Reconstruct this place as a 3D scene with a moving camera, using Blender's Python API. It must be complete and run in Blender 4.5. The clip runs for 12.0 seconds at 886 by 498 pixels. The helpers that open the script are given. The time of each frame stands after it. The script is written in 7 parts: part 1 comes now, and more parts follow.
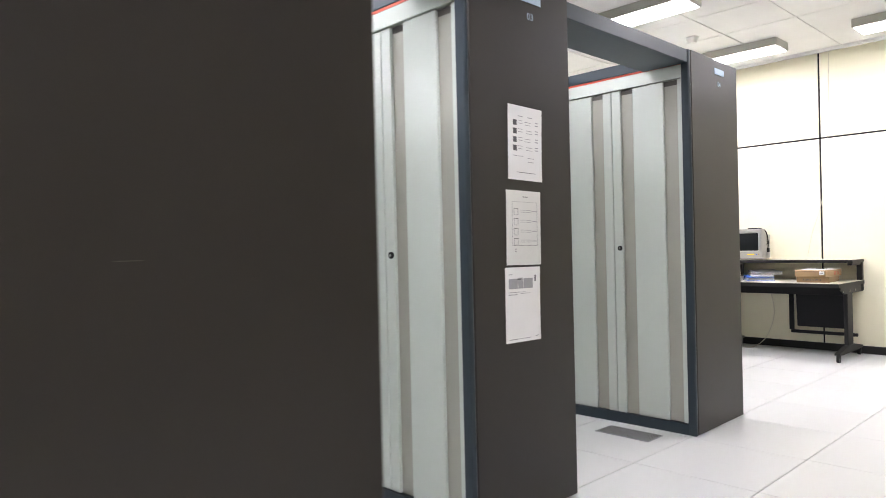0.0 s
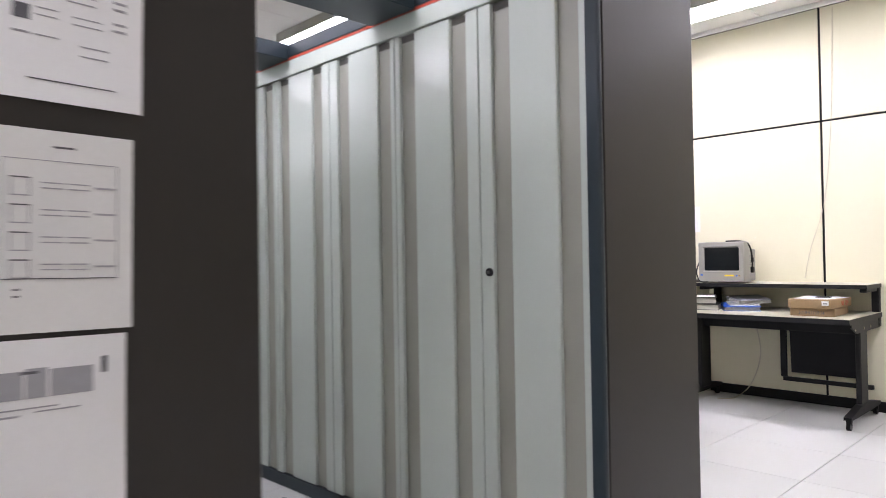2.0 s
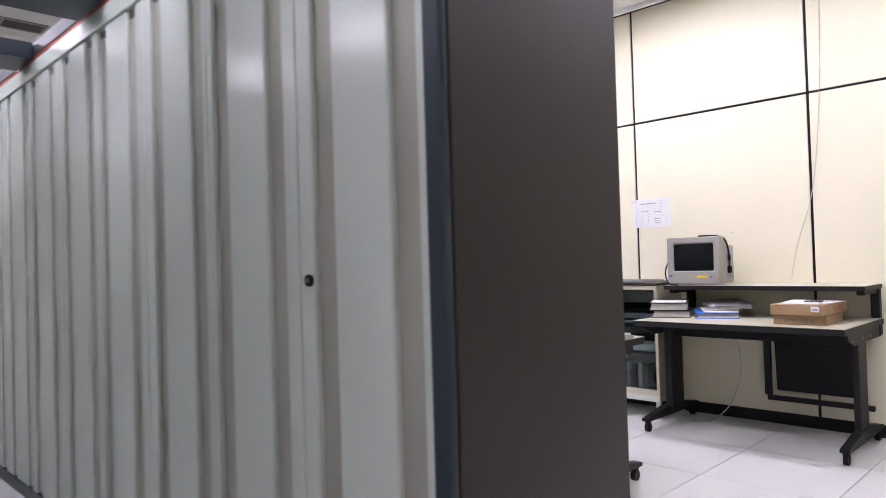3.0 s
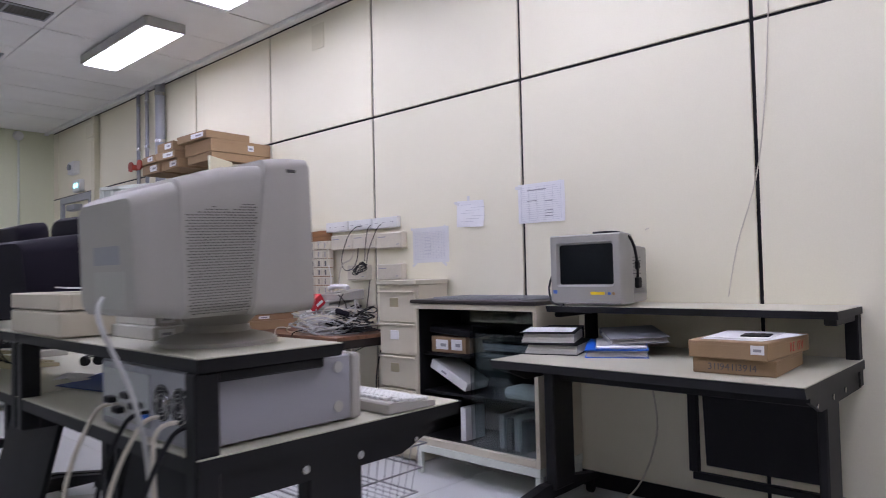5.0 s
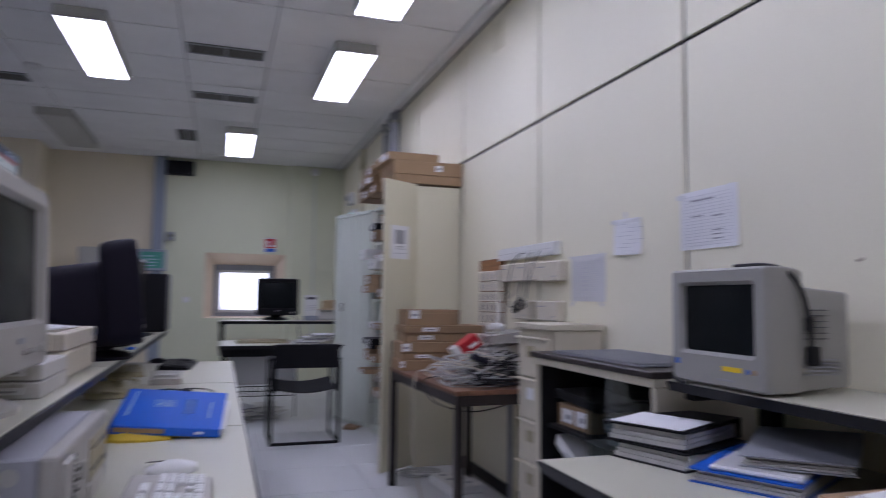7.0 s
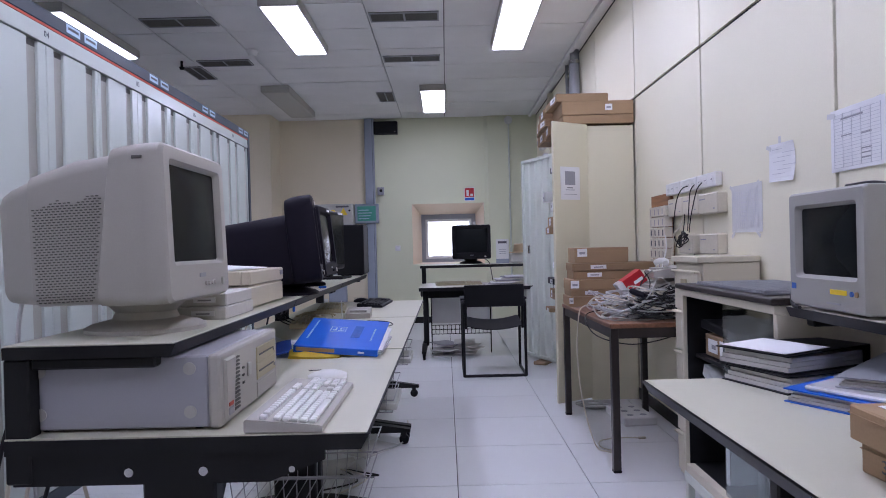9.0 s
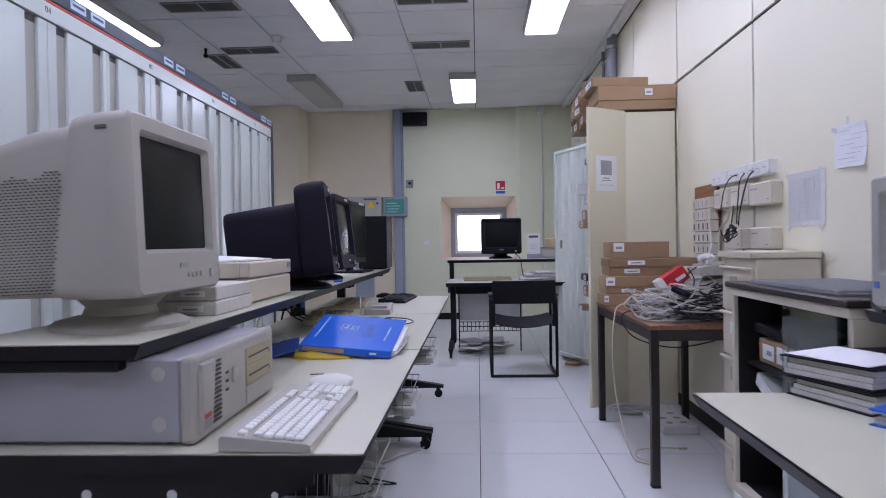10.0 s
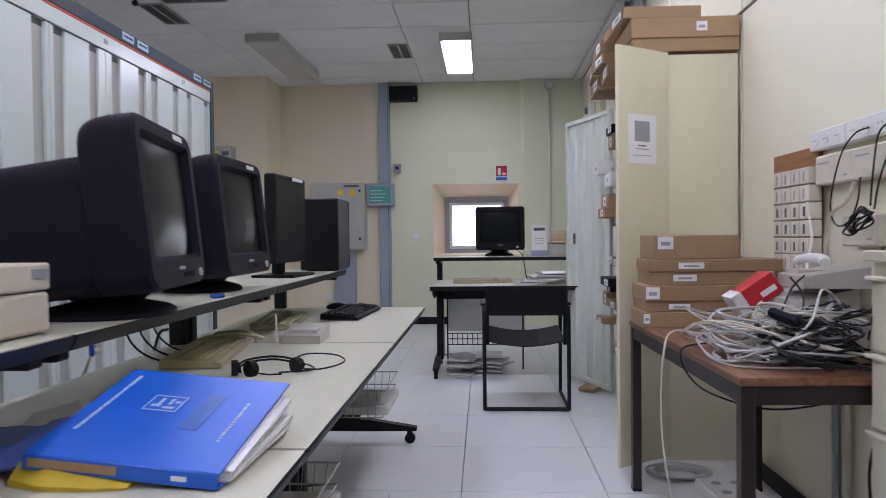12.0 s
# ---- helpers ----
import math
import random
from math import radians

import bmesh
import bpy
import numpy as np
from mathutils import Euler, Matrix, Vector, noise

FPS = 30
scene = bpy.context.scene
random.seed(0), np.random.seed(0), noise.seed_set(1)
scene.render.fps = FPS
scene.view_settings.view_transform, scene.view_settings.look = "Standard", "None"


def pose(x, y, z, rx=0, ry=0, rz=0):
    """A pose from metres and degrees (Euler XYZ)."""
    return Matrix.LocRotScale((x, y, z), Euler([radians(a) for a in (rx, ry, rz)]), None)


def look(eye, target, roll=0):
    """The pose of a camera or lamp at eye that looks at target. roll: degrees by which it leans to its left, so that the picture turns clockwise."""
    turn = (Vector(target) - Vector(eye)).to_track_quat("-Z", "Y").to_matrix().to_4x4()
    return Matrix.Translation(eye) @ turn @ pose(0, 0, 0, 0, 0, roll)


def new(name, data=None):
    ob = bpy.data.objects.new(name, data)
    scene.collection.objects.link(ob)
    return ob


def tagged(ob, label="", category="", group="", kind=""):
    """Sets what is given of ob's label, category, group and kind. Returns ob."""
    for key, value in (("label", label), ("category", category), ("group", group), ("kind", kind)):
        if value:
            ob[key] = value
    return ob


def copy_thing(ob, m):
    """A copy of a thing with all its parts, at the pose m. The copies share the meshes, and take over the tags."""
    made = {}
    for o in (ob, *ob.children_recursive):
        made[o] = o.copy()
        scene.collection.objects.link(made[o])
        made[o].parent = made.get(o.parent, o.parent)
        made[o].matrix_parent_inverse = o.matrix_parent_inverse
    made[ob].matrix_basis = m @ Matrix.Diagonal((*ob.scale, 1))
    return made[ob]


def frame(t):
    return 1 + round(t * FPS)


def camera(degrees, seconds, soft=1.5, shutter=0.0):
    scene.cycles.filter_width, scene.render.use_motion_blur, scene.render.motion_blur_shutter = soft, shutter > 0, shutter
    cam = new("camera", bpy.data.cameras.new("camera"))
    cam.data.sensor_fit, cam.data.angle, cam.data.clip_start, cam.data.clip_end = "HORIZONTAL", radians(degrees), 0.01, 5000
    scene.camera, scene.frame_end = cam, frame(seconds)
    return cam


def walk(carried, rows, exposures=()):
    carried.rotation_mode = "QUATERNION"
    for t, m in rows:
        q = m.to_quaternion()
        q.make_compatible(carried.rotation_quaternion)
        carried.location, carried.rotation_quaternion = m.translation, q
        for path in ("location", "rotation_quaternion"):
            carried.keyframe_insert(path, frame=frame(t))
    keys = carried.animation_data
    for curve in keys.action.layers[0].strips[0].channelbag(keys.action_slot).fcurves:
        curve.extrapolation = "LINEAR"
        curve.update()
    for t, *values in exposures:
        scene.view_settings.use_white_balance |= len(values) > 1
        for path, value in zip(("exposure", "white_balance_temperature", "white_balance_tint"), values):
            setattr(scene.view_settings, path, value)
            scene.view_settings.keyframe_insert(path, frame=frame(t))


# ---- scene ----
cam = camera(66.5, 12.0, soft=0.9, shutter=0.35)
PATH = [
    (0, (0.254, 0.204, 1.09), (1.639, 1.646, 1.087), -1.3),
    (0.5, (0.729, 0.391, 1.098), (2.117, 1.831, 1.112), -1.3),
    (1, (1.192, 0.546, 1.091), (2.603, 1.963, 1.116), -1.4),
    (1.5, (1.648, 0.681, 1.109), (3.0, 2.154, 1.163), -0.7),
    (2, (2.083, 0.822, 1.113), (3.481, 2.252, 1.143), -0.9),
    (2.5, (2.544, 0.953, 1.116), (3.956, 2.369, 1.141), -1.3),
    (3, (2.971, 1.056, 1.099), (4.379, 2.476, 1.137), -1.7),
    (5, (4.618, 1.478, 1.061), (6.084, 2.837, 1.129), -1.3),
    (5.5, (5.023, 1.531, 1.091), (6.496, 2.88, 1.189), -1.6),
    (6, (5.404, 1.589, 1.071), (6.866, 2.946, 1.219), -0.8),
    (6.5, (5.708, 1.597, 1.125), (7.066, 3.059, 1.27), -1.1),
    (7, (5.954, 1.568, 1.121), (6.576, 3.463, 1.27), 0.7),
    (7.5, (6.058, 1.487, 1.095), (6.21, 3.478, 1.216), 0.6),
    (9.5, (6.246, 1.304, 1.088), (6.203, 3.303, 1.059), -1.2),
    (10, (6.253, 1.56, 1.075), (6.15, 3.557, 1.055), -0.9),
    (10.5, (6.247, 1.845, 1.101), (6.124, 3.841, 1.119), -1.1),
    (11, (6.313, 2.169, 1.085), (6.183, 4.165, 1.107), -1.2),
    (11.5, (6.369, 2.445, 1.089), (6.236, 4.441, 1.084), -0.8),
    (12, (6.351, 2.784, 1.063), (6.232, 4.78, 1.027), -0.6),
]
EXPOSURES = [(0.0, 1.5, 7500, 10), (1.0, 1.19, 7500, 10), (1.5, 1.12, 7500, 12), (2.5, 1.02, 7150, 17), (3.2, 0.8, 7100, 21), (5.0, 0.15, 6450, 21), (6.3, -0.22, 6350, 20), (7.0, -0.45, 6050, 22), (7.6, -0.30, 6050, 22), (9.5, 0.10, 6000, 23), (11.0, 0.12, 6150, 19), (12.0, 0.18, 6450, 17)]
walk(cam, [(t, look(eye, target, roll)) for t, eye, target, roll in PATH], EXPOSURES)

# ---- world and large lights ----
LAMP = 11.0
world = bpy.data.worlds.new("sky")
scene.world = world
world.use_nodes = True
sky = world.node_tree.nodes.new("ShaderNodeTexSky")
sky.sky_type, sky.sun_disc = "NISHITA", False
sky.sun_elevation, sky.sun_rotation = radians(50), radians(20)
world.node_tree.links.new(sky.outputs[0], world.node_tree.nodes["Background"].inputs[0])
world.node_tree.nodes["Background"].inputs[1].default_value = 0.1
day = bpy.data.lights.new("window_daylight", "AREA")
day.shape, day.size, day.size_y, day.energy, day.color = "RECTANGLE", 0.6, 0.5, 1.5, (0.80, 0.90, 1.0)
new("window_daylight", day).matrix_world = look((6.27, 11.42, 1.2), (6.2, 8.0, 1.35))

# ---- helpers of this scene ----


def thing(name, m=None, label="", category="", group="", kind=""):
    """An empty at a thing's base, which parents its parts."""
    ob = new(name)
    ob.empty_display_size = 0.05
    if m is not None:
        ob.matrix_world = m
    return tagged(ob, label, category, group, kind)


def mesh_of(bm, name, material, smooth=False):
    bmesh.ops.recalc_face_normals(bm, faces=bm.faces)
    me = bpy.data.meshes.new(name)
    bm.to_mesh(me)
    bm.free()
    for mt in (material if isinstance(material, (list, tuple)) else [material]):
        me.materials.append(mt)
    if smooth:
        for p in me.polygons:
            p.use_smooth = True
        me.set_sharp_from_angle(angle=radians(38))
    return me


def part(name, bm, material, parent=None, label="", smooth=False):
    ob = new(name, mesh_of(bm, name, material, smooth))
    if parent is not None:
        ob.parent = parent
    return tagged(ob, label)


def single(name, bm, material, m=None, label="", category="", group="", kind="", smooth=False):
    """A thing that is one mesh."""
    ob = part(name, bm, material, None, "", smooth)
    if m is not None:
        ob.matrix_world = m
    return tagged(ob, label, category, group, kind)


def B():
    return bmesh.new()


def box(bm, x0, y0, z0, x1, y1, z1, bevel=0.0, seg=1, m=None):
    """A box between two corners, with bevelled edges."""
    mat = Matrix.Translation(((x0 + x1) / 2, (y0 + y1) / 2, (z0 + z1) / 2)) @ Matrix.Diagonal((x1 - x0, y1 - y0, z1 - z0, 1))
    if m is not None:
        mat = m @ mat
    vs = bmesh.ops.create_cube(bm, size=1.0, matrix=mat)["verts"]
    if bevel:
        es = list({e for v in vs for e in v.link_edges})
        bmesh.ops.bevel(bm, geom=es, offset=bevel, segments=seg, profile=0.5, affect="EDGES")
    return bm


def cyl(bm, p0, p1, r, seg=12, r2=None):
    p0, p1 = Vector(p0), Vector(p1)
    d = p1 - p0
    mat = Matrix.Translation((p0 + p1) / 2) @ d.to_track_quat("Z", "Y").to_matrix().to_4x4()
    bmesh.ops.create_cone(bm, cap_ends=True, segments=seg, radius1=r, radius2=r if r2 is None else r2, depth=d.length, matrix=mat)
    return bm


def tube(bm, pts, r, seg=6, smooth_steps=0):
    """A round tube along a line of points; smooth_steps turns the line into a curve first."""
    pts = [Vector(p) for p in pts]
    if smooth_steps:
        out = []
        n = len(pts)
        for i in range(n - 1):
            p0, p1, p2, p3 = pts[max(i - 1, 0)], pts[i], pts[i + 1], pts[min(i + 2, n - 1)]
            for k in range(smooth_steps):
                t = k / smooth_steps
                out.append(0.5 * (2 * p1 + (p2 - p0) * t + (2 * p0 - 5 * p1 + 4 * p2 - p3) * t * t + (3 * p1 - p0 - 3 * p2 + p3) * t ** 3))
        pts = out + [pts[-1]]
    rings = []
    side = None
    for i, p in enumerate(pts):
        d = (pts[min(i + 1, len(pts) - 1)] - pts[max(i - 1, 0)]).normalized()
        if side is None:
            side = d.orthogonal().normalized()
        side = (side - d * side.dot(d))
        side = side.normalized() if side.length > 1e-6 else d.orthogonal().normalized()
        up = d.cross(side)
        rings.append([bm.verts.new(p + (side * math.cos(a) + up * math.sin(a)) * r) for a in [2 * math.pi * k / seg for k in range(seg)]])
    for a, b in zip(rings, rings[1:]):
        for k in range(seg):
            bm.faces.new((a[k], a[(k + 1) % seg], b[(k + 1) % seg], b[k]))
    bm.faces.new(rings[0])
    bm.faces.new(rings[-1][::-1])
    return bm


def loft(bm, rings, caps=True):
    """Skins closed rings of points, all with the same count."""
    vs = [[bm.verts.new(p) for p in r] for r in rings]
    n = len(vs[0])
    for a, b in zip(vs, vs[1:]):
        for k in range(n):
            bm.faces.new((a[k], a[(k + 1) % n], b[(k + 1) % n], b[k]))
    if caps:
        bm.faces.new(vs[0][::-1])
        bm.faces.new(vs[-1])
    return bm


def rounded(w, h, r, steps=3, cx=0.0, cz=0.0):
    """A rounded rectangle round (cx, cz): a list of (x, z)."""
    out = []
    for sx, sz, a0 in ((1, 1, 0), (-1, 1, 90), (-1, -1, 180), (1, -1, 270)):
        for k in range(steps + 1):
            a = radians(a0 + 90 * k / steps)
            out.append((cx + sx * (w / 2 - r) + r * math.cos(a), cz + sz * (h / 2 - r) + r * math.sin(a)))
    return out


def prism(bm, poly, z0, z1):
    """A polygon of (x, y) from z0 to z1."""
    return loft(bm, [[(x, y, z0) for x, y in poly], [(x, y, z1) for x, y in poly]])


def slab_with_hole(bm, x0, x1, z0, z1, y0, y1, hx0, hx1, hz0, hz1):
    """A slab in the xz plane from y0 to y1 with a rectangular opening."""
    box(bm, x0, y0, z0, hx0, y1, z1)
    box(bm, hx1, y0, z0, x1, y1, z1)
    box(bm, hx0, y0, z0, hx1, y1, hz0)
    box(bm, hx0, y0, hz1, hx1, y1, z1)
    return bm


# ---- materials ----


def material(name, colour, rough=0.5, metal=0.0, var=0.08, scale=3.0, fine=60.0, bump=0.05, tint=None, per_object=0.0, coat=0.0, spread=1.7, world=False, spec=0.5, gloss_var=0.06):
    """A painted or bare surface: base colour that drifts at two scales, uneven gloss and fine relief."""
    m = bpy.data.materials.new(name)
    m.use_nodes = True
    nt = m.node_tree
    N, L = nt.nodes, nt.links
    bs = N["Principled BSDF"]
    tc = N.new("ShaderNodeTexCoord")
    big = N.new("ShaderNodeTexNoise")
    big.inputs["Scale"].default_value, big.inputs["Detail"].default_value = scale, 4
    small = N.new("ShaderNodeTexNoise")
    small.inputs["Scale"].default_value, small.inputs["Detail"].default_value = fine, 5
    where = N.new("ShaderNodeNewGeometry").outputs["Position"] if world else tc.outputs["Object"]
    L.new(where, big.inputs["Vector"])
    L.new(where, small.inputs["Vector"])
    mix = N.new("ShaderNodeMath")
    mix.operation = "MULTIPLY_ADD"
    L.new(small.outputs["Fac"], mix.inputs[0])
    mix.inputs[1].default_value = 0.5
    half = N.new("ShaderNodeMath")
    half.operation = "MULTIPLY"
    L.new(big.outputs["Fac"], half.inputs[0])
    half.inputs[1].default_value = 0.9
    L.new(half.outputs[0], mix.inputs[2])
    ramp = N.new("ShaderNodeValToRGB")
    dark = tint or tuple(c * (1 - 2.2 * var) for c in colour)
    lite = tuple(min(1, c * (1 + 1.0 * var)) for c in colour)
    ramp.color_ramp.elements[0].position, ramp.color_ramp.elements[1].position = max(0.0, 0.7 - 0.28 * spread), min(1.0, 0.7 + 0.22 * spread)
    ramp.color_ramp.elements[0].color, ramp.color_ramp.elements[1].color = (*dark, 1), (*lite, 1)
    L.new(mix.outputs[0], ramp.inputs[0])
    out = ramp.outputs[0]
    if per_object:
        oi = N.new("ShaderNodeObjectInfo")
        mr = N.new("ShaderNodeMapRange")
        mr.inputs["To Min"].default_value, mr.inputs["To Max"].default_value = 1 - per_object, 1 + per_object * 0.5
        L.new(oi.outputs["Random"], mr.inputs["Value"])
        hs = N.new("ShaderNodeHueSaturation")
        L.new(mr.outputs[0], hs.inputs["Value"])
        L.new(out, hs.inputs["Color"])
        out = hs.outputs[0]
    L.new(out, bs.inputs["Base Color"])
    rr = N.new("ShaderNodeMapRange")
    rr.inputs["To Min"].default_value, rr.inputs["To Max"].default_value = max(0.02, rough - gloss_var), min(1, rough + gloss_var)
    L.new(big.outputs["Fac"], rr.inputs["Value"])
    L.new(rr.outputs[0], bs.inputs["Roughness"])
    bs.inputs["Metallic"].default_value = metal
    bs.inputs["Specular IOR Level"].default_value = spec
    bs.inputs["Coat Weight"].default_value = coat
    if bump:
        bp = N.new("ShaderNodeBump")
        bp.inputs["Strength"].default_value, bp.inputs["Distance"].default_value = bump, 0.002
        L.new(small.outputs["Fac"], bp.inputs["Height"])
        L.new(bp.outputs[0], bs.inputs["Normal"])
    return m


def wood(name, a, b, rough=0.45):
    m = bpy.data.materials.new(name)
    m.use_nodes = True
    N, L = m.node_tree.nodes, m.node_tree.links
    bs = N["Principled BSDF"]
    tc = N.new("ShaderNodeTexCoord")
    mp = N.new("ShaderNodeMapping")
    mp.inputs["Scale"].default_value = (22, 1.6, 22)
    n = N.new("ShaderNodeTexNoise")
    n.inputs["Scale"].default_value, n.inputs["Detail"].default_value, n.inputs["Distortion"].default_value = 2.0, 7, 0.6
    ramp = N.new("ShaderNodeValToRGB")
    ramp.color_ramp.elements[0].position, ramp.color_ramp.elements[1].position = 0.3, 0.72
    ramp.color_ramp.elements[0].color, ramp.color_ramp.elements[1].color = (*a, 1), (*b, 1)
    L.new(tc.outputs["Object"], mp.inputs["Vector"])
    L.new(mp.outputs[0], n.inputs["Vector"])
    L.new(n.outputs["Fac"], ramp.inputs[0])
    L.new(ramp.outputs[0], bs.inputs["Base Color"])
    bs.inputs["Roughness"].default_value = rough
    bp = N.new("ShaderNodeBump")
    bp.inputs["Strength"].default_value, bp.inputs["Distance"].default_value = 0.08, 0.001
    L.new(n.outputs["Fac"], bp.inputs["Height"])
    L.new(bp.outputs[0], bs.inputs["Normal"])
    return m


def glow(name, colour, strength):
    m = bpy.data.materials.new(name)
    m.use_nodes = True
    bs = m.node_tree.nodes["Principled BSDF"]
    bs.inputs["Base Color"].default_value = (0.8, 0.8, 0.8, 1)
    bs.inputs["Emission Color"].default_value = (*colour, 1)
    bs.inputs["Emission Strength"].default_value = strength
    return m


def glass(name, colour=(0.9, 0.95, 0.95), rough=0.02):
    m = bpy.data.materials.new(name)
    m.use_nodes = True
    bs = m.node_tree.nodes["Principled BSDF"]
    bs.inputs["Base Color"].default_value = (*colour, 1)
    bs.inputs["Roughness"].default_value = rough
    bs.inputs["Transmission Weight"].default_value = 1.0
    bs.inputs["IOR"].default_value = 1.45
    return m


M_PANEL = material("cream_panel", (0.79, 0.752, 0.582), 0.55, var=0.035, scale=0.9, fine=140, bump=0.06)
M_BACKWALL = material("pale_green_plaster", (0.71, 0.725, 0.53), 0.75, var=0.06, scale=0.8, fine=90, bump=0.12)
M_CREAMWALL = material("cream_plaster", (0.78, 0.70, 0.52), 0.75, var=0.06, scale=0.9, fine=90, bump=0.12)
M_REVEAL = material("ochre_reveal", (0.82, 0.68, 0.52), 0.75, var=0.08, scale=2, fine=90, bump=0.1)
M_JOINT = material("black_joint", (0.008, 0.008, 0.009), 0.5, spec=0.2, var=0.1, bump=0.0)
M_SKIRT = material("black_skirting", (0.008, 0.008, 0.009), 0.45, spec=0.3, var=0.2, bump=0.02)
M_FLOOR = material("floor_tile", (0.70, 0.71, 0.70), 0.30, var=0.006, scale=1.3, fine=240, bump=0.015, per_object=0.03, spread=2.4, world=True, gloss_var=0.012)
M_GAP = material("floor_gap", (0.05, 0.05, 0.05), 0.8)
M_CEIL = material("ceiling_tile", (0.80, 0.80, 0.79), 0.9, var=0.06, scale=2.2, fine=260, bump=0.35)
M_CEILBAR = material("ceiling_gap", (0.16, 0.16, 0.16), 0.8)
M_DOORPALE = material("pale_green_enamel", (0.585, 0.64, 0.595), 0.20, var=0.03, scale=1.2, fine=180, bump=0.015, gloss_var=0.03)
M_DOORRECESS = material("perforated_enamel", (0.37, 0.368, 0.318), 0.40, var=0.06, scale=2.0, fine=420, bump=0.5)
M_RACKDARK = material("dark_brown_enamel", (0.024, 0.021, 0.019), 0.45, spec=0.4, var=0.12, scale=1.5, fine=420, bump=0.15)
M_RACKBLUE = material("blue_grey_enamel", (0.026, 0.040, 0.052), 0.4, spec=0.4, var=0.08, scale=2, fine=200, bump=0.04)
M_RED = material("red_stripe", (0.55, 0.07, 0.035), 0.5, var=0.05, bump=0)
M_LAMINATE = material("grey_beige_laminate", (0.58, 0.565, 0.445), 0.38, var=0.05, scale=2.2, fine=300, bump=0.04)
M_BLACK = material("black_powder_coat", (0.008, 0.008, 0.009), 0.5, spec=0.3, var=0.2, scale=3, fine=300, bump=0.08)
M_BLACKPLASTIC = material("black_plastic", (0.008, 0.008, 0.010), 0.5, spec=0.2, var=0.15, scale=4, fine=300, bump=0.06)
M_DARKCASE = material("charcoal_plastic", (0.011, 0.009, 0.016), 0.58, spec=0.14, var=0.12, scale=4, fine=350, bump=0.1)
M_BEIGE = material("aged_white_plastic", (0.42, 0.40, 0.355), 0.5, var=0.05, scale=3, fine=350, bump=0.08)
M_BEIGEDARK = material("yellowed_plastic", (0.40, 0.35, 0.21), 0.5, var=0.07, scale=3, fine=350, bump=0.08)
M_SCANNER = material("warm_cream_plastic", (0.60, 0.54, 0.42), 0.5, var=0.05, scale=3, fine=350, bump=0.08)
M_GREYCASE = material("grey_plastic", (0.45, 0.445, 0.40), 0.5, var=0.05, scale=3, fine=350, bump=0.08)
M_GREYCRT = material("warm_grey_plastic", (0.335, 0.328, 0.298), 0.5, var=0.05, scale=3, fine=350, bump=0.08)
M_PCMETAL = material("grey_painted_steel", (0.35, 0.35, 0.375), 0.42, var=0.04, scale=2, fine=300, bump=0.05)
M_SCREEN = material("crt_glass", (0.010, 0.012, 0.013), 0.24, var=0.05, bump=0, spec=0.11)
M_CARD = material("brown_cardboard", (0.37, 0.245, 0.135), 0.8, var=0.1, scale=4, fine=180, bump=0.12, per_object=0.16)
M_PAPER = material("white_paper", (0.80, 0.80, 0.80), 0.7, var=0.03, scale=6, fine=200, bump=0.04)
M_PAPEREDGE = material("page_edges", (0.62, 0.61, 0.57), 0.8, var=0.2, scale=6, fine=380, bump=0.3)
M_SLEEVE = material("sleeved_paper", (0.74, 0.74, 0.73), 0.22, var=0.04, scale=4, fine=120, bump=0.06, coat=0.4)
M_INK = material("print_ink", (0.10, 0.10, 0.11), 0.7, bump=0)
M_INKGREY = material("print_grey", (0.34, 0.34, 0.36), 0.7, bump=0)
M_INKFAINT = material("faint_print", (0.58, 0.58, 0.61), 0.7, bump=0)
M_BLUE = material("blue_binder", (0.008, 0.115, 0.58), 0.38, var=0.06, scale=5, fine=200, bump=0.05)
M_CARTONWHITE = material("off_white_card", (0.60, 0.58, 0.53), 0.7, var=0.08, bump=0.04)
M_NAVY = material("navy_card", (0.012, 0.055, 0.28), 0.5, var=0.1, bump=0.04)
M_BLUESLEEVE = material("scuffed_clear_sleeve", (0.10, 0.20, 0.58), 0.18, var=0.2, scale=14, fine=120, bump=0.1, coat=0.4)
M_YELLOW = material("yellow_card", (0.62, 0.43, 0.03), 0.6, var=0.08, bump=0.04)
M_TABLEWOOD = wood("brown_veneer", (0.13, 0.055, 0.028), (0.27, 0.13, 0.07))
M_BOARDWOOD = wood("stained_plywood", (0.20, 0.085, 0.03), (0.33, 0.155, 0.06), 0.6)
M_DARKBROWN = material("dark_brown_frame", (0.025, 0.018, 0.016), 0.4, var=0.12, bump=0.04)
M_CREAMSTEEL = material("cream_painted_steel", (0.62, 0.57, 0.44), 0.42, var=0.05, scale=2, fine=200, bump=0.04)
M_PALESTEEL = material("pale_yellow_steel", (0.72, 0.68, 0.50), 0.40, var=0.05, scale=1.5, fine=200, bump=0.04)
M_WHITESTEEL = material("greenish_white_steel", (0.66, 0.70, 0.62), 0.38, var=0.05, scale=2, fine=200, bump=0.04)
M_CHROME = material("brushed_metal", (0.55, 0.55, 0.55), 0.25, metal=1.0, var=0.05, bump=0.02)
M_GREYMETAL = material("grey_conduit", (0.30, 0.31, 0.33), 0.4, var=0.08, bump=0.03)
M_DUCT = material("blue_grey_duct", (0.30, 0.34, 0.40), 0.45, var=0.05, bump=0.03)
M_VENT = material("vent_dark", (0.10, 0.095, 0.085), 0.6, var=0.15, bump=0.05)
M_WIRE = material("grey_cable", (0.46, 0.46, 0.44), 0.5, var=0.08, bump=0.02)
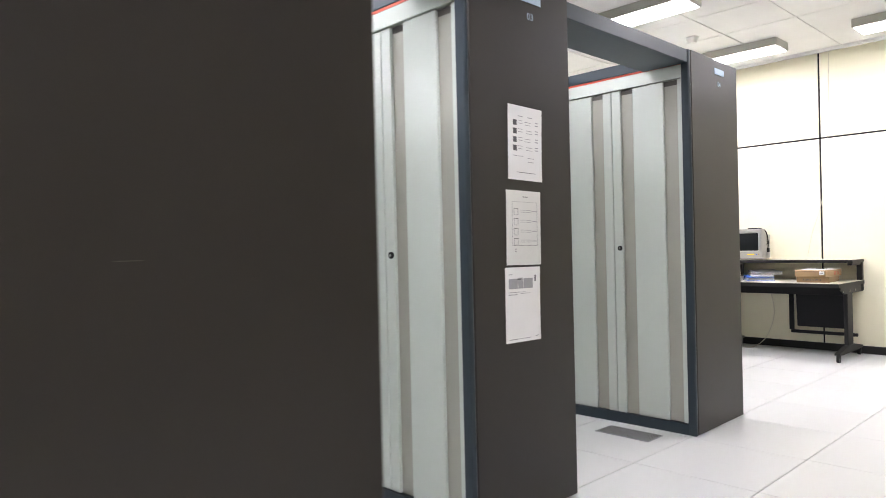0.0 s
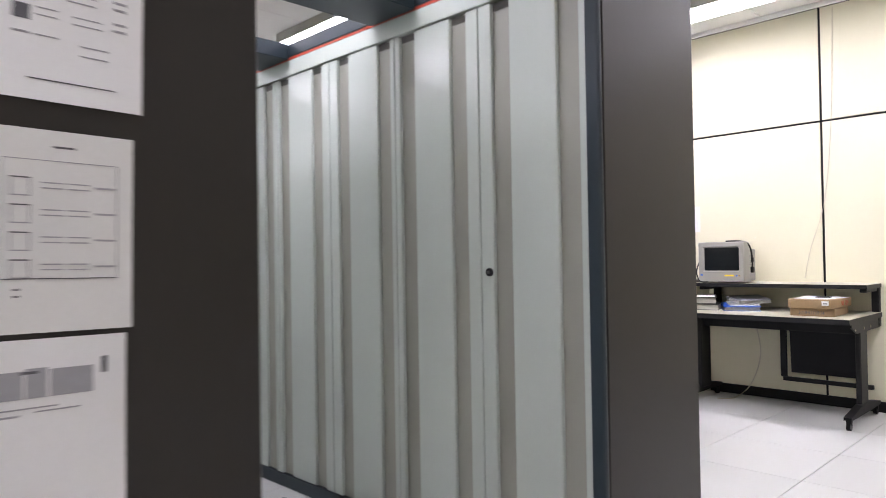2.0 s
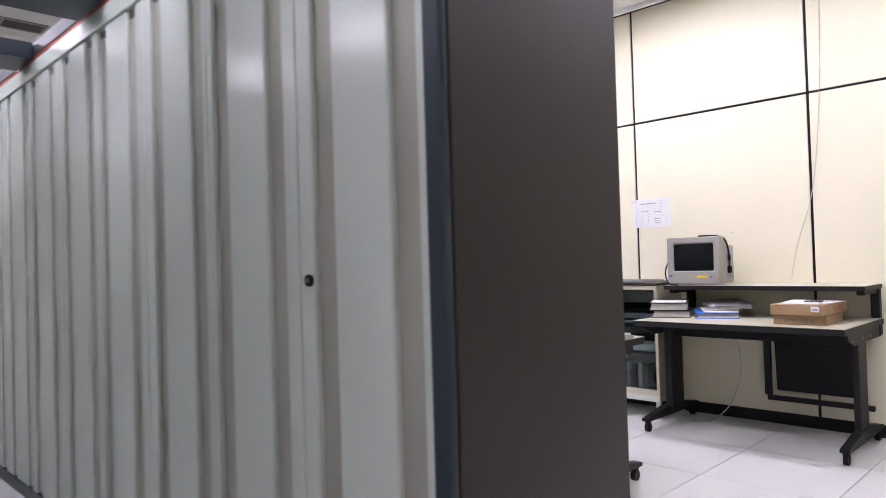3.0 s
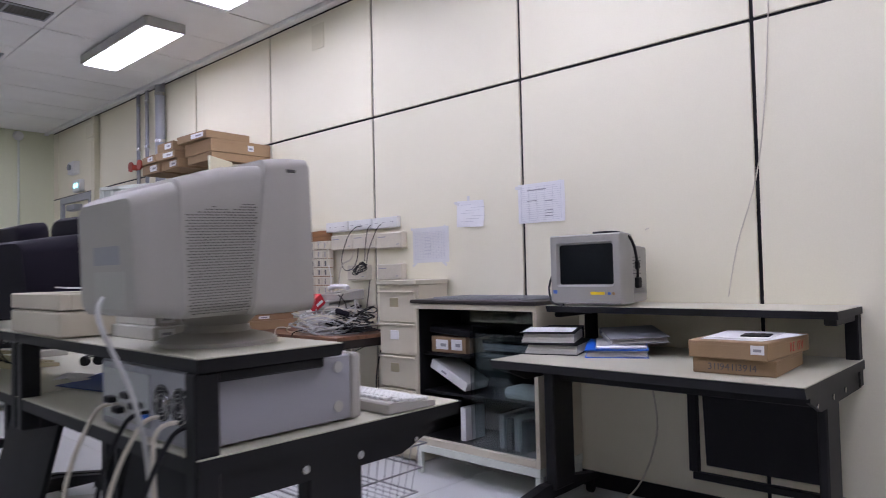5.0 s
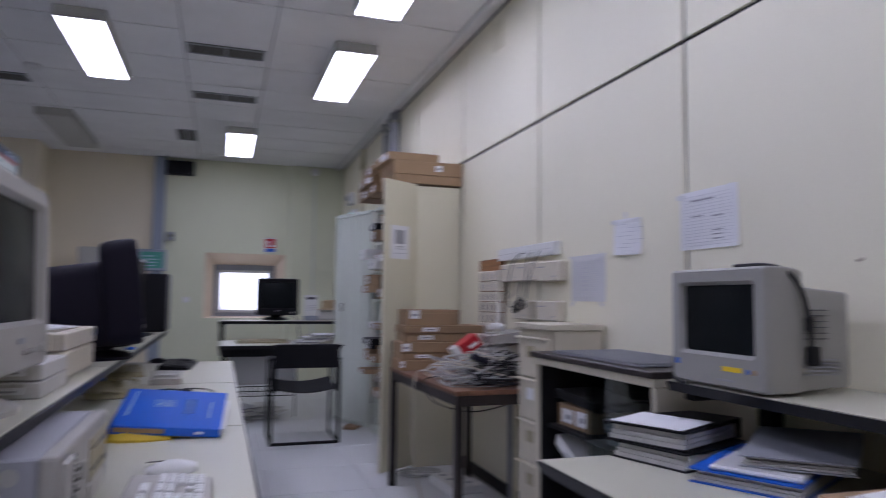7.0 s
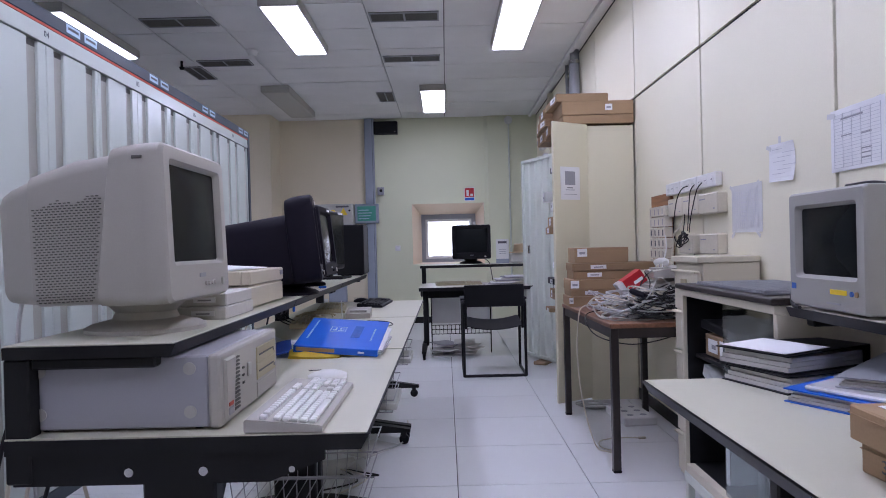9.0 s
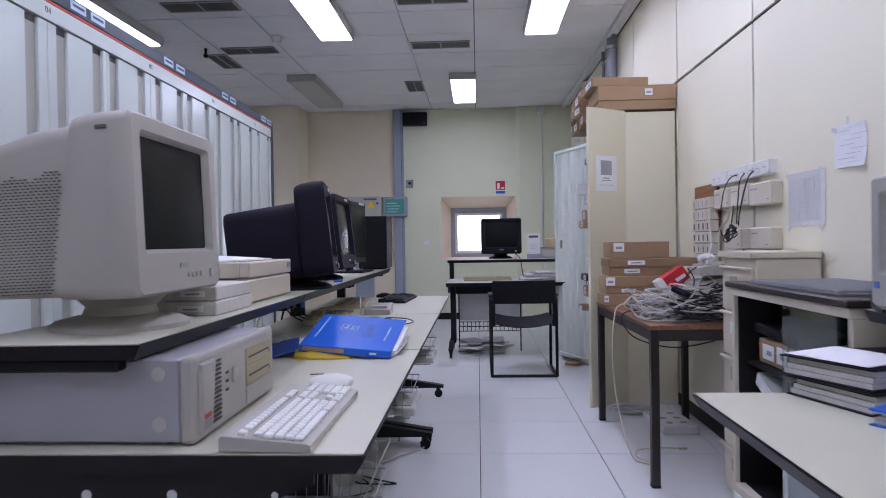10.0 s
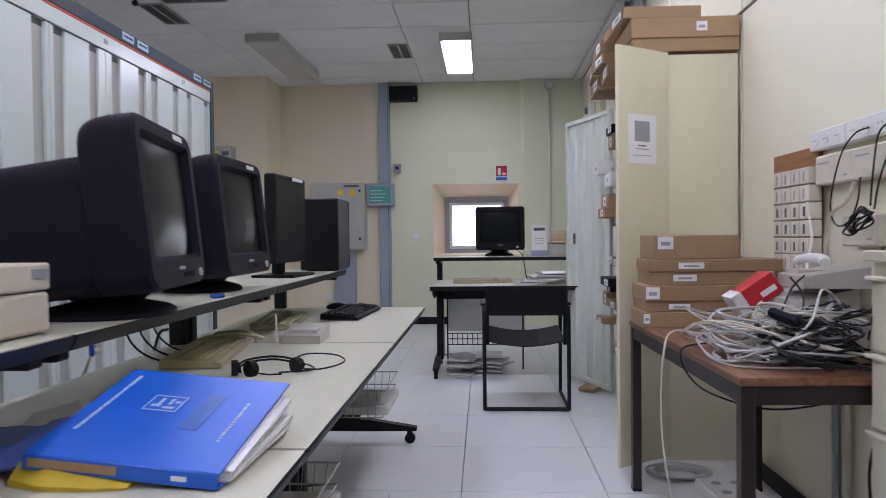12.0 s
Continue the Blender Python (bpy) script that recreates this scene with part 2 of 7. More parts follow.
M_WIREDARK = material("grey_wire", (0.34, 0.34, 0.35), 0.32, var=0.08, bump=0.02)
M_WIREBLACK = material("black_cable", (0.008, 0.008, 0.009), 0.45, spec=0.3, var=0.1, bump=0.02)
M_WIRECREAM = material("cream_cable", (0.62, 0.57, 0.46), 0.5, var=0.08, bump=0.02)
M_WHITEPLASTIC = material("white_plastic", (0.74, 0.74, 0.71), 0.4, var=0.03, bump=0.03)
M_REDCARD = material("red_carton", (0.55, 0.02, 0.03), 0.4, var=0.05, bump=0.02)
M_REDVALVE = material("red_valve", (0.35, 0.04, 0.02), 0.45, bump=0.02)
M_GREENBOX = material("green_plate", (0.06, 0.32, 0.24), 0.4, var=0.06, bump=0.02)
M_LABELBLUE = material("pale_blue_label", (0.42, 0.55, 0.66), 0.5, bump=0)
M_YELLOWSIGN = material("yellow_sign", (0.85, 0.60, 0.02), 0.5, bump=0)
M_STRAW = material("woven_straw", (0.55, 0.42, 0.25), 0.8, var=0.15, fine=300, bump=0.5)
M_DIFFUSER = glow("lamp_diffuser", (0.93, 0.97, 1.2), LAMP)
M_DIFFUSEROFF = material("dead_diffuser", (0.50, 0.50, 0.47), 0.4, var=0.04, bump=0.02)
M_LED = glow("green_led", (0.1, 1.0, 0.3), 2.0)
M_EXIT = glow("exit_light", (0.25, 0.9, 1.0), 2.5)
M_OUTSIDE = glow("daylight_beyond", (0.90, 0.93, 1.0), 2.6)
M_FOLIAGE = material("outside_bush", (0.30, 0.22, 0.34), 0.9, var=0.2)
M_GLASS = glass("cabinet_glass", (0.66, 0.74, 0.74))
M_WINGLASS = glass("window_glass", (0.97, 0.98, 1.0))
M_LEAF = material("lilac_leaves", (0.62, 0.52, 0.75), 0.8, var=0.25, bump=0)

# ---- the room ----
XE, YN, ZC = 7.55, 10.98, 2.93          # east wall, north wall, ceiling
XW, YS = -3.4, -3.0                     # plain walls that close the place
JOG_X, JOG_Y = 3.885, 10.45             # the cream block behind the racks
DOOR_Y0, DOOR_Y1, DOOR_Z = 9.72, 10.62, 2.03

floor = single("floor", box(B(), XW - 0.2, YS - 0.2, -0.12, XE + 0.2, YN + 0.6, -0.03), M_GAP, label="raised access floor of pale grey square tiles", category="floor", kind="structure")

# east wall: backing, cream panels, black joints
wall_east = thing("wall_east", None, "cream panelled wall with thin black joints", "wall", kind="structure")
bm = B()
box(bm, XE + 0.012, YS - 0.2, -0.1, XE + 0.2, DOOR_Y0, ZC + 0.1)
box(bm, XE + 0.012, DOOR_Y0, DOOR_Z, XE + 0.2, DOOR_Y1, ZC + 0.1)
box(bm, XE + 0.012, DOOR_Y1, -0.1, XE + 0.2, YN + 0.6, ZC + 0.1)
part("backing", bm, M_JOINT, wall_east)
JOINT_Z = 2.085
ys = [2.415 + 1.192 * k for k in range(-5, 8)]
edges = [YS - 0.1] + [y for y in ys if YS < y < YN] + [YN]
for a, b in zip(edges, edges[1:]):
    for z0, z1 in ((0.0, JOINT_Z), (JOINT_Z, ZC)):
        pieces = [(a, b, z0, z1)]
        if b > DOOR_Y0 and a < DOOR_Y1 and z0 < DOOR_Z:
            pieces = [(a, DOOR_Y0, z0, z1)] if a < DOOR_Y0 else []
            if b > DOOR_Y1:
                pieces.append((DOOR_Y1, b, z0, z1))
            pieces.append((max(a, DOOR_Y0), min(b, DOOR_Y1), DOOR_Z + 0.02, z1))
        for p, q, u, v in pieces:
            if q - p > 0.05 and v - u > 0.03:
                bm = B()
                box(bm, XE, p + 0.009, u + (0.008 if u else 0), XE + 0.014, q - 0.009, v - 0.008, 0.002)
                part("panel", bm, M_PANEL, wall_east)
bm = B()
box(bm, XE - 0.012, YS, 0, XE, DOOR_Y0 - 0.06, 0.075, 0.003)
single("baseboard", bm, M_SKIRT, label="black skirting along the panelled wall", category="baseboard", kind="structure")

# north wall with the deep splayed window
WX0, WX1, WZ0, WZ1 = 5.75, 6.78, 0.84, 1.70
RX0, RX1, RZ0, RZ1 = 5.88, 6.66, 0.86, 1.55
wall_north = thing("wall_north", None, "pale green plaster wall with a deep window niche", "wall", kind="structure")
part("cream_plaster", box(B(), JOG_X - 0.2, YN + 0.0, -0.1, 5.17, YN + 0.42, ZC + 0.1), M_CREAMWALL, wall_north, "cream plaster")
bm = slab_with_hole(B(), 5.17, XE + 0.2, -0.1, ZC + 0.1, YN, YN + 0.42, WX0, WX1, WZ0, WZ1)
part("plaster", bm, M_BACKWALL, wall_north)
bm = B()
prism(bm, [(6.80, YN + 0.1), (6.80, YN), (6.85, YN - 0.05), (XE, YN - 0.05), (XE, YN + 0.1)], 0, ZC)
part("pilaster", bm, M_BACKWALL, wall_north, "shallow pale green pilaster with a bevelled edge")
bm = B()
fr, bk = YN + 0.002, YN + 0.36
quad = [((WX0, fr, WZ1), (WX1, fr, WZ1), (RX1, bk, RZ1), (RX0, bk, RZ1)), ((WX0, fr, WZ0), (WX0, fr, WZ1), (RX0, bk, RZ1), (RX0, bk, RZ0)),
        ((WX1, fr, WZ1), (WX1, fr, WZ0), (RX1, bk, RZ0), (RX1, bk, RZ1)), ((WX1, fr, WZ0), (WX0, fr, WZ0), (RX0, bk, RZ0), (RX1, bk, RZ0))]
for q in quad:
    bm.faces.new([bm.verts.new(p) for p in q])
part("window_reveal", bm, M_REVEAL, wall_north, "ochre-tinted splayed window reveal")
single("baseboard", box(B(), JOG_X, YN - 0.015, 0, 6.8, YN, 0.09, 0.003), M_SKIRT, label="black skirting along the green wall", category="baseboard", kind="structure")

window = thing("window_1", None, "small white-framed window with bright daylight behind", "window", kind="structure")
yb = YN + 0.33
bm = slab_with_hole(B(), RX0 - 0.02, RX1 + 0.02, RZ0 - 0.02, RZ1 + 0.02, yb, yb + 0.05, RX0 + 0.05, RX1 - 0.05, RZ0 + 0.05, RZ1 - 0.06)
part("window_frame", bm, M_GREYMETAL, window)
bm = slab_with_hole(B(), RX0 + 0.05, RX1 - 0.05, RZ0 + 0.05, RZ1 - 0.06, yb + 0.01, yb + 0.045, RX0 + 0.085, RX1 - 0.085, RZ0 + 0.085, RZ1 - 0.095)
part("sash", bm, M_WHITEPLASTIC, window)
pane = part("pane", box(B(), RX0 + 0.085, yb + 0.022, RZ0 + 0.085, RX1 - 0.085, yb + 0.027, RZ1 - 0.095), M_WINGLASS, window)
pane.visible_shadow = False
part("window_handle", box(B(), RX0 + 0.06, yb - 0.03, 1.16, RX0 + 0.075, yb + 0.01, 1.28, 0.004), M_WHITEPLASTIC, window)
single("backdrop", box(B(), 4.0, 15.0, -1.0, 9.0, 15.05, 4.0), M_OUTSIDE, label="overexposed daylight outside the window", category="backdrop", kind="structure")

# cream block beside the racks, west and south walls
single("wall_west_block", box(B(), XW, JOG_Y, -0.1, JOG_X, YN + 0.4, ZC + 0.1), M_CREAMWALL, label="cream plaster wall beside the racks", category="wall", kind="structure")
single("wall_west", box(B(), XW - 0.2, YS, -0.1, XW, JOG_Y, ZC + 0.1), M_CREAMWALL, label="plain cream wall", category="wall", kind="structure")
single("wall_south", box(B(), XW - 0.2, YS - 0.2, -0.1, XE + 0.2, YS, ZC + 0.1), M_CREAMWALL, label="plain cream wall", category="wall", kind="structure")

# ceiling: tiles in strips 1.2 and 0.6 wide
bm = B()
xs = [7.55, 7.44, 6.25, 5.64, 4.44, 3.83, 2.63, 2.03, 0.83, 0.23, -0.97, -1.57, -2.77, -3.4]
cy = [YN] + [10.58 - 0.6 * k for k in range(23)] + [YS]
tiles_v, tiles_f = [], []
for x1, x0 in zip(xs, xs[1:]):
    for y1, y0 in zip(cy, cy[1:]):
        if y1 - y0 < 0.02 or (x0 < JOG_X - 0.3 and y0 > JOG_Y):
            continue
        g, zz, dz = 0.0045, ZC, random.uniform(-0.002, 0.002)
        n = len(tiles_v)
        for (xx, yy, hh) in ((x0 + g, y0 + g, 0.004), (x1 - g, y0 + g, 0.004), (x1 - g, y1 - g, 0.004), (x0 + g, y1 - g, 0.004)):
            tiles_v.append((xx, yy, zz + 0.02))
        for (xx, yy) in ((x0 + g, y0 + g), (x1 - g, y0 + g), (x1 - g, y1 - g), (x0 + g, y1 - g)):
            tiles_v.append((xx, yy, zz + dz))
        tiles_f += [(n, n + 1, n + 2, n + 3), (n + 4, n + 7, n + 6, n + 5)] + [(n + k, n + 4 + k, n + 4 + (k + 1) % 4, n + (k + 1) % 4) for k in range(4)]
n = len(tiles_v)
tiles_v += [(XW - 0.2, YS - 0.2, ZC + 0.02), (XE + 0.2, YS - 0.2, ZC + 0.02), (XE + 0.2, YN + 0.5, ZC + 0.02), (XW - 0.2, YN + 0.5, ZC + 0.02)]
tiles_v += [(x, y, ZC + 0.2) for x, y, z in tiles_v[n:n + 4]]
slab = [(n, n + 1, n + 2, n + 3), (n + 4, n + 7, n + 6, n + 5)] + [(n + k, n + 4 + k, n + 4 + (k + 1) % 4, n + (k + 1) % 4) for k in range(4)]
me = bpy.data.meshes.new("ceiling")
me.from_pydata(tiles_v, [], tiles_f + slab)
me.materials.append(M_CEIL)
me.materials.append(M_CEILBAR)
for i in range(len(tiles_f), len(tiles_f) + 6):
    me.polygons[i].material_index = 1
tagged(new("ceiling", me), "suspended ceiling of white mineral tiles", "ceiling", kind="structure")
bm = box(B(), 7.44, YS, ZC - 0.03, 7.475, YN - 0.05, ZC - 0.001, 0.003)
single("trim", bm, M_CEIL, label="pale ceiling edge rail along the wall", category="trim", kind="structure")

# ceiling lamps
# the lamp at (-0.4, -1.19) is unseen, added to brighten row2's end panel
CEILING_LAMPS = [(x, y) for x in (6.82, 5.05, 3.34, 1.45, -0.4) for y in (-1.19, 0.65, 2.49, 4.33, 6.2) if (x > 5 and y > 0) or y > 2 or (x < 3 and y > 0) or x < 0] + [(6.115, 8.98)]


def ceiling_lamp(x, y, lit=True, w=0.30, ln=1.24):
    ob = thing("ceiling_light", pose(x, y, ZC), "boxy white fluorescent ceiling light, switched " + ("on" if lit else "off"), "ceiling light", "ceiling lights")
    d = 0.075
    bm = B()
    box(bm, -w / 2, 0, -d, -w / 2 + 0.016, ln, -0.002, 0.003)
    box(bm, w / 2 - 0.016, 0, -d, w / 2, ln, -0.002, 0.003)
    box(bm, -w / 2 + 0.016, 0, -d, w / 2 - 0.016, 0.014, -0.002)
    box(bm, -w / 2 + 0.016, ln - 0.014, -d, w / 2 - 0.016, ln, -0.002)
    box(bm, -w / 2 + 0.016, 0.014, -0.02, w / 2 - 0.016, ln - 0.014, -0.002)
    part("housing", bm, M_GREYCASE, ob)
    part("diffuser", box(B(), -w / 2 + 0.018, 0.016, -d - 0.006, w / 2 - 0.018, ln - 0.016, -d + 0.012, 0.004), M_DIFFUSER if lit else M_DIFFUSEROFF, ob)
    return ob


for x, y in CEILING_LAMPS:
    ceiling_lamp(x, y)
ceiling_lamp(4.36, 8.85, False, 0.32, 1.5)


def ceiling_vent(x, y, w, d):
    ob = thing("ceiling_vent", pose(x, y, ZC), "dark slotted air vent in the ceiling", "air vent", "ceiling vents")
    part("backing", box(B(), 0, 0, -0.004, w, d, 0.001), M_VENT, ob)
    bm = B()
    for a, b, c, e in ((0, 0, w, 0.012), (0, d - 0.012, w, d), (0, 0.012, 0.012, d - 0.012), (w - 0.012, 0.012, w, d - 0.012), (w / 2 - 0.008, 0.012, w / 2 + 0.008, d - 0.012)):
        box(bm, a, b, -0.012, c, e, -0.003)
    part("frame", bm, M_GREYMETAL, ob)
    n = max(3, int(d / 0.028))
    slat = mesh_of(box(B(), 0.012, -0.006, -0.011, w - 0.012, 0.006, -0.008), "slat", M_VENT)
    for k in range(n):
        s = new("slat", slat)
        s.parent = ob
        s.location = (0, 0.02 + (d - 0.04) * (k + 0.5) / n, 0)


for v in ((3.86, 6.60, 0.57, 0.20), (5.66, 6.60, 0.55, 0.20), (5.66, 7.80, 0.55, 0.20), (5.44, 9.30, 0.20, 0.50), (3.87, 7.80, 0.50, 0.20), (3.64, 8.0, 0.2, 0.5), (3.0, 4.9, 0.56, 0.2), (5.66, 5.4, 0.55, 0.2), (4.95, 4.0, 0.2, 0.3)):
    ceiling_vent(*v)

# ---- racks ----
RACK_W, RACK_TOP, PITCH = 0.657, 2.172, 0.908


def rack_row(x0, y0, units, name_label, turn=0.0, W=RACK_W):
    """A row of tall cabinets along y with dark end panels; its doors face west and east."""
    ob = thing("rack_row", pose(x0, y0, 0, 0, 0, turn), name_label, "server rack", "rack rows")
    ln = 0.05 + units * PITCH + 0.045
    bm = B()
    box(bm, 0.05, 0.012, 0.02, W - 0.05, ln - 0.012, RACK_TOP - 0.02)
    part("carcass", bm, M_RACKDARK, ob)
    for ya, yb2, nm in ((0, 0.018, "end_panel"), (ln - 0.018, ln, "end_panel")):
        part(nm, box(B(), 0.0245, ya, 0.004, W - 0.004, yb2, RACK_TOP, 0.004), M_RACKDARK, ob, "dark brown textured end panel")
    for xa in (0.0, W - 0.03):
        for ya in ((0.001, ln - 0.051) if xa == 0.0 else (0.0185, ln - 0.0685)):
            part("corner_post", box(B(), xa + (0.006 if xa else 0), ya, 0.0, xa + (0.03 if xa else 0.024), ya + 0.05, RACK_TOP, 0.008, 2), M_RACKBLUE, ob, "blue-grey corner post")
    sides = [0, 1]
    for sd in sides:
        fx = lambda d: d if sd == 0 else W - d          # depth from this side's face

        def sbox(bm, d0, d1, ya, yb3, za, zb, bv=0.0):
            a, b = sorted((fx(d0), fx(d1)))
            return box(bm, a, ya, za, b, yb3, zb, bv)
        part("plinth", sbox(B(), 0.012, 0.05, 0.051, ln - 0.051, 0.0, 0.062), M_RACKBLUE, ob, "blue-grey plinth")
        part("top_rail", sbox(B(), 0.0, 0.05, 0.051, ln - 0.051, 2.107, RACK_TOP, 0.003), M_RACKBLUE, ob, "blue-grey top rail")
        part("red_stripe", sbox(B(), 0.004, 0.05, 0.051, ln - 0.051, 2.096, 2.1065), M_RED, ob, "thin red stripe")
        part("header", sbox(B(), 0.006, 0.05, 0.051, ln - 0.051, 2.022, 2.0955, 0.002), M_DOORPALE, ob, "pale green header strip")
        for k in range(units):
            yk = 0.05 + k * PITCH
            for h in (0, 1):
                # each leaf: outer stile, recess, proud panel, recess, inner stile
                w = PITCH / 2
                f = (lambda u: yk + u) if h == 0 else (lambda u: yk + PITCH - u)
                door = thing("door")
                door.parent = ob
                lo, hi = 0.066, 2.018

                def leaf(d0, d1, u0, u1, bv=0.0):
                    a, b = sorted((f(u0), f(u1)))
                    return sbox(B(), d0, d1, a, b, lo, hi, bv)
                part("outer_stile", leaf(0.010, 0.05, 0.002, 0.029, 0.003), M_DOORPALE, door)
                part("mesh_strip", leaf(0.027, 0.05, 0.029, 0.115), M_DOORRECESS, door, "finely perforated recessed strip")
                part("door_panel", leaf(0.012, 0.05, 0.115, 0.312, 0.004), M_DOORPALE, door)
                part("mesh_strip", leaf(0.027, 0.05, 0.312, 0.393), M_DOORRECESS, door, "finely perforated recessed strip")
                for u0, u1 in ((0.031, 0.113), (0.314, 0.391)):
                    a2, b2 = sorted((f(u0), f(u1)))
                    part("vent_slot", sbox(B(), 0.025, 0.032, a2, b2, 1.990, 2.016), M_VENT, door)
                part("inner_stile", leaf(0.012, 0.05, 0.393, w - 0.002, 0.003), M_DOORPALE, door)
                if h == 0 and k == 0:
                    ya = f(0.412)
                    bm = B()
                    cyl(bm, (fx(0.013), ya, 1.064), (fx(0.004), ya, 1.064), 0.0145, 16)
                    lock = part("lock", bm, M_BLACKPLASTIC, door, "round black lock")
                    bm = B()
                    cyl(bm, (fx(0.0045), ya, 1.064), (fx(0.0025), ya, 1.064), 0.006, 10)
                    part("keyhole", bm, M_CHROME, lock)
            if sd == 1:
                for u in (0.30, 0.46):
                    part("rail_label", sbox(B(), -0.002, 0.0, yk + u + 0.30, yk + u + 0.42, 2.122, 2.162), M_LABELBLUE, ob, "pale blue label")
                    part("label_print", sbox(B(), -0.003, -0.0022, yk + u + 0.315, yk + u + 0.405, 2.137, 2.149), M_INK, ob)
    return ob


TURN4 = 0.8
row4 = rack_row(3.871, 1.957, 6, "long row of dark cabinets with pale green ribbed doors", TURN4)
row3 = rack_row(2.056, 1.942, 6, "dark cabinet row with papers taped on its end")
row2 = rack_row(0.234, 1.00, 7, "dark cabinet row with a scratched plain end")
part("scratch", box(B(), 0.278, -0.0006, 1.083, 0.306, 0.001, 1.0837), M_VENT, row2, "thin pale scratch")

# overhead beams that tie the rows together
for xa, xb in ((2.715, 3.80), (0.893, 2.054)):
    for k in range(-1, 5):
        ya = 1.965 if k < 0 else 2.77 + 0.905 * k
        bm = box(B(), xa, ya, 2.094, xb + (0.067 - 0.014 * (ya - 1.957) if xa > 2 else 0), ya + 0.27, 2.170, 0.004)
        ob = single("overhead_beam", bm, M_RACKBLUE, label="dark blue-grey beam bridging two rack rows", category="beam", group="overhead beams")

# ---- desks ----
TOP, SHELF, DEPTH, LENGTH = 0.70, 0.90, 0.781, 1.170


def desk(m, label, modesty=False):
    """A workstation desk with a raised rear shelf: length along local x, front edge at local y = 0."""
    ob = thing("desk", m, label, "desk", "workstation desks")
    L, D = LENGTH, DEPTH
    bm = B()
    loft(bm, [[(x, 0.012, TOP - 0.003), (x, D, TOP - 0.003), (x, D, TOP), (x, 0.006, TOP)] for x in (0.002, L - 0.002)])
    top = part("tabletop", bm, M_LAMINATE, ob)
    bm = B()
    loft(bm, [[(x, 0.0, TOP - 0.002), (x, 0.02, TOP - 0.036), (x, D, TOP - 0.036), (x, D, TOP - 0.0035), (x, 0.004, TOP - 0.0035)] for x in (0, L)])
    part("edge_band", bm, M_BLACK, ob, "black edge band")
    s0 = D - 0.371
    bm = B()
    box(bm, 0.002, s0 + 0.006, SHELF - 0.0035, L - 0.002, D - 0.002, SHELF, 0.001)
    part("raised_shelf", bm, M_LAMINATE, ob)
    bm = B()
    loft(bm, [[(x, s0, SHELF - 0.003), (x, s0 + 0.012, SHELF - 0.03), (x, D, SHELF - 0.03), (x, D, SHELF - 0.004)] for x in (0, L)])
    part("shelf_edge", bm, M_BLACK, ob, "black shelf edge")
    part("rear_beam", box(B(), 0.07, 0.40, TOP - 0.13, L - 0.07, 0.43, TOP - 0.037, 0.004), M_BLACK, ob)
    for sx, x in ((1, 0.012), (-1, L - 0.012)):
        a, b = sorted((x, x + sx * 0.045))
        bm = B()
        loft(bm, [[(xx, 0.10, TOP - 0.037), (xx, D - 0.01, TOP - 0.037), (xx, D - 0.01, TOP - 0.105), (xx, 0.22, TOP - 0.105), (xx, 0.10, TOP - 0.06)] for xx in (a + 0.0, a + 0.012 if sx > 0 else b)] if sx > 0 else
             [[(xx, 0.10, TOP - 0.037), (xx, D - 0.01, TOP - 0.037), (xx, D - 0.01, TOP - 0.105), (xx, 0.22, TOP - 0.105), (xx, 0.10, TOP - 0.06)] for xx in (b - 0.012, b)])
        apron = part("side_plate", bm, M_BLACK, ob)
        for yy in (0.17, 0.36, 0.52):
            xo = a if sx > 0 else b
            part("bolt", cyl(B(), (xo, yy, TOP - 0.078), (xo - sx * 0.004, yy, TOP - 0.078), 0.010 if yy > 0.2 else 0.007, 12), M_CHROME, apron, "bright bolt head")
        part("leg", box(B(), a + (0.014 if sx > 0 else -0.002), 0.34, 0.10, b + (0.02 if sx > 0 else -0.014), 0.50, TOP - 0.037, 0.006), M_BLACK, ob)
        bm = B()
        loft(bm, [[(a, y, z0), (b, y, z0), (b, y, z1), (a, y, z1)] for y, z0, z1 in ((0.05, 0.068, 0.085), (0.30, 0.065, 0.125), (0.52, 0.065, 0.125), (0.74, 0.068, 0.09))])
        foot = part("foot", bm, M_BLACK, ob)
        for yy in (0.085, 0.70):
            c = part("caster", cyl(B(), ((a + b) / 2 - 0.012, yy, 0.027), ((a + b) / 2 + 0.012, yy, 0.027), 0.027, 14), M_BLACKPLASTIC, foot)
            part("fork", box(B(), (a + b) / 2 - 0.016, yy - 0.012, 0.035, (a + b) / 2 + 0.016, yy + 0.014, 0.068, 0.003), M_BLACK, foot)
        part("shelf_post", box(B(), a - 0.006 * sx, D - 0.052, 0.60, b - 0.006 * sx, D + 0.003, SHELF - 0.031, 0.004), M_BLACK, ob)
        part("shelf_bracket", box(B(), a + 0.002, s0 + 0.05, SHELF - 0.055, b - 0.002, D - 0.053, SHELF - 0.031, 0.004), M_BLACK, ob)
    return ob


for k, lab in enumerate(("grey laminate workstation desk with black frame, carrying a large white monitor", "grey laminate workstation desk with black frame, carrying dark monitors", "grey laminate workstation desk with black frame at the row's far end")):
    desk(pose(6.05, 2.750 + 1.177 * k, 0, 0, 0, 90), lab)
desk(pose(6.765, 3.226, 0, 0, 0, -90), "grey laminate workstation desk with raised shelf against the cream wall")
desk(pose(5.955, 7.72, 0), "grey laminate workstation desk under the window")

# ---- monitors, computers, keyboards ----


def ring(w, h, r, y, cz, steps=5, cx=0.0):
    return [(x, y, z) for x, z in rounded(w, h, r, steps, cx, cz)]


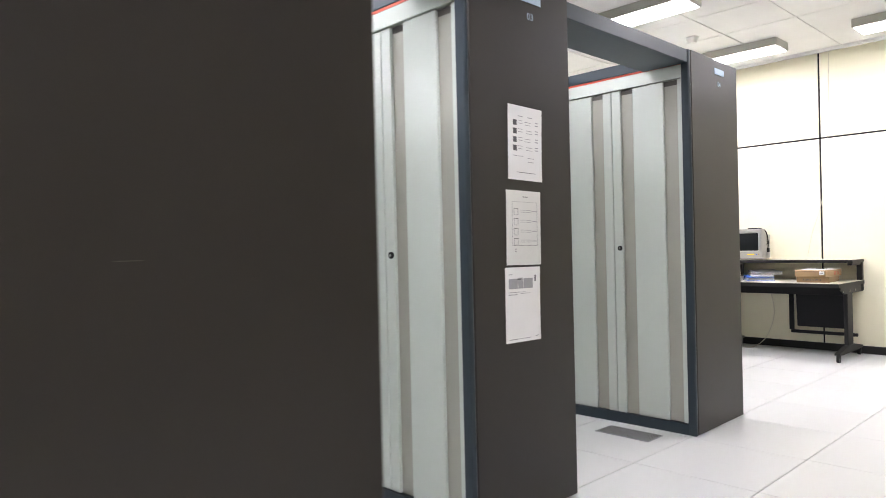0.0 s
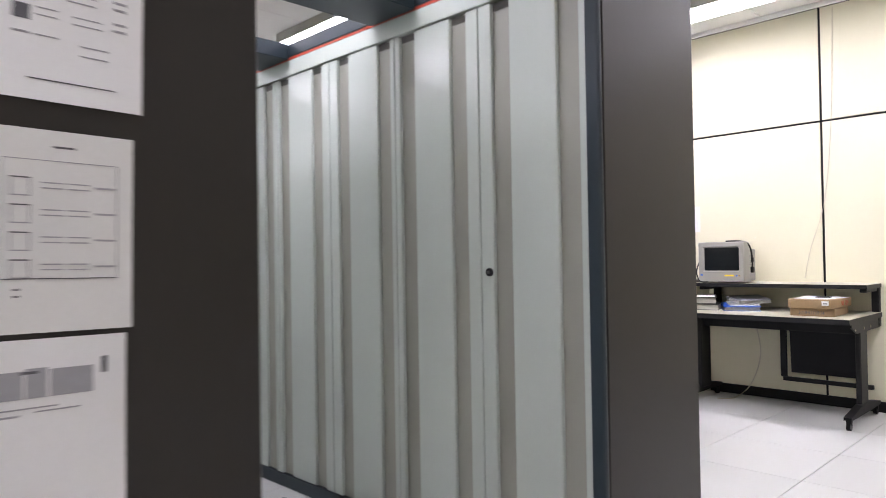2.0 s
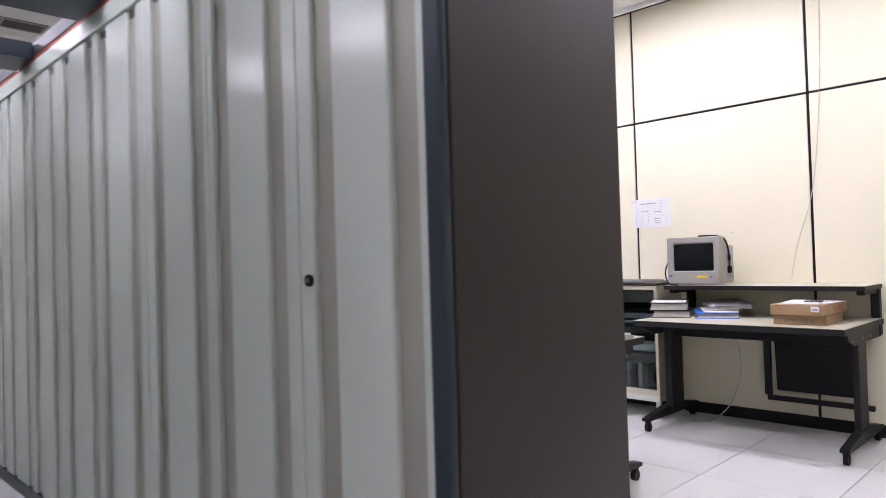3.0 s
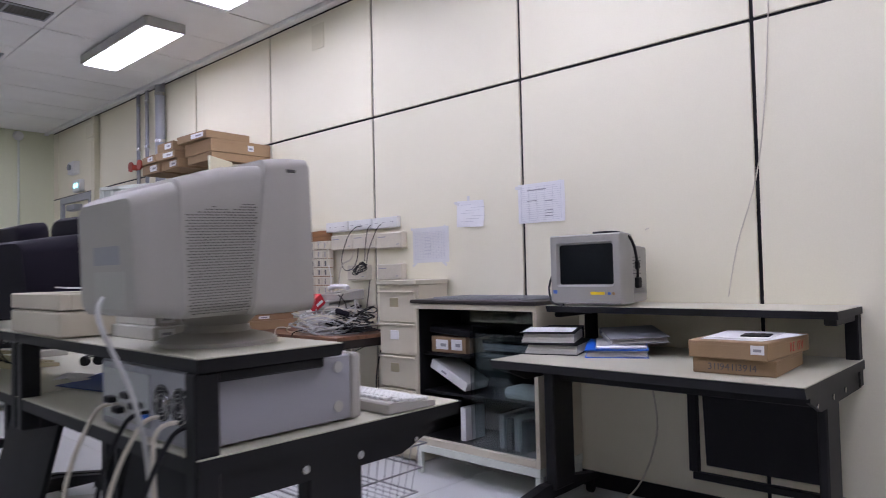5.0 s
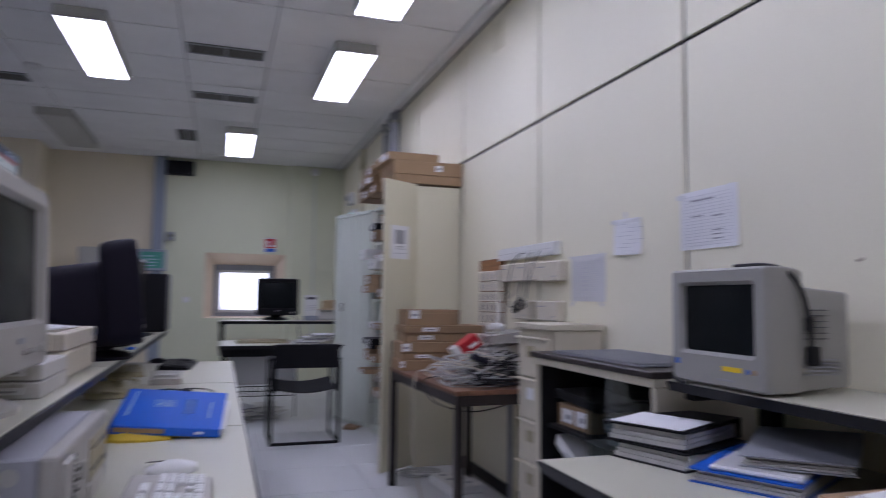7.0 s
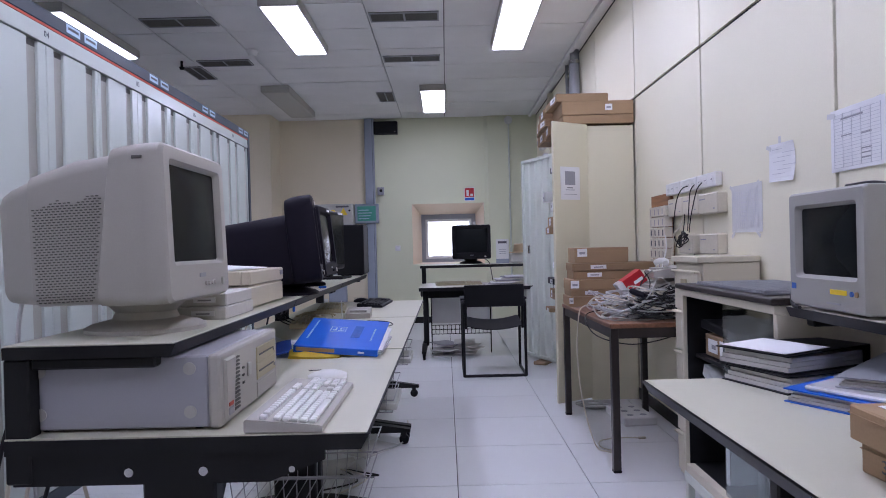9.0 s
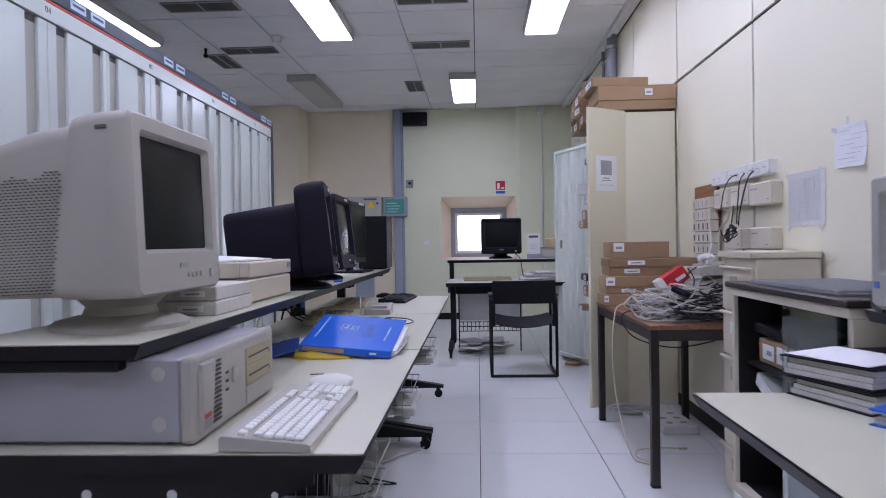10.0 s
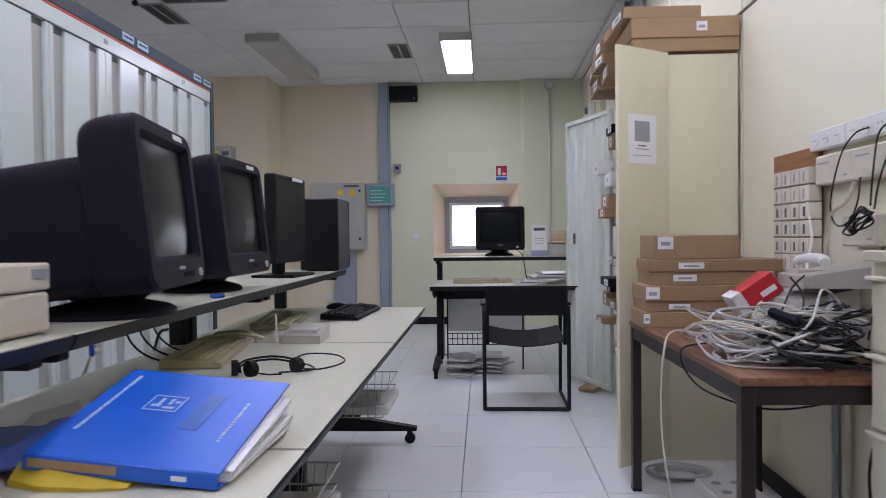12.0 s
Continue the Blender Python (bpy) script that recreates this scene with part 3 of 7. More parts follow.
def tipped(d, base_z, degrees):
    """The turn of a monitor's head on its foot, its face tipped up."""
    hinge = Matrix.Translation((0, d * 0.3, base_z))
    return hinge @ Matrix.Rotation(radians(-degrees), 4, "X") @ hinge.inverted()


def monitor(m, w, h, d, base_z, case, label, back=0.72, base_r=0.125, bezel=0.032, chin=0.06, group="crt monitors", round_top=0.0, vents=False, step=0.0, r=0.022, tall=(0.93, 0.80, 0.66), side=None, hood=0.80, shell=None, foot=0.42, tilt=0.0, buttons=True):
    """A tube monitor: the front faces local -y, its base stands on z = 0."""
    ob = thing("crt_monitor", m, label, "monitor", group)
    cz = base_z + h / 2
    bm = B()
    rings = [ring(w - 0.012, h - 0.012, r, 0.0, cz), ring(w, h, r, 0.008, cz), ring(w, h, r, 0.09, cz)]
    if round_top:
        rings += [ring(w * 0.985, h * 1.0, r, d * 0.3, cz)]
    if step:
        rings = rings[:2] + [ring(w, h, r, step * 0.35, cz)]
        for q in range(1, 7):
            u = radians(90 * q / 6)
            rings.append(ring(w * (1 - (1 - back * 1.064) * (1 - math.cos(u))), h * (1 - 0.055 * (1 - math.cos(u))), r * (1 + 0.3 * q / 6), step * (0.35 + 0.65 * math.sin(u)), cz - h * 0.02 * (1 - math.cos(u))))
        low = cz - h * (0.97 - hood) / 2 - h * 0.01
        rings += [ring(w * back, h * hood, r, step + 0.003, low), ring(w * back * 0.95, h * hood * 0.93, r, d - 0.012, low - h * 0.01), ring(w * back * 0.92, h * hood * 0.90, r, d, low - h * 0.01)]
    else:
        rings += [ring(w * 0.93, h * tall[0], r * 1.2, d * 0.36, cz - h * 0.005), ring(w * back, h * tall[1], r * 1.5, d * 0.62, cz - h * 0.6 * (1 - tall[1]) * 0.4), ring(w * back * 0.92, h * tall[2], r * 1.5, d * 0.97, cz - h * 0.2 * (1 - tall[2])), ring(w * back * 0.88, h * (tall[2] - 0.04), r * 1.5, d, cz - h * 0.2 * (1 - tall[2]))]
    if shell:
        # rings of a case whose joints lean back towards the foot: width, height, depth, bottom, lean
        rings = rings[:2] + [[(x, y + lean * (zc - z), z) for x, y, z in ring(rw, rh, rr, yy, zc)] for rw, rh, rr, yy, zc, lean in [(q[0], q[1], q[5], q[2], base_z + q[3] + q[1] / 2, q[4]) for q in shell]]
    loft(bm, rings, caps=False)
    bm.faces.new([bm.verts.new(p) for p in rings[-1]])
    part("case", bm, case, ob, smooth=True)
    # front frame round the tube
    sw, sh = w - 2 * (side or bezel), h - bezel - chin
    scz = base_z + chin + sh / 2
    bm = B()
    a = ring(w - 0.012, h - 0.012, r, 0.0, cz)
    b = ring(sw, sh, 0.012, 0.0, scz)
    c = ring(sw - 0.018, sh - 0.018, 0.010, 0.016, scz)
    loft(bm, [a, b, c], caps=False)
    part("bezel", bm, case, ob, smooth=True)
    bm = B()
    n = 8
    gv = [[bm.verts.new(((i / n - 0.5) * (sw - 0.016), 0.017 - 0.010 * (1 - (2 * i / n - 1) ** 2) * (1 - (2 * j / n - 1) ** 2), scz + (j / n - 0.5) * (sh - 0.016))) for j in range(n + 1)] for i in range(n + 1)]
    for i in range(n):
        for j in range(n):
            bm.faces.new((gv[i][j], gv[i + 1][j], gv[i + 1][j + 1], gv[i][j + 1]))
    part("screen", bm, M_SCREEN, ob, "dark switched-off glass screen", smooth=True)
    # buttons on the chin
    if buttons:
        for k in range(4):
            part("button", cyl(B(), (0.02 + 0.022 * k, 0.001, base_z + chin * 0.42), (0.02 + 0.022 * k, -0.004, base_z + chin * 0.42), 0.006, 10), case, ob)
        part("power_button", cyl(B(), (w / 2 - 0.06, 0.001, base_z + chin * 0.42), (w / 2 - 0.06, -0.005, base_z + chin * 0.42), 0.010, 14), M_GREYCASE, ob)
        part("badge", box(B(), -0.02, -0.002, base_z + chin * 0.62, 0.02, 0.001, base_z + chin * 0.74), M_GREYMETAL, ob)
    else:
        for k, mat in enumerate((M_BLUESLEEVE, M_CARD)):
            part("button", cyl(B(), (0.120 + 0.020 * k, 0.001, base_z + chin * 0.62), (0.120 + 0.020 * k, -0.003, base_z + chin * 0.62), 0.0065, 14), mat, ob)
        part("badge", box(B(), -0.160, -0.002, base_z + chin * 0.60, -0.140, 0.001, base_z + chin * 0.80), M_BLUESLEEVE, ob)
        part("chin_print", box(B(), 0.01, -0.0016, base_z + chin * 0.22, 0.07, 0.0005, base_z + chin * 0.28), M_INKGREY, ob)
    if base_r:
        bm = B()
        prof = [(base_r, 0.0), (base_r, 0.010), (base_r * 0.9, 0.018), (base_r * 0.55, 0.030), (base_r * 0.5, base_z * 0.65), (base_r * 0.75, base_z + 0.01)]
        loft(bm, [[(rr * math.cos(2 * math.pi * k / 28), d * foot + rr * math.sin(2 * math.pi * k / 28), z) for k in range(28)] for rr, z in prof])
        part("swivel_base", bm, case, ob, smooth=True)
    if vents:
        # perforated field on both flanks, its upper edge in zigzag
        for sd in (-1, 1):
            bm = B()
            for i in range(15):
                for j in range(52):
                    yy = 0.150 + i * 0.0108 + (0.0054 if j % 2 else 0)
                    zz = base_z + 0.018 + j * 0.0060
                    zig = abs((yy * 24) % 2 - 1)
                    if zz > base_z + 0.245 + 0.016 * zig - 0.12 * (yy - 0.15) or yy < 0.150 + 0.135 * (base_z + 0.20 - zz):
                        continue
                    xx = sd * (0.1948 - 0.034 * (yy - 0.148) if yy < 0.22 else 0.1922 - 0.084 * (yy - 0.22))
                    box(bm, xx - 0.0014, yy - 0.0029, zz - 0.0012, xx + 0.0014, yy + 0.0029, zz + 0.0012)
            part("side_vents", bm, M_VENT, ob, "field of small dark vent holes")
            part("side_slot", box(B(), sd * w / 2 - 0.003, 0.045, base_z + h * 0.90, sd * w / 2 + 0.0005, 0.068, base_z + h * 0.92, 0.0008), M_VENT, ob)
        part("rating_label", box(B(), -0.08, d - 0.001, base_z + 0.13, 0.06, d + 0.001, base_z + 0.17), M_INKGREY, ob)
        part("connector_recess", box(B(), -0.10, d - 0.001, base_z + 0.035, 0.06, d + 0.0015, base_z + 0.115), M_GREYCASE, ob)
    if tilt:
        lean = tipped(d, base_z, tilt)
        for c in ob.children:
            if not c.name.startswith("swivel_base"):
                c.data.transform(lean)
    return ob


WHITE_CASE = [(0.410, 0.365, 0.05, 0.0, 0.02, 0.024), (0.407, 0.362, 0.100, 0.001, 0.09, 0.026), (0.403, 0.356, 0.142, 0.003, 0.135, 0.030), (0.389, 0.340, 0.147, 0.006, 0.135, 0.034),
              (0.384, 0.330, 0.22, 0.007, 0.04, 0.036), (0.368, 0.300, 0.318, 0.008, 0.0, 0.034), (0.356, 0.288, 0.323, 0.012, 0.0, 0.032), (0.330, 0.268, 0.375, 0.016, 0.0, 0.032), (0.305, 0.252, 0.400, 0.020, 0.0, 0.030), (0.292, 0.240, 0.406, 0.026, 0.0, 0.028)]
monitor(pose(5.607, 3.02, SHELF, 0, 0, 90), 0.41, 0.365, 0.406, 0.072, M_BEIGE, "large off-white tube monitor with perforated flanks on a shelf", vents=True, base_r=0.143, chin=0.085, bezel=0.034, side=0.036, shell=WHITE_CASE, foot=0.36, tilt=2.0)
crt_a = monitor(pose(5.688, 4.247, SHELF, 0, 0, 99), 0.405, 0.358, 0.385, 0.048, M_DARKCASE, "big charcoal tube monitor on the raised desk shelf", base_r=0.14, back=0.86, step=0.115, r=0.045, tilt=6)
crt_b = monitor(pose(5.622, 4.885, SHELF, 0, 0, 91), 0.415, 0.362, 0.385, 0.042, M_DARKCASE, "charcoal tube monitor beside a larger one", base_r=0.12, back=0.80, step=0.11, r=0.035, tilt=6)
grey_crt = monitor(pose(7.168, 3.016, SHELF, 0, 0, -91), 0.352, 0.302, 0.285, 0.008, M_GREYCRT, "small grey tube monitor with a yellow sticker", base_r=0.0, back=0.88, chin=0.076, bezel=0.034, side=0.034, step=0.12, r=0.007, hood=0.84, buttons=False)
monitor(pose(6.49, 8.32, SHELF, 0, 0, 2), 0.40, 0.355, 0.42, 0.05, M_BLACKPLASTIC, "black tube monitor in front of the window", base_r=0.12, back=0.74)

for crt, w, top in ((crt_a, 0.405, 0.404), (crt_b, 0.415, 0.402)):
    part("label", box(B(), w / 2 - 0.15, -0.0015, top - 0.022, w / 2 - 0.08, 0.0005, top - 0.010), M_PAPER, crt).data.transform(tipped(0.385, 0.045, 6))
# details of the small grey monitor
mm = pose(7.168, 3.016, SHELF, 0, 0, -91)
bm = B()
tube(bm, [mm @ Vector(p) for p in ((0.02, 0.05, 0.315), (0.12, 0.06, 0.314), (0.172, 0.075, 0.295), (0.186, 0.10, 0.25), (0.188, 0.12, 0.17), (0.182, 0.13, 0.11))], 0.006, 8, 5)
single("monitor_cable", bm, M_WIREBLACK, label="black cable hanging over a grey monitor's flank", category="cable", smooth=True)
for x0, y0, z0, x1, y1, z1 in ((0.172, 0.118, 0.075, 0.192, 0.150, 0.12), (0.180, 0.108, 0.155, 0.196, 0.130, 0.19)):
    single("cable_plug", box(B(), x0, y0, z0, x1, y1, z1, 0.004, m=mm), M_BLACKPLASTIC, label="black plug on a hanging monitor cable", category="plug")
for s in (-1, 1):
    for k in range(6):
        part("vent_slot", box(B(), s * 0.156 - 0.0025, 0.135 + 0.001 * k, 0.135 + 0.014 * k, s * 0.156 + 0.0025, 0.205, 0.1375 + 0.014 * k), M_INK, grey_crt)
    for k in range(5):
        part("vent_slot", box(B(), s * 0.155 - 0.003, 0.135, 0.048 + 0.009 * k, s * 0.155 + 0.003, 0.24, 0.0515 + 0.009 * k), M_INKGREY, grey_crt)
bm = B()
tube(bm, [mm @ Vector(p) for p in ((-0.10, -0.012, 0.005), (-0.165, 0.0, 0.012), (-0.205, 0.03, 0.07), (-0.208, 0.06, 0.13), (-0.190, 0.09, 0.185), (-0.165, 0.12, 0.20))], 0.005, 8, 5)
single("monitor_cable", bm, M_WIREBLACK, label="black cable looping beside a grey monitor", category="cable", smooth=True)
bm = box(B(), 0.030, -0.0022, 0.050, 0.098, -0.0002, 0.062, m=mm)
single("sticker", bm, M_YELLOWSIGN, label="yellow sticker on a grey monitor's chin", category="sticker")


def pc_desktop(m):
    """A flat desktop computer: front faces local -y; 0.46 wide, 0.40 deep."""
    ob = thing("desktop_computer", m, "flat off-white desktop computer under the shelf", "computer")
    W, D, H = 0.475, 0.44, 0.158
    z0 = 0.006
    part("case", box(B(), 0, 0.03, z0, W, D, z0 + H, 0.004), M_PCMETAL, ob)
    front = part("front_bezel", box(B(), -0.004, 0, z0 - 0.002, W + 0.004, 0.03, z0 + H + 0.002, 0.008, 2), M_BEIGE, ob)
    bm = B()
    loft(bm, [[(x, -0.001, z) for x, z in ((0.012, z0 + 0.01), (0.065, z0 + 0.01), (0.085, z0 + H - 0.012), (0.012, z0 + H - 0.012))], [(x, -0.008, z) for x, z in ((0.016, z0 + 0.014), (0.06, z0 + 0.014), (0.08, z0 + H - 0.016), (0.016, z0 + H - 0.016))]])
    part("front_wedge", bm, M_BEIGE, front)
    slot = mesh_of(box(B(), 0.075, -0.0035, -0.002, 0.118, 0.001, 0.002), "vent_slot", M_VENT)
    for k in range(14):
        s = new("vent_slot", slot)
        s.parent = front
        s.location = (0, -0.001, z0 + 0.02 + 0.009 * k)
    for z in (z0 + 0.092, z0 + 0.050):
        bay = part("drive_bay", box(B(), 0.27, -0.003, z, 0.455, 0.002, z + 0.042, 0.002), M_BEIGEDARK, front)
        part("bay_slot", box(B(), 0.285, -0.0045, z + 0.019, 0.43, -0.0028, z + 0.023), M_VENT, bay)
        part("bay_button", box(B(), 0.432, -0.006, z + 0.010, 0.446, -0.0028, z + 0.018), M_BEIGE, bay)
    part("bay_cover", box(B(), 0.27, -0.003, z0 + 0.006, 0.455, 0.002, z0 + 0.044, 0.002), M_BEIGE, front)
    part("power_button", box(B(), 0.185, -0.006, z0 + 0.075, 0.212, 0, z0 + 0.11, 0.003), M_GREYCASE, front)
    for k in range(3):
        part("indicator", box(B(), 0.150, -0.003, z0 + 0.065 + 0.018 * k, 0.162, 0, z0 + 0.070 + 0.018 * k), M_VENT, front)
    part("red_badge", box(B(), 0.022, -0.010, z0 + 0.040, 0.05, -0.0075, z0 + 0.048), M_RED, front)
    part("grey_badge", box(B(), 0.022, -0.010, z0 + 0.020, 0.052, -0.0075, z0 + 0.036), M_INKGREY, front)
    for s, xx in ((-1, 0.0), (1, W)):
        for yy in (0.07, 0.40):
            for zz in (0.035, 0.13):
                part("side_pad", cyl(B(), (xx, yy, z0 + zz), (xx + s * 0.002, yy, z0 + zz), 0.014, 18), M_GREYCASE, ob)
    # rear: two fans, grilles, connectors
    for cx in (0.055, 0.140):
        fan = part("fan_ring", cyl(B(), (cx, D, z0 + 0.085), (cx, D + 0.002, z0 + 0.085), 0.040, 24), M_BLACKPLASTIC, ob)
        for rr in (0.012, 0.020, 0.028, 0.037):
            pts = [(cx + rr * math.cos(a), D + 0.004, z0 + 0.085 + rr * math.sin(a)) for a in [2 * math.pi * k / 20 for k in range(21)]]
            part("fan_guard", tube(B(), pts, 0.0012, 5), M_CHROME, fan)
    part("rear_plate", box(B(), 0.20, D, z0 + 0.02, 0.455, D + 0.002, z0 + 0.14), M_CHROME, ob)
    for k in range(5):
        part("connector", box(B(), 0.21 + 0.048 * k, D + 0.001, z0 + 0.035 + 0.02 * (k % 3), 0.245 + 0.048 * k, D + 0.012, z0 + 0.05 + 0.02 * (k % 3), 0.002), M_BLUE if k == 0 else M_BLACKPLASTIC, ob)
    for xx in (0.03, 0.42):
        for yy in (0.06, 0.40):
            part("rubber_foot", cyl(B(), (xx, yy, 0), (xx, yy, z0 + 0.001), 0.012, 12), M_BLACKPLASTIC, ob)
    return ob


pc_desktop(pose(5.722, 2.795, TOP, 0, 0, 90))

def keyboard(m, case, keys, label):
    """Keyboard: space bar side at local y = 0, 0.455 wide."""
    ob = thing("keyboard", m, label, "keyboard", "keyboards")
    W, D = 0.455, 0.168
    bm = B()
    prof = [(0, 0.002), (0, 0.014), (0.01, 0.017), (D - 0.03, 0.029), (D - 0.004, 0.031), (D, 0.026), (D, 0.004)]
    loft(bm, [[(x, y, z) for y, z in prof] for x in (0, W)])
    part("case", bm, case, ob)
    kb = B()
    box(kb, -0.0082, -0.0082, 0, 0.0082, 0.0082, 0.009, 0.0022)
    km = mesh_of(kb, "key", keys)
    slope = math.atan2(0.012, D - 0.04)

    def put(x, y, sx=1.0):
        k = new("key", km)
        k.parent = ob
        k.matrix_basis = Matrix.Translation((x, y, 0.0165 + (y - 0.01) * 0.094)) @ Matrix.Rotation(slope, 4, "X") @ Matrix.Diagonal((sx, 1, 1, 1))
    for r in range(5):
        y = 0.024 + 0.019 * r
        for c in range(15):
            x = 0.018 + 0.019 * c
            if r == 0:
                if c in (0, 1, 2, 11, 12, 13, 14):
                    put(x, y)
                elif c == 6:
                    put(0.018 + 0.019 * 6.5, y, 8.6)
            else:
                put(x, y)
        for c in range(3):
            if r in (0, 3, 4) or (r == 1 and c == 1):
                put(0.316 + 0.019 * c, y)
        for c in range(4):
            put(0.382 + 0.019 * c, y)
    for c in list(range(1, 13)) + [0]:
        put(0.018 + 0.0205 * c + (0.012 if c else 0), 0.130)
    for k in range(3):
        put(0.316 + 0.019 * k, 0.130)
    return ob


keyboard(pose(5.948, 2.752, TOP, 0, 0, 89.5), M_BEIGE, M_WHITEPLASTIC, "white keyboard on a grey laminate desk")
keyboard(pose(5.80, 5.70, TOP, 0, 0, 86), M_BLACKPLASTIC, M_BLACKPLASTIC, "black keyboard at the far end of the desks")
keyboard(pose(6.12, 7.98, TOP, 0, 0, 4), M_BEIGEDARK, M_BEIGEDARK, "yellowed keyboard on the desk under the window")
k1 = keyboard(pose(5.615, 4.63, TOP, 0, 0, 99), M_BEIGEDARK, M_BEIGEDARK, "yellowed keyboard with its cable wound round it")
keyboard(pose(5.60, 5.40, TOP, 0, 0, 97), M_BEIGEDARK, M_BEIGEDARK, "second yellowed keyboard lying under the shelf")


def mouse(m, mat, label):
    ob = thing("mouse", m, label, "mouse", "mice")
    bm = B()
    rings = []
    for t in (0.0, 0.12, 0.35, 0.6, 0.85, 1.0):
        w = 0.032 * math.sqrt(max(0.03, 1 - (2 * t - 1) ** 4))
        h = 0.008 + 0.022 * math.sin(math.pi * min(1, 0.12 + 0.8 * t))
        rings.append([(w * math.cos(a), 0.115 * t, max(0.002, h * max(0, math.sin(a)) + 0.004 * (math.sin(a) >= 0))) for a in [2 * math.pi * k / 16 for k in range(16)]])
    loft(bm, rings)
    part("shell", bm, mat, ob, smooth=True)
    part("button_seam", box(B(), -0.001, 0.075, 0.030, 0.001, 0.112, 0.0325), M_VENT, ob)
    return ob


mouse(pose(5.915, 3.34, TOP, 0, 0, 100), M_WHITEPLASTIC, "white mouse behind a white keyboard")
mouse(pose(5.66, 6.18, TOP, 0, 0, 80), M_BLACKPLASTIC, "black mouse behind a black keyboard")


def scanner(m):
    ob = thing("scanner", m, "beige flatbed scanner with papers on it", "scanner")
    W, D = 0.44, 0.33
    part("body", box(B(), 0, 0, 0.004, W, D, 0.075, 0.006), M_SCANNER, ob)
    bm = B()
    box(bm, 0, -0.002, 0.078, W, 0.03, 0.125, 0.004)
    box(bm, 0, D - 0.03, 0.078, W, D, 0.125, 0.004)
    box(bm, 0, 0.03, 0.078, 0.04, D - 0.03, 0.125, 0.003)
    box(bm, W - 0.04, 0.03, 0.078, W, D - 0.03, 0.125, 0.003)
    part("lid_frame", bm, M_SCANNER, ob)
    part("lid_well", box(B(), 0.04, 0.03, 0.076, W - 0.04, D - 0.03, 0.108), M_VENT, ob, "dark recessed lid")
    part("badge", box(B(), W - 0.05, -0.004, 0.098, W - 0.01, -0.001, 0.115), M_GREYMETAL, ob)
    return ob


scanner(pose(5.585, 3.495, SHELF, 0, 0, 90))
bm = B()
box(bm, 0, 0, 0, 0.30, 0.215, 0.004, m=pose(5.50, 3.50, SHELF + 0.127, 3, 0, 78))
single("paper_sheet", bm, M_PAPER, label="loose white sheet on a beige scanner", category="paper")


# ---- cartons ----
def carton(m, sx, sy, sz, label="plain brown cardboard box", labels=((0, 0.1, 0.5, 0.12, 0.5),), mat=None, seam=True, group="cardboard boxes"):
    """A closed box from the local origin; labels: (face, u, v, w, h) as shares of the face."""
    ob = thing("cardboard_box", m, label, "box", group)
    part("body", box(B(), 0, 0, 0, sx, sy, sz, 0.003), mat or M_CARD, ob)
    if seam:
        part("lid_edge", box(B(), -0.0015, -0.0015, sz * 0.74, sx + 0.0015, sy + 0.0015, sz * 0.765), mat or M_CARD, ob)
    for f, u, v, w, h in labels:
        if f == 0:      # front, -y
            lab = part("label", box(B(), u * sx, -0.003, v * sz, (u + w) * sx, -0.0005, (v + h) * sz), M_PAPER, ob, "white printed label")
            part("print", box(B(), (u + w * 0.2) * sx, -0.0036, (v + h * 0.3) * sz, (u + w * 0.8) * sx, -0.0029, (v + h * 0.6) * sz), M_INKGREY, lab)
        else:           # -x end
            lab = part("label", box(B(), -0.003, u * sy, v * sz, -0.0005, (u + w) * sy, (v + h) * sz), M_PAPER, ob, "white printed label")
            part("print", box(B(), -0.0036, (u + w * 0.15) * sy, (v + h * 0.3) * sz, -0.0029, (u + w * 0.6) * sy, (v + h * 0.62) * sz), M_INKGREY, lab)
    return ob


# two slim white boxes beside the scanner
for k, (w, ln) in enumerate(((0.215, 0.27), (0.205, 0.25))):
    carton(pose(5.385 + 0.008 * k, 3.208 + 0.012 * k, SHELF + 0.037 * k), w, ln, 0.036, "slim white carton stacked beside a scanner", ((0, 0.06, 0.2, 0.2, 0.6), (0, 0.55, 0.3, 0.3, 0.4)), M_CARTONWHITE, False, "slim cartons")

# stack on the brown table
zt = 0.706
for x0, w, h, dy, labs in ((6.945, 0.40, 0.060, 0.0, ((0, 0.0, 0.3, 0.06, 0.6),)), (6.955, 0.36, 0.040, 0.006, ((0, 0.24, 0.25, 0.22, 0.5),)), (6.950, 0.46, 0.060, 0.0, ((0, 0.01, 0.15, 0.11, 0.75),)),
                          (6.975, 0.40, 0.050, 0.01, ((0, 0.21, 0.3, 0.22, 0.5),)), (6.968, 0.50, 0.047, 0.004, ((0, 0.22, 0.25, 0.19, 0.5),)), (6.985, 0.325, 0.092, 0.01, ((0, 0.05, 0.42, 0.18, 0.52),))):
    carton(pose(x0 + 0.015, 5.40 + dy, zt), w, 0.22, h, "flat brown carton in a stack on the brown table", labs, group="cartons on the table")
    zt += h + 0.001

# cartons on the right desk
d0 = pose(6.902, 2.440, TOP, 0, 0, -87)
carton(d0, 0.265, 0.36, 0.053, "worn brown carton with a handwritten number on a desk", (), group="cartons on the desk")
d1 = pose(6.888, 2.448, TOP + 0.054, 0, 0, -92)
carton(d1, 0.260, 0.405, 0.058, "brown carton topped with loose papers on a desk", ((0, 0.80, 0.35, 0.16, 0.5),), group="cartons on the desk")


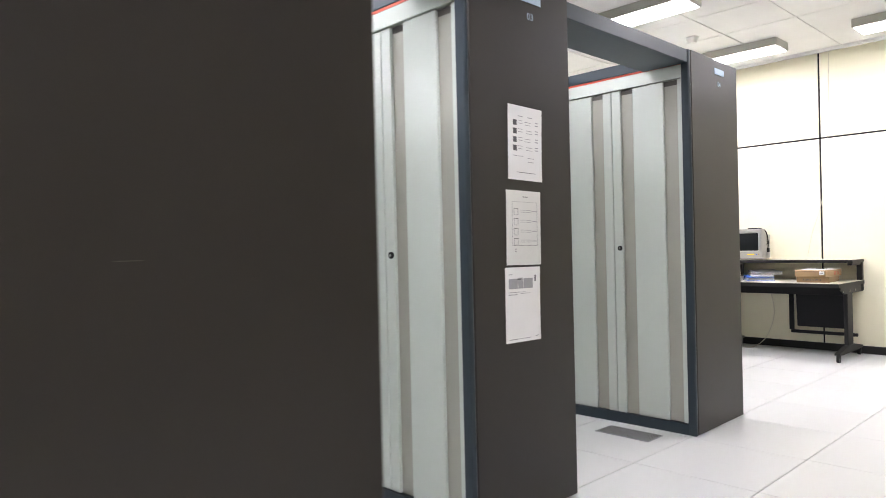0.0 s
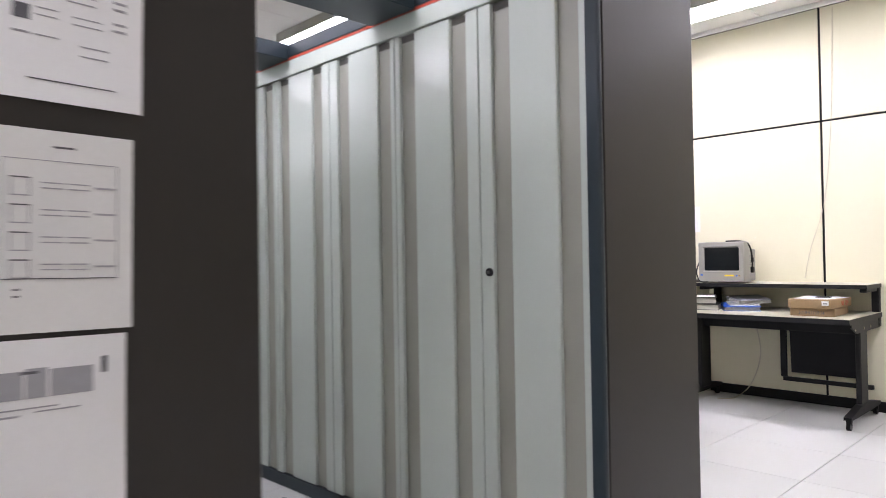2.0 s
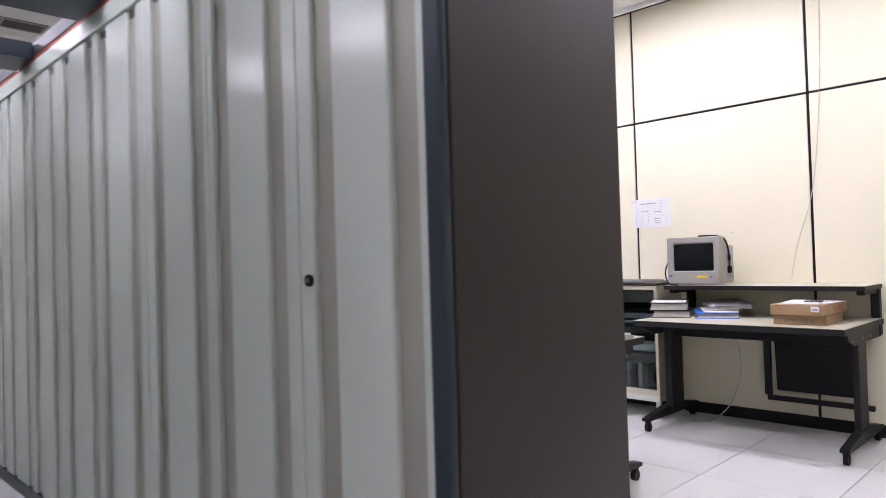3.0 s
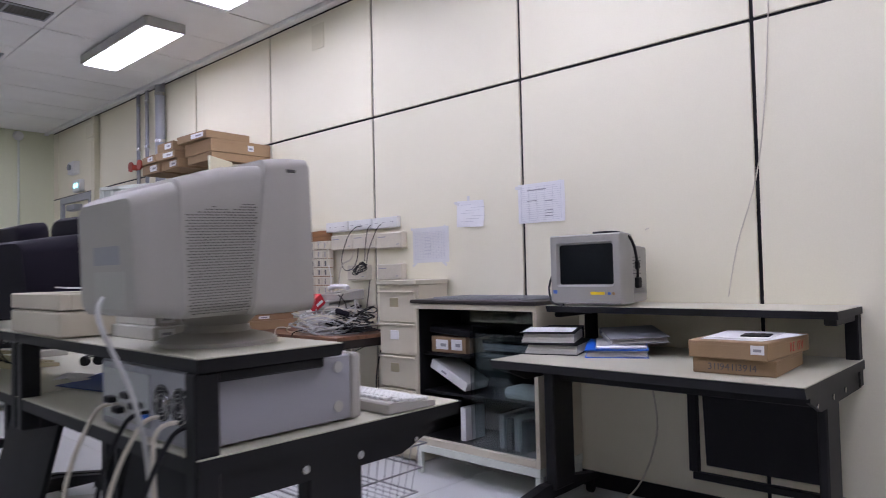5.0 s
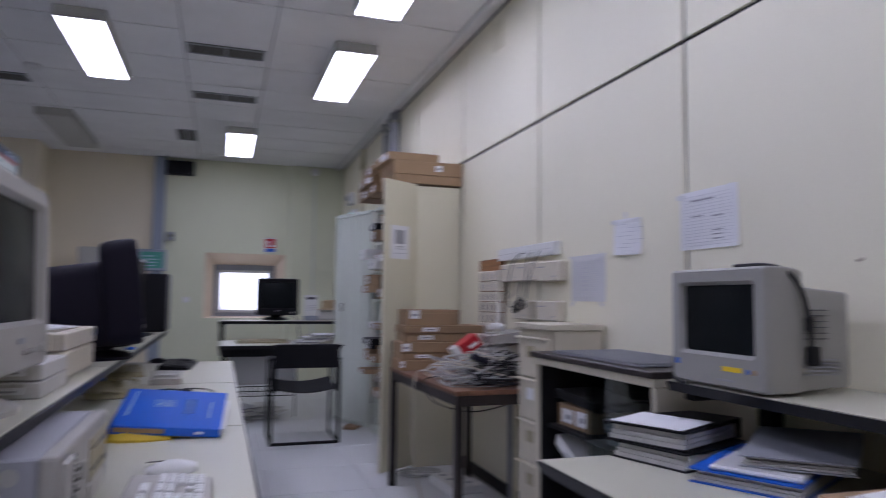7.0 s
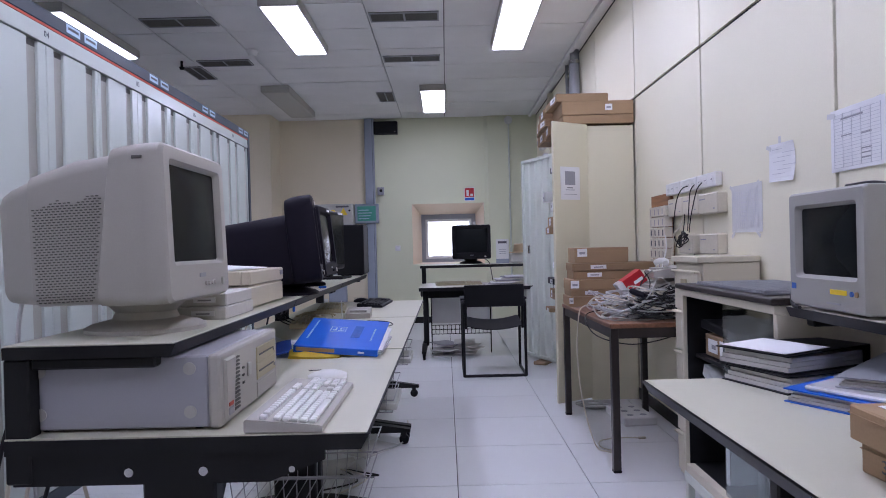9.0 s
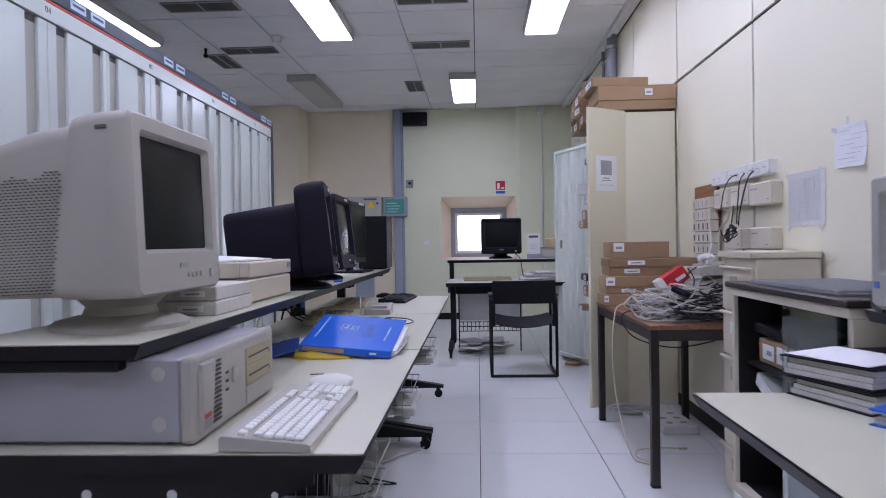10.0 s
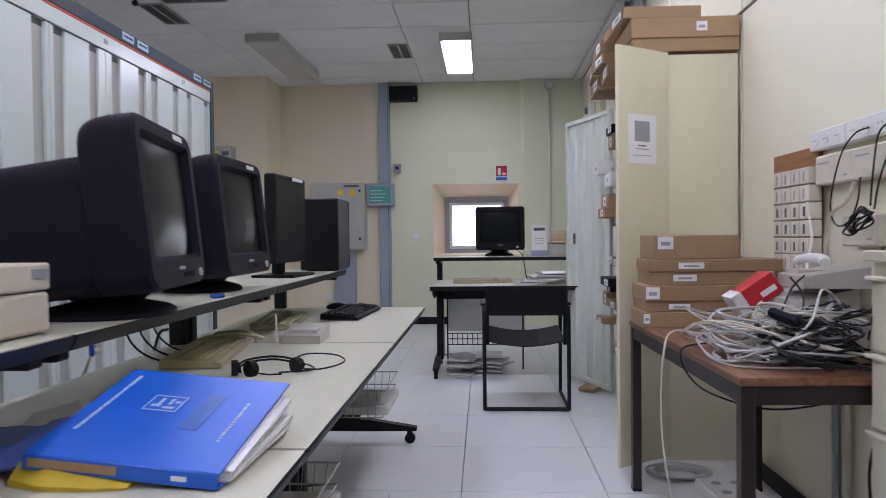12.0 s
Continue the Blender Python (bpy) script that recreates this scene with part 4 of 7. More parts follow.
def glyph(ch, size, mat):
    cu = bpy.data.curves.new("character", "FONT")
    cu.body, cu.size, cu.extrude = ch, size, 0.0004
    tmp = bpy.data.objects.new("character", cu)
    scene.collection.objects.link(tmp)
    me = bpy.data.meshes.new_from_object(tmp.evaluated_get(bpy.context.evaluated_depsgraph_get()))
    bpy.data.objects.remove(tmp)
    me.materials.clear()
    me.materials.append(mat)
    return me


def text(string, size, m, mat, name, label="", category="writing"):
    """Writing, one part for each character, in the local xy plane."""
    ob = thing(name, m, label, category)
    x = 0.0
    for ch in string:
        if ch != " ":
            me = glyph(ch, size, mat)
            c = new("character", me)
            c.parent = ob
            c.location = (x, 0, 0)
            x += max(v.co.x for v in me.vertices) + size * 0.08
        else:
            x += size * 0.3
    return ob


text("31194113914", 0.031, d0 @ pose(0.05, -0.0012, 0.014, 90, 0, 0), M_INK, "writing", "black handwritten number on a worn carton")
text("RE 12V", 0.045, d1 @ pose(0.2612, 0.20, 0.012, 90, 0, 90), M_RED, "writing", "red handwritten marking on a carton's end")


def sheet(m, w, h, mat, rows=(), label="", name="paper_sheet", curl=0.0, group="papers", faint=False):
    """A sheet hung in the local xz plane facing -y; rows: (x, z, w, h, ink) print as bars."""
    ob = thing(name, m, label, "paper", group)
    bm = B()
    n = 8
    loft(bm, [[(0, -0.0028, h * j / n), (w, -0.0028 - curl * ((j / n - 0.5) ** 2) * 2, h * j / n), (w, -0.0016 - curl * ((j / n - 0.5) ** 2) * 2, h * j / n), (0, -0.0016, h * j / n)] for j in range(n + 1)])
    part("page", bm, mat, ob)
    for x, z, bw, bh, ink in rows:
        y = -0.0034 - curl * ((z / h - 0.5) ** 2) * 2 * ((x + bw / 2) / w)
        part("printed_mark", box(B(), x, y - 0.0006, z, x + bw, y + 0.0004, z + bh), (M_INKGREY if ink else M_INKFAINT) if faint else (M_INK if ink else M_INKGREY), ob)
    return ob


# the three sheets on the end of the second row
yp = 1.942
rows = []
for k in range(4):
    z = 0.238 - 0.034 * k
    rows += [(0.03, z - 0.020, 0.022, 0.022, 1)]
    for q in (0, 0.011):
        rows += [(0.06, z - q, 0.028, 0.0018, 0), (0.10 + 0.01 * (k % 2), z - q - 0.003, 0.04, 0.0018, 0), (0.168, z - q, 0.018, 0.0035, 0)]
rows += [(0.05, 0.030, 0.12, 0.0018, 1), (0.06, 0.255, 0.03, 0.003, 0), (0.12, 0.255, 0.03, 0.003, 0), (0.03, 0.095, 0.022, 0.003, 0), (0.06, 0.095, 0.03, 0.002, 0), (0.12, 0.090, 0.04, 0.002, 0), (0.12, 0.075, 0.04, 0.002, 0)]
sheet(pose(2.286, yp, 1.357, 0, 1.2, 0), 0.212, 0.298, M_PAPER, rows, "white printed diagram sheet taped to a dark panel", curl=0.004)
rows = []
for k in range(4):
    z = 0.225 - 0.040 * k
    for a, b, w, h in ((0.045, z, 0.026, 0.002), (0.045, z - 0.026, 0.026, 0.002), (0.045, z - 0.024, 0.002, 0.024), (0.069, z - 0.024, 0.002, 0.024), (0.085, z - 0.006, 0.03, 0.002), (0.12, z - 0.006, 0.03, 0.002), (0.085, z - 0.014, 0.03, 0.002), (0.12, z - 0.014, 0.03, 0.002), (0.158, z - 0.010, 0.03, 0.003)):
        rows.append((a, b, w, h, 1 if b == z else 0))
rows += [(0.035, 0.078, 0.155, 0.0016, 1), (0.035, 0.252, 0.155, 0.0012, 0), (0.034, 0.078, 0.0012, 0.174, 0), (0.19, 0.078, 0.0012, 0.174, 0), (0.05, 0.062, 0.008, 0.003, 1), (0.05, 0.052, 0.008, 0.003, 1), (0.10, 0.272, 0.03, 0.003, 1)]
sheet(pose(2.266, yp, 1.016, 0, 0.8, 0), 0.214, 0.298, M_SLEEVE, rows, "glossy sleeved diagram sheet taped to a dark panel", curl=0.002)
rows = [(0.02, 0.213, 0.055, 0.040, 0), (0.078, 0.213, 0.028, 0.043, 0), (0.110, 0.213, 0.058, 0.040, 0), (0.072, 0.248, 0.022, 0.004, 1), (0.18, 0.24, 0.008, 0.025, 1), (0.02, 0.198, 0.10, 0.002, 0), (0.02, 0.188, 0.05, 0.003, 0), (0.09, 0.192, 0.06, 0.002, 0), (0.02, 0.012, 0.05, 0.002, 1), (0.08, 0.012, 0.07, 0.002, 0), (0.18, 0.016, 0.02, 0.002, 1), (0.02, 0.268, 0.02, 0.003, 0)]
sheet(pose(2.252, yp, 0.709, 0, 0.5, 0), 0.216, 0.298, M_PAPER, rows, "mostly blank white sheet with a grey printed band", curl=0.003)

# number plates on the row ends and headers
for m, num in ((pose(3.871, 1.957, 0, 0, 0, TURN4), "04"), (pose(2.056, 1.942, 0), "03")):
    single("end_label", box(B(), 0.33, -0.003, 2.085, 0.46, 0, 2.12), M_LABELBLUE, m, label="small pale label on a dark rack end", category="label")
    text(num, 0.04, m @ pose(0.37, -0.001, 2.015, 90, 0, 0), M_LABELBLUE, "rack_number", "pale painted number on a dark rack end")
for k, num in enumerate(("02", "03", "04", "05", "06", "07")):
    text(num, 0.038, pose(3.871, 1.957, 0, 0, 0, TURN4) @ pose(RACK_W - 0.005, 0.05 + PITCH * k + 0.43, 2.05, 90, 0, 90), M_RACKBLUE, "rack_number", "small dark number on a rack header")
# papers on the panelled wall: these face west
def wall_sheet(y_hi, z, w, h, rows, label, mat=None, tilt=0, curl=0.004):
    return sheet(pose(XE, y_hi, z, 0, tilt, -90), w, h, mat or M_PAPER, rows, label, curl=curl, faint=True)


rows = [(0.02, 0.012 + 0.011 * k, 0.245, 0.0012, 0) for k in range(17)] + [(0.02 + 0.05 * k, 0.012, 0.0012, 0.18, 0) for k in range(6)] + [(0.06, 0.17, 0.12, 0.006, 1), (0.17, 0.03, 0.05, 0.004, 1), (0.17, 0.045, 0.05, 0.004, 1), (0.17, 0.06, 0.05, 0.004, 1), (0.06, 0.115, 0.06, 0.004, 1), (0.17, 0.108, 0.05, 0.006, 1)]
wall_sheet(3.635, 1.308, 0.292, 0.208, rows, "creased printed table sheet taped to the cream wall", curl=0.008)
rows = [(0.03 + 0.04 * (k % 3), 0.03 + 0.016 * k, 0.10, 0.002, 0) for k in range(7)]
wall_sheet(4.08, 1.318, 0.205, 0.150, rows, "small printed sheet curling off the cream wall", tilt=2, curl=0.02)
rows = [(0.02 + 0.022 * k, 0.02, 0.0012, 0.165, 0) for k in range(12)] + [(0.02, 0.02 + 0.0095 * k, 0.25, 0.001, 0) for k in range(18)] + [(0.10, 0.05 + 0.02 * k, 0.05, 0.006, 0) for k in range(6)]
wall_sheet(4.445, 1.12, 0.30, 0.212, rows, "sleeved printed table sheet taped to the cream wall", M_SLEEVE, 0)

for y, z, w, h, rot in ((3.63, 1.500, 0.045, 0.018, 8), (3.385, 1.508, 0.045, 0.018, -6), (4.075, 1.455, 0.040, 0.016, 20), (3.985, 1.472, 0.018, 0.040, 0), (4.44, 1.322, 0.040, 0.016, 30), (4.185, 1.325, 0.040, 0.016, -30), (4.43, 1.110, 0.040, 0.016, -35), (4.18, 1.112, 0.040, 0.016, 35)):
    single("tape_strip", box(B(), -w / 2, -0.0052, -h / 2, w / 2, -0.0046, h / 2), M_SLEEVE, pose(XE, y, z, 0, 0, -90) @ pose(0, 0, 0, 0, rot, 0), "yellowed clear tape holding a sheet on the wall", "tape", "tape strips")
single("wall_hook", cyl(B(), (XE - 0.018, 2.905, 1.235), (XE - 0.0005, 2.90, 1.242), 0.004, 8), M_WIRECREAM, label="bent cream nail stuck in the wall", category="nail")

# ---- along the panelled wall ----
# brown table
tb = thing("side_table", pose(6.985, 4.495, 0, 0, 0, 1.4), "brown wooden table with dark legs carrying boxes and cables", "table")
TW, TL, TH = 0.535, 1.15, 0.705
part("tabletop", box(B(), 0, 0, TH - 0.022, TW, TL, TH, 0.003), M_TABLEWOOD, tb)
bm = B()
box(bm, 0.008, 0.008, TH - 0.07, TW - 0.008, 0.03, TH - 0.0225)
box(bm, 0.008, TL - 0.03, TH - 0.07, TW - 0.008, TL - 0.008, TH - 0.0225)
box(bm, 0.008, 0.03, TH - 0.07, 0.03, TL - 0.03, TH - 0.0225)
box(bm, TW - 0.03, 0.03, TH - 0.07, TW - 0.008, TL - 0.03, TH - 0.0225)
part("apron", bm, M_DARKBROWN, tb)
for x in (0.004, TW - 0.04):
    for y in (0.004, TL - 0.04):
        leg = part("leg", box(B(), x, y, 0.012, x + 0.036, y + 0.036, TH - 0.023, 0.003), M_DARKBROWN, tb)
        part("foot_cap", box(B(), x - 0.001, y - 0.001, 0, x + 0.037, y + 0.037, 0.014, 0.002), M_BLACKPLASTIC, leg)

# filing cabinet
FX, FY0, FY1, FZ = 7.285, 4.155, 4.482, 1.020
fc = thing("filing_cabinet", pose(FX, FY0, 0), "cream steel card-filing cabinet with labelled drawers", "filing cabinet")
FD, FW = XE - 0.012 - FX, FY1 - FY0
part("body", box(B(), 0.012, 0, 0.01, FD, FW, FZ - 0.026, 0.003), M_CREAMSTEEL, fc)
part("top_lid", box(B(), -0.012, -0.006, FZ - 0.026, FD, FW + 0.006, FZ, 0.003), M_CREAMSTEEL, fc)
dz = (FZ - 0.09) / 5
for k in range(5):
    z0 = 0.03 + dz * k
    dr = part("drawer", box(B(), -0.004, 0.018, z0 + 0.006, 0.012, FW - 0.018, z0 + dz - 0.010, 0.004), M_CREAMSTEEL, fc)
    part("drawer_lip", box(B(), -0.020, 0.014, z0 + dz - 0.012, 0.004, FW - 0.014, z0 + dz - 0.001, 0.003), M_CREAMSTEEL, dr)
    part("label_holder", box(B(), -0.008, 0.15, z0 + dz * 0.50, -0.003, 0.22, z0 + dz * 0.78, 0.002), M_PAPER if k == 3 else M_BEIGEDARK, dr)

# cabinet with sliding glass
GX, GY0, GY1, GZ = 7.173, 3.275, 4.072, 0.917
gc = thing("glass_cabinet", pose(GX, GY0, 0), "cream and black cabinet with sliding glass doors half open", "cabinet")
GD, GW = XE - 0.012 - GX, GY1 - GY0
part("top", box(B(), -0.02, -0.01, GZ - 0.02, GD, GW + 0.01, GZ, 0.003), M_DARKBROWN, gc, "dark brown top")
part("top_band", box(B(), -0.006, 0, GZ - 0.048, GD, GW, GZ - 0.0205, 0.002), M_CREAMSTEEL, gc)
for y0 in (0, GW - 0.022):
    part("side", box(B(), 0, y0, 0.155, GD, y0 + 0.022, GZ - 0.0485, 0.002), M_CREAMSTEEL, gc)
part("back", box(B(), GD - 0.012, 0.022, 0.155, GD, GW - 0.022, GZ - 0.0485), M_BLACK, gc)
# black sheets added on sides and floor to darken the inside behind the glass
for y0 in (0.0225, GW - 0.0265):
    part("added_dark_lining", box(B(), 0.015, y0, 0.19, GD - 0.013, y0 + 0.004, GZ - 0.05), M_BLACK, gc)
part("added_dark_floor", box(B(), 0.032, 0.03, 0.1901, GD - 0.0135, GW - 0.03, 0.193), M_BLACK, gc)
part("bottom", box(B(), 0.0, 0.0225, 0.155, GD - 0.0125, GW - 0.0225, 0.19, 0.002), M_CREAMSTEEL, gc)
for z in (0.42, 0.62):
    part("shelf", box(B(), 0.045, 0.0275, z, GD - 0.0135, GW - 0.0275, z + 0.014, 0.001), M_BLACK, gc)
pn = part("sliding_pane", box(B(), 0.012, 0.024, 0.192, 0.017, GW * 0.52, GZ - 0.05), M_GLASS, gc, "sliding glass pane")
pn.visible_shadow = False
pn = part("sliding_pane", box(B(), 0.024, 0.030, 0.192, 0.029, GW * 0.50, GZ - 0.05), M_GLASS, gc, "sliding glass pane")
pn.visible_shadow = False
part("base_rail", box(B(), -0.002, 0, 0.115, GD, GW, 0.1545, 0.003), M_WHITESTEEL, gc)
for x in (0.002, GD - 0.03):
    for y in (0.004, GW - 0.032):
        part("leg", box(B(), x, y, 0, x + 0.028, y + 0.028, 0.1145, 0.002), M_WHITESTEEL, gc)
# contents
carton(pose(GX + 0.075, GY1 - 0.30, 0.635), 0.20, 0.245, 0.085, "brown carton with white labels on a cabinet shelf", ((1, 0.1, 0.2, 0.3, 0.65), (1, 0.5, 0.2, 0.35, 0.6)), group="things in the glass cabinet")
single("black_modem", box(B(), 0, 0, 0, 0.20, 0.30, 0.035, 0.006), M_BLACKPLASTIC, pose(GX + 0.07, GY1 - 0.36, 0.72, 4, 0, 3), "flat black device lying on a carton", "device")
carton(pose(GX + 0.06, GY1 - 0.30, 0.445, 24, 0, 0), 0.18, 0.27, 0.05, "white slim carton leaning on a shelf", ((1, 0.5, 0.2, 0.3, 0.6),), M_WHITEPLASTIC, False, "things in the glass cabinet")
single("white_book", box(B(), 0, 0, 0, 0.16, 0.035, 0.17, 0.003), M_PAPER, pose(GX + 0.06, GY1 - 0.30, 0.1935), "upright white box in a cabinet", "box")
for k in range(4):
    single("folder", box(B(), 0, 0, 0, 0.22, 0.03, 0.15 + 0.015 * (k % 2), 0.003), M_INKGREY if k % 2 else M_DARKCASE, pose(GX + 0.07, GY0 + 0.12 + 0.045 * k, 0.1935), "upright folder behind the cabinet glass", "folder", "folders behind glass")
for k in range(5):
    single("folder", box(B(), 0, 0, 0, 0.23, 0.30, 0.016, 0.003), (M_GREYMETAL, M_BLACKPLASTIC, M_INKGREY)[k % 3], pose(GX + 0.06, GY0 + 0.05 + 0.006 * k, 0.635 + 0.0165 * k), "flat folder stacked behind the cabinet glass", "folder", "folders behind glass")
single("plastic_bag", box(B(), 0, 0, 0, 0.16, 0.2, 0.06, 0.028, 3), M_WHITEPLASTIC, pose(GX + 0.07, GY0 + 0.06, 0.435), "crumpled white plastic bag behind the glass", "bag")
# perforated tray on top
tr = thing("metal_tray", pose(GX + 0.02, GY0 + 0.10, GZ), "grey perforated metal sheet lying on a cabinet", "tray")
part("plate", box(B(), 0, 0, 0.002, 0.30, 0.58, 0.007), M_GREYMETAL, tr)
rib = mesh_of(box(B(), 0, -0.003, 0.007, 0.30, 0.003, 0.0135), "rib", M_GREYMETAL)
for k in range(28):
    o = new("rib", rib)
    o.parent = tr
    o.location = (0, 0.012 + 0.0205 * k, 0)


# ---- binders on the right desk ----
def binder(m, w, ln, h, cover, label, fan=0.0, pages=True):
    """A ring binder lying flat: spine along local x at y = ln."""
    ob = thing("ring_binder", m, label, "binder", "ring binders")
    part("lower_cover", box(B(), 0, 0, 0, w, ln, 0.003, 0.001), cover, ob)
    bm = B()
    loft(bm, [[(0, 0, h - 0.003 - fan), (w, 0, h - 0.003 - fan), (w, ln, h - 0.003), (0, ln, h - 0.003)], [(0, 0, h - fan), (w, 0, h - fan), (w, ln, h), (0, ln, h)]])
    part("upper_cover", bm, cover, ob)
    part("spine", box(B(), 0, ln, 0, w, ln + 0.003, h, 0.001), cover, ob)
    if pages:
        for k in range(3):
            t0, t1 = k / 3, (k + 1) / 3
            bm = B()
            hh = h - 0.010 - fan
            loft(bm, [[(0.006 + 0.004 * k, 0.008 + 0.006 * k, 0.004 + hh * t0), (w - 0.006, 0.008 + 0.006 * k, 0.004 + hh * t0), (w - 0.006, ln - 0.02, 0.004 + hh * t0), (0.006 + 0.004 * k, ln - 0.02, 0.004 + hh * t0)],
                      [(0.006 + 0.004 * k, 0.008 + 0.006 * k, 0.004 + hh * t1 - 0.001), (w - 0.006, 0.008 + 0.006 * k, 0.004 + hh * t1 - 0.001), (w - 0.006, ln - 0.02, 0.004 + hh * t1 - 0.001), (0.006 + 0.004 * k, ln - 0.02, 0.004 + hh * t1 - 0.001)]])
            part("page_block", bm, M_PAPEREDGE, ob)
    return ob


binder(pose(6.985, 3.215, TOP, 0, 0, -72), 0.235, 0.30, 0.045, M_BLACKPLASTIC, "black ring binder at the bottom of a stack")
binder(pose(6.975, 3.225, TOP + 0.046, 0, 0, -66), 0.235, 0.31, 0.055, M_BLACKPLASTIC, "black ring binder with a white sheet on top", 0.008)
single("paper_sheet", box(B(), 0, 0, 0, 0.21, 0.165, 0.0015), M_PAPER, pose(6.985, 3.215, TOP + 0.0965, 1.5, 0, -66), "white sheet on a black binder", "paper")
binder(pose(7.02, 2.935, TOP, 0, 0, -62), 0.25, 0.32, 0.045, M_BLUE, "open blue ring binder stuffed with plastic sleeves", 0.012)
binder(pose(7.10, 2.86, TOP + 0.047, 3, -2, -52), 0.235, 0.31, 0.030, M_GREYMETAL, "grey ring binder lying across a blue one", 0.004)
single("plastic_sleeve", box(B(), 0, 0, 0, 0.20, 0.26, 0.012, 0.004), M_SLEEVE, pose(7.05, 2.90, TOP + 0.034, 2, 0, -60), "bundle of clear plastic sleeves", "sleeves")
# papers and a disk on the upper carton
for k, (dx, dy, rot) in enumerate(((0.03, 0.03, 3), (0.04, 0.07, -8), (0.035, 0.05, 7))):
    single("paper_sheet", box(B(), 0, 0, 0, 0.20, 0.285, 0.0012), M_PAPER, d1 @ pose(dx, dy, 0.059 + 0.0016 * k, 0, 0, rot), "loose white sheet on a brown carton", "paper", "papers on the carton")
fd = thing("floppy_disk", d1 @ pose(0.13, 0.12, 0.0642, 0, 0, 12), "black floppy disk on loose papers", "disk")
part("shell", box(B(), 0, 0, 0, 0.09, 0.094, 0.0033, 0.0008), M_BLACKPLASTIC, fd)
part("shutter", box(B(), 0.02, 0.06, 0.0033, 0.07, 0.0942, 0.0042), M_CHROME, fd)
single("printed_circuit_sheet", box(B(), 0, 0, 0, 0.17, 0.2, 0.0015), M_INKGREY, d1 @ pose(0.05, 0.19, 0.0583, 0, 0, -4), "dark printed sheet on a brown carton", "paper")
# desk modesty panel hung low behind the right desk
mp = thing("keyboard_tray", pose(7.42, 2.09, 0), "black steel tray folded down below the desk", "tray")
part("plate", box(B(), 0, 0.05, 0.24, 0.02, 0.52, 0.60, 0.004, m=pose(0, 0, 0, 0, -4, 0)), M_BLACKPLASTIC, mp)
part("rail", box(B(), 0, 0, 0.17, 0.03, 0.585, 0.20, 0.003), M_BLACK, mp)
part("hanger", box(B(), 0, 0.56, 0.2005, 0.03, 0.60, 0.664, 0.003), M_BLACK, mp)
single("floor_cable", tube(B(), [(7.50, 2.9, 0.6), (7.47, 2.85, 0.35), (7.40, 2.9, 0.12), (7.33, 3.0, 0.012), (7.25, 3.1, 0.006)], 0.004, 6, 6), M_WIRECREAM, label="thin cream cable running down to the floor", category="cable", smooth=True)
single("wall_cable", tube(B(), [(XE - 0.006, 2.32, 2.9), (XE - 0.006, 2.345, 2.09), (XE - 0.008, 2.40, 1.5), (XE - 0.008, 2.50, 1.15), (XE - 0.008, 2.545, 0.93)], 0.0024, 6, 6), M_WIRECREAM, label="thin cream cable hanging down the wall", category="cable", smooth=True)

# ---- sockets and adapters on the wall ----
for k in range(3):
    y1 = 5.275 - 0.243 * k
    so = thing("socket_strip", pose(XE, y1, 1.35, 0, 0, -90), "white triple power socket screwed to the wall", "socket", "wall sockets")
    part("box", box(B(), 0.004, -0.036, 0, 0.238, 0, 0.068, 0.004), M_WHITEPLASTIC, so)
    for q in range(3):
        part("outlet", cyl(B(), (0.045 + 0.075 * q, -0.0355, 0.034), (0.045 + 0.075 * q, -0.038, 0.034), 0.021, 20), M_WHITEPLASTIC, so)
        for s in (-0.009, 0.009):
            part("hole", cyl(B(), (0.045 + 0.075 * q + s, -0.0378, 0.034), (0.045 + 0.075 * q + s, -0.0386, 0.034), 0.003, 8), M_VENT, so)
for y1, w, z0 in ((5.20, 0.235, 1.225), (4.965, 0.225, 1.225), (4.735, 0.24, 1.218), (4.73, 0.225, 1.02), (5.03, 0.2, 1.02)):
    ad = thing("wall_modem", pose(XE, y1, z0, 0, 0, -90), "cream plastic modem box mounted on the wall", "modem", "wall modems")
    part("shell", box(B(), 0, -0.05, 0, w, 0, 0.10, 0.006), M_WIRECREAM, ad)
    part("mark", box(B(), 0.02, -0.0515, 0.07, 0.09, -0.0495, 0.076), M_INKGREY, ad)
    part("led_bar", box(B(), w - 0.05, -0.0515, 0.02, w - 0.03, -0.0495, 0.026), M_INKGREY, ad)
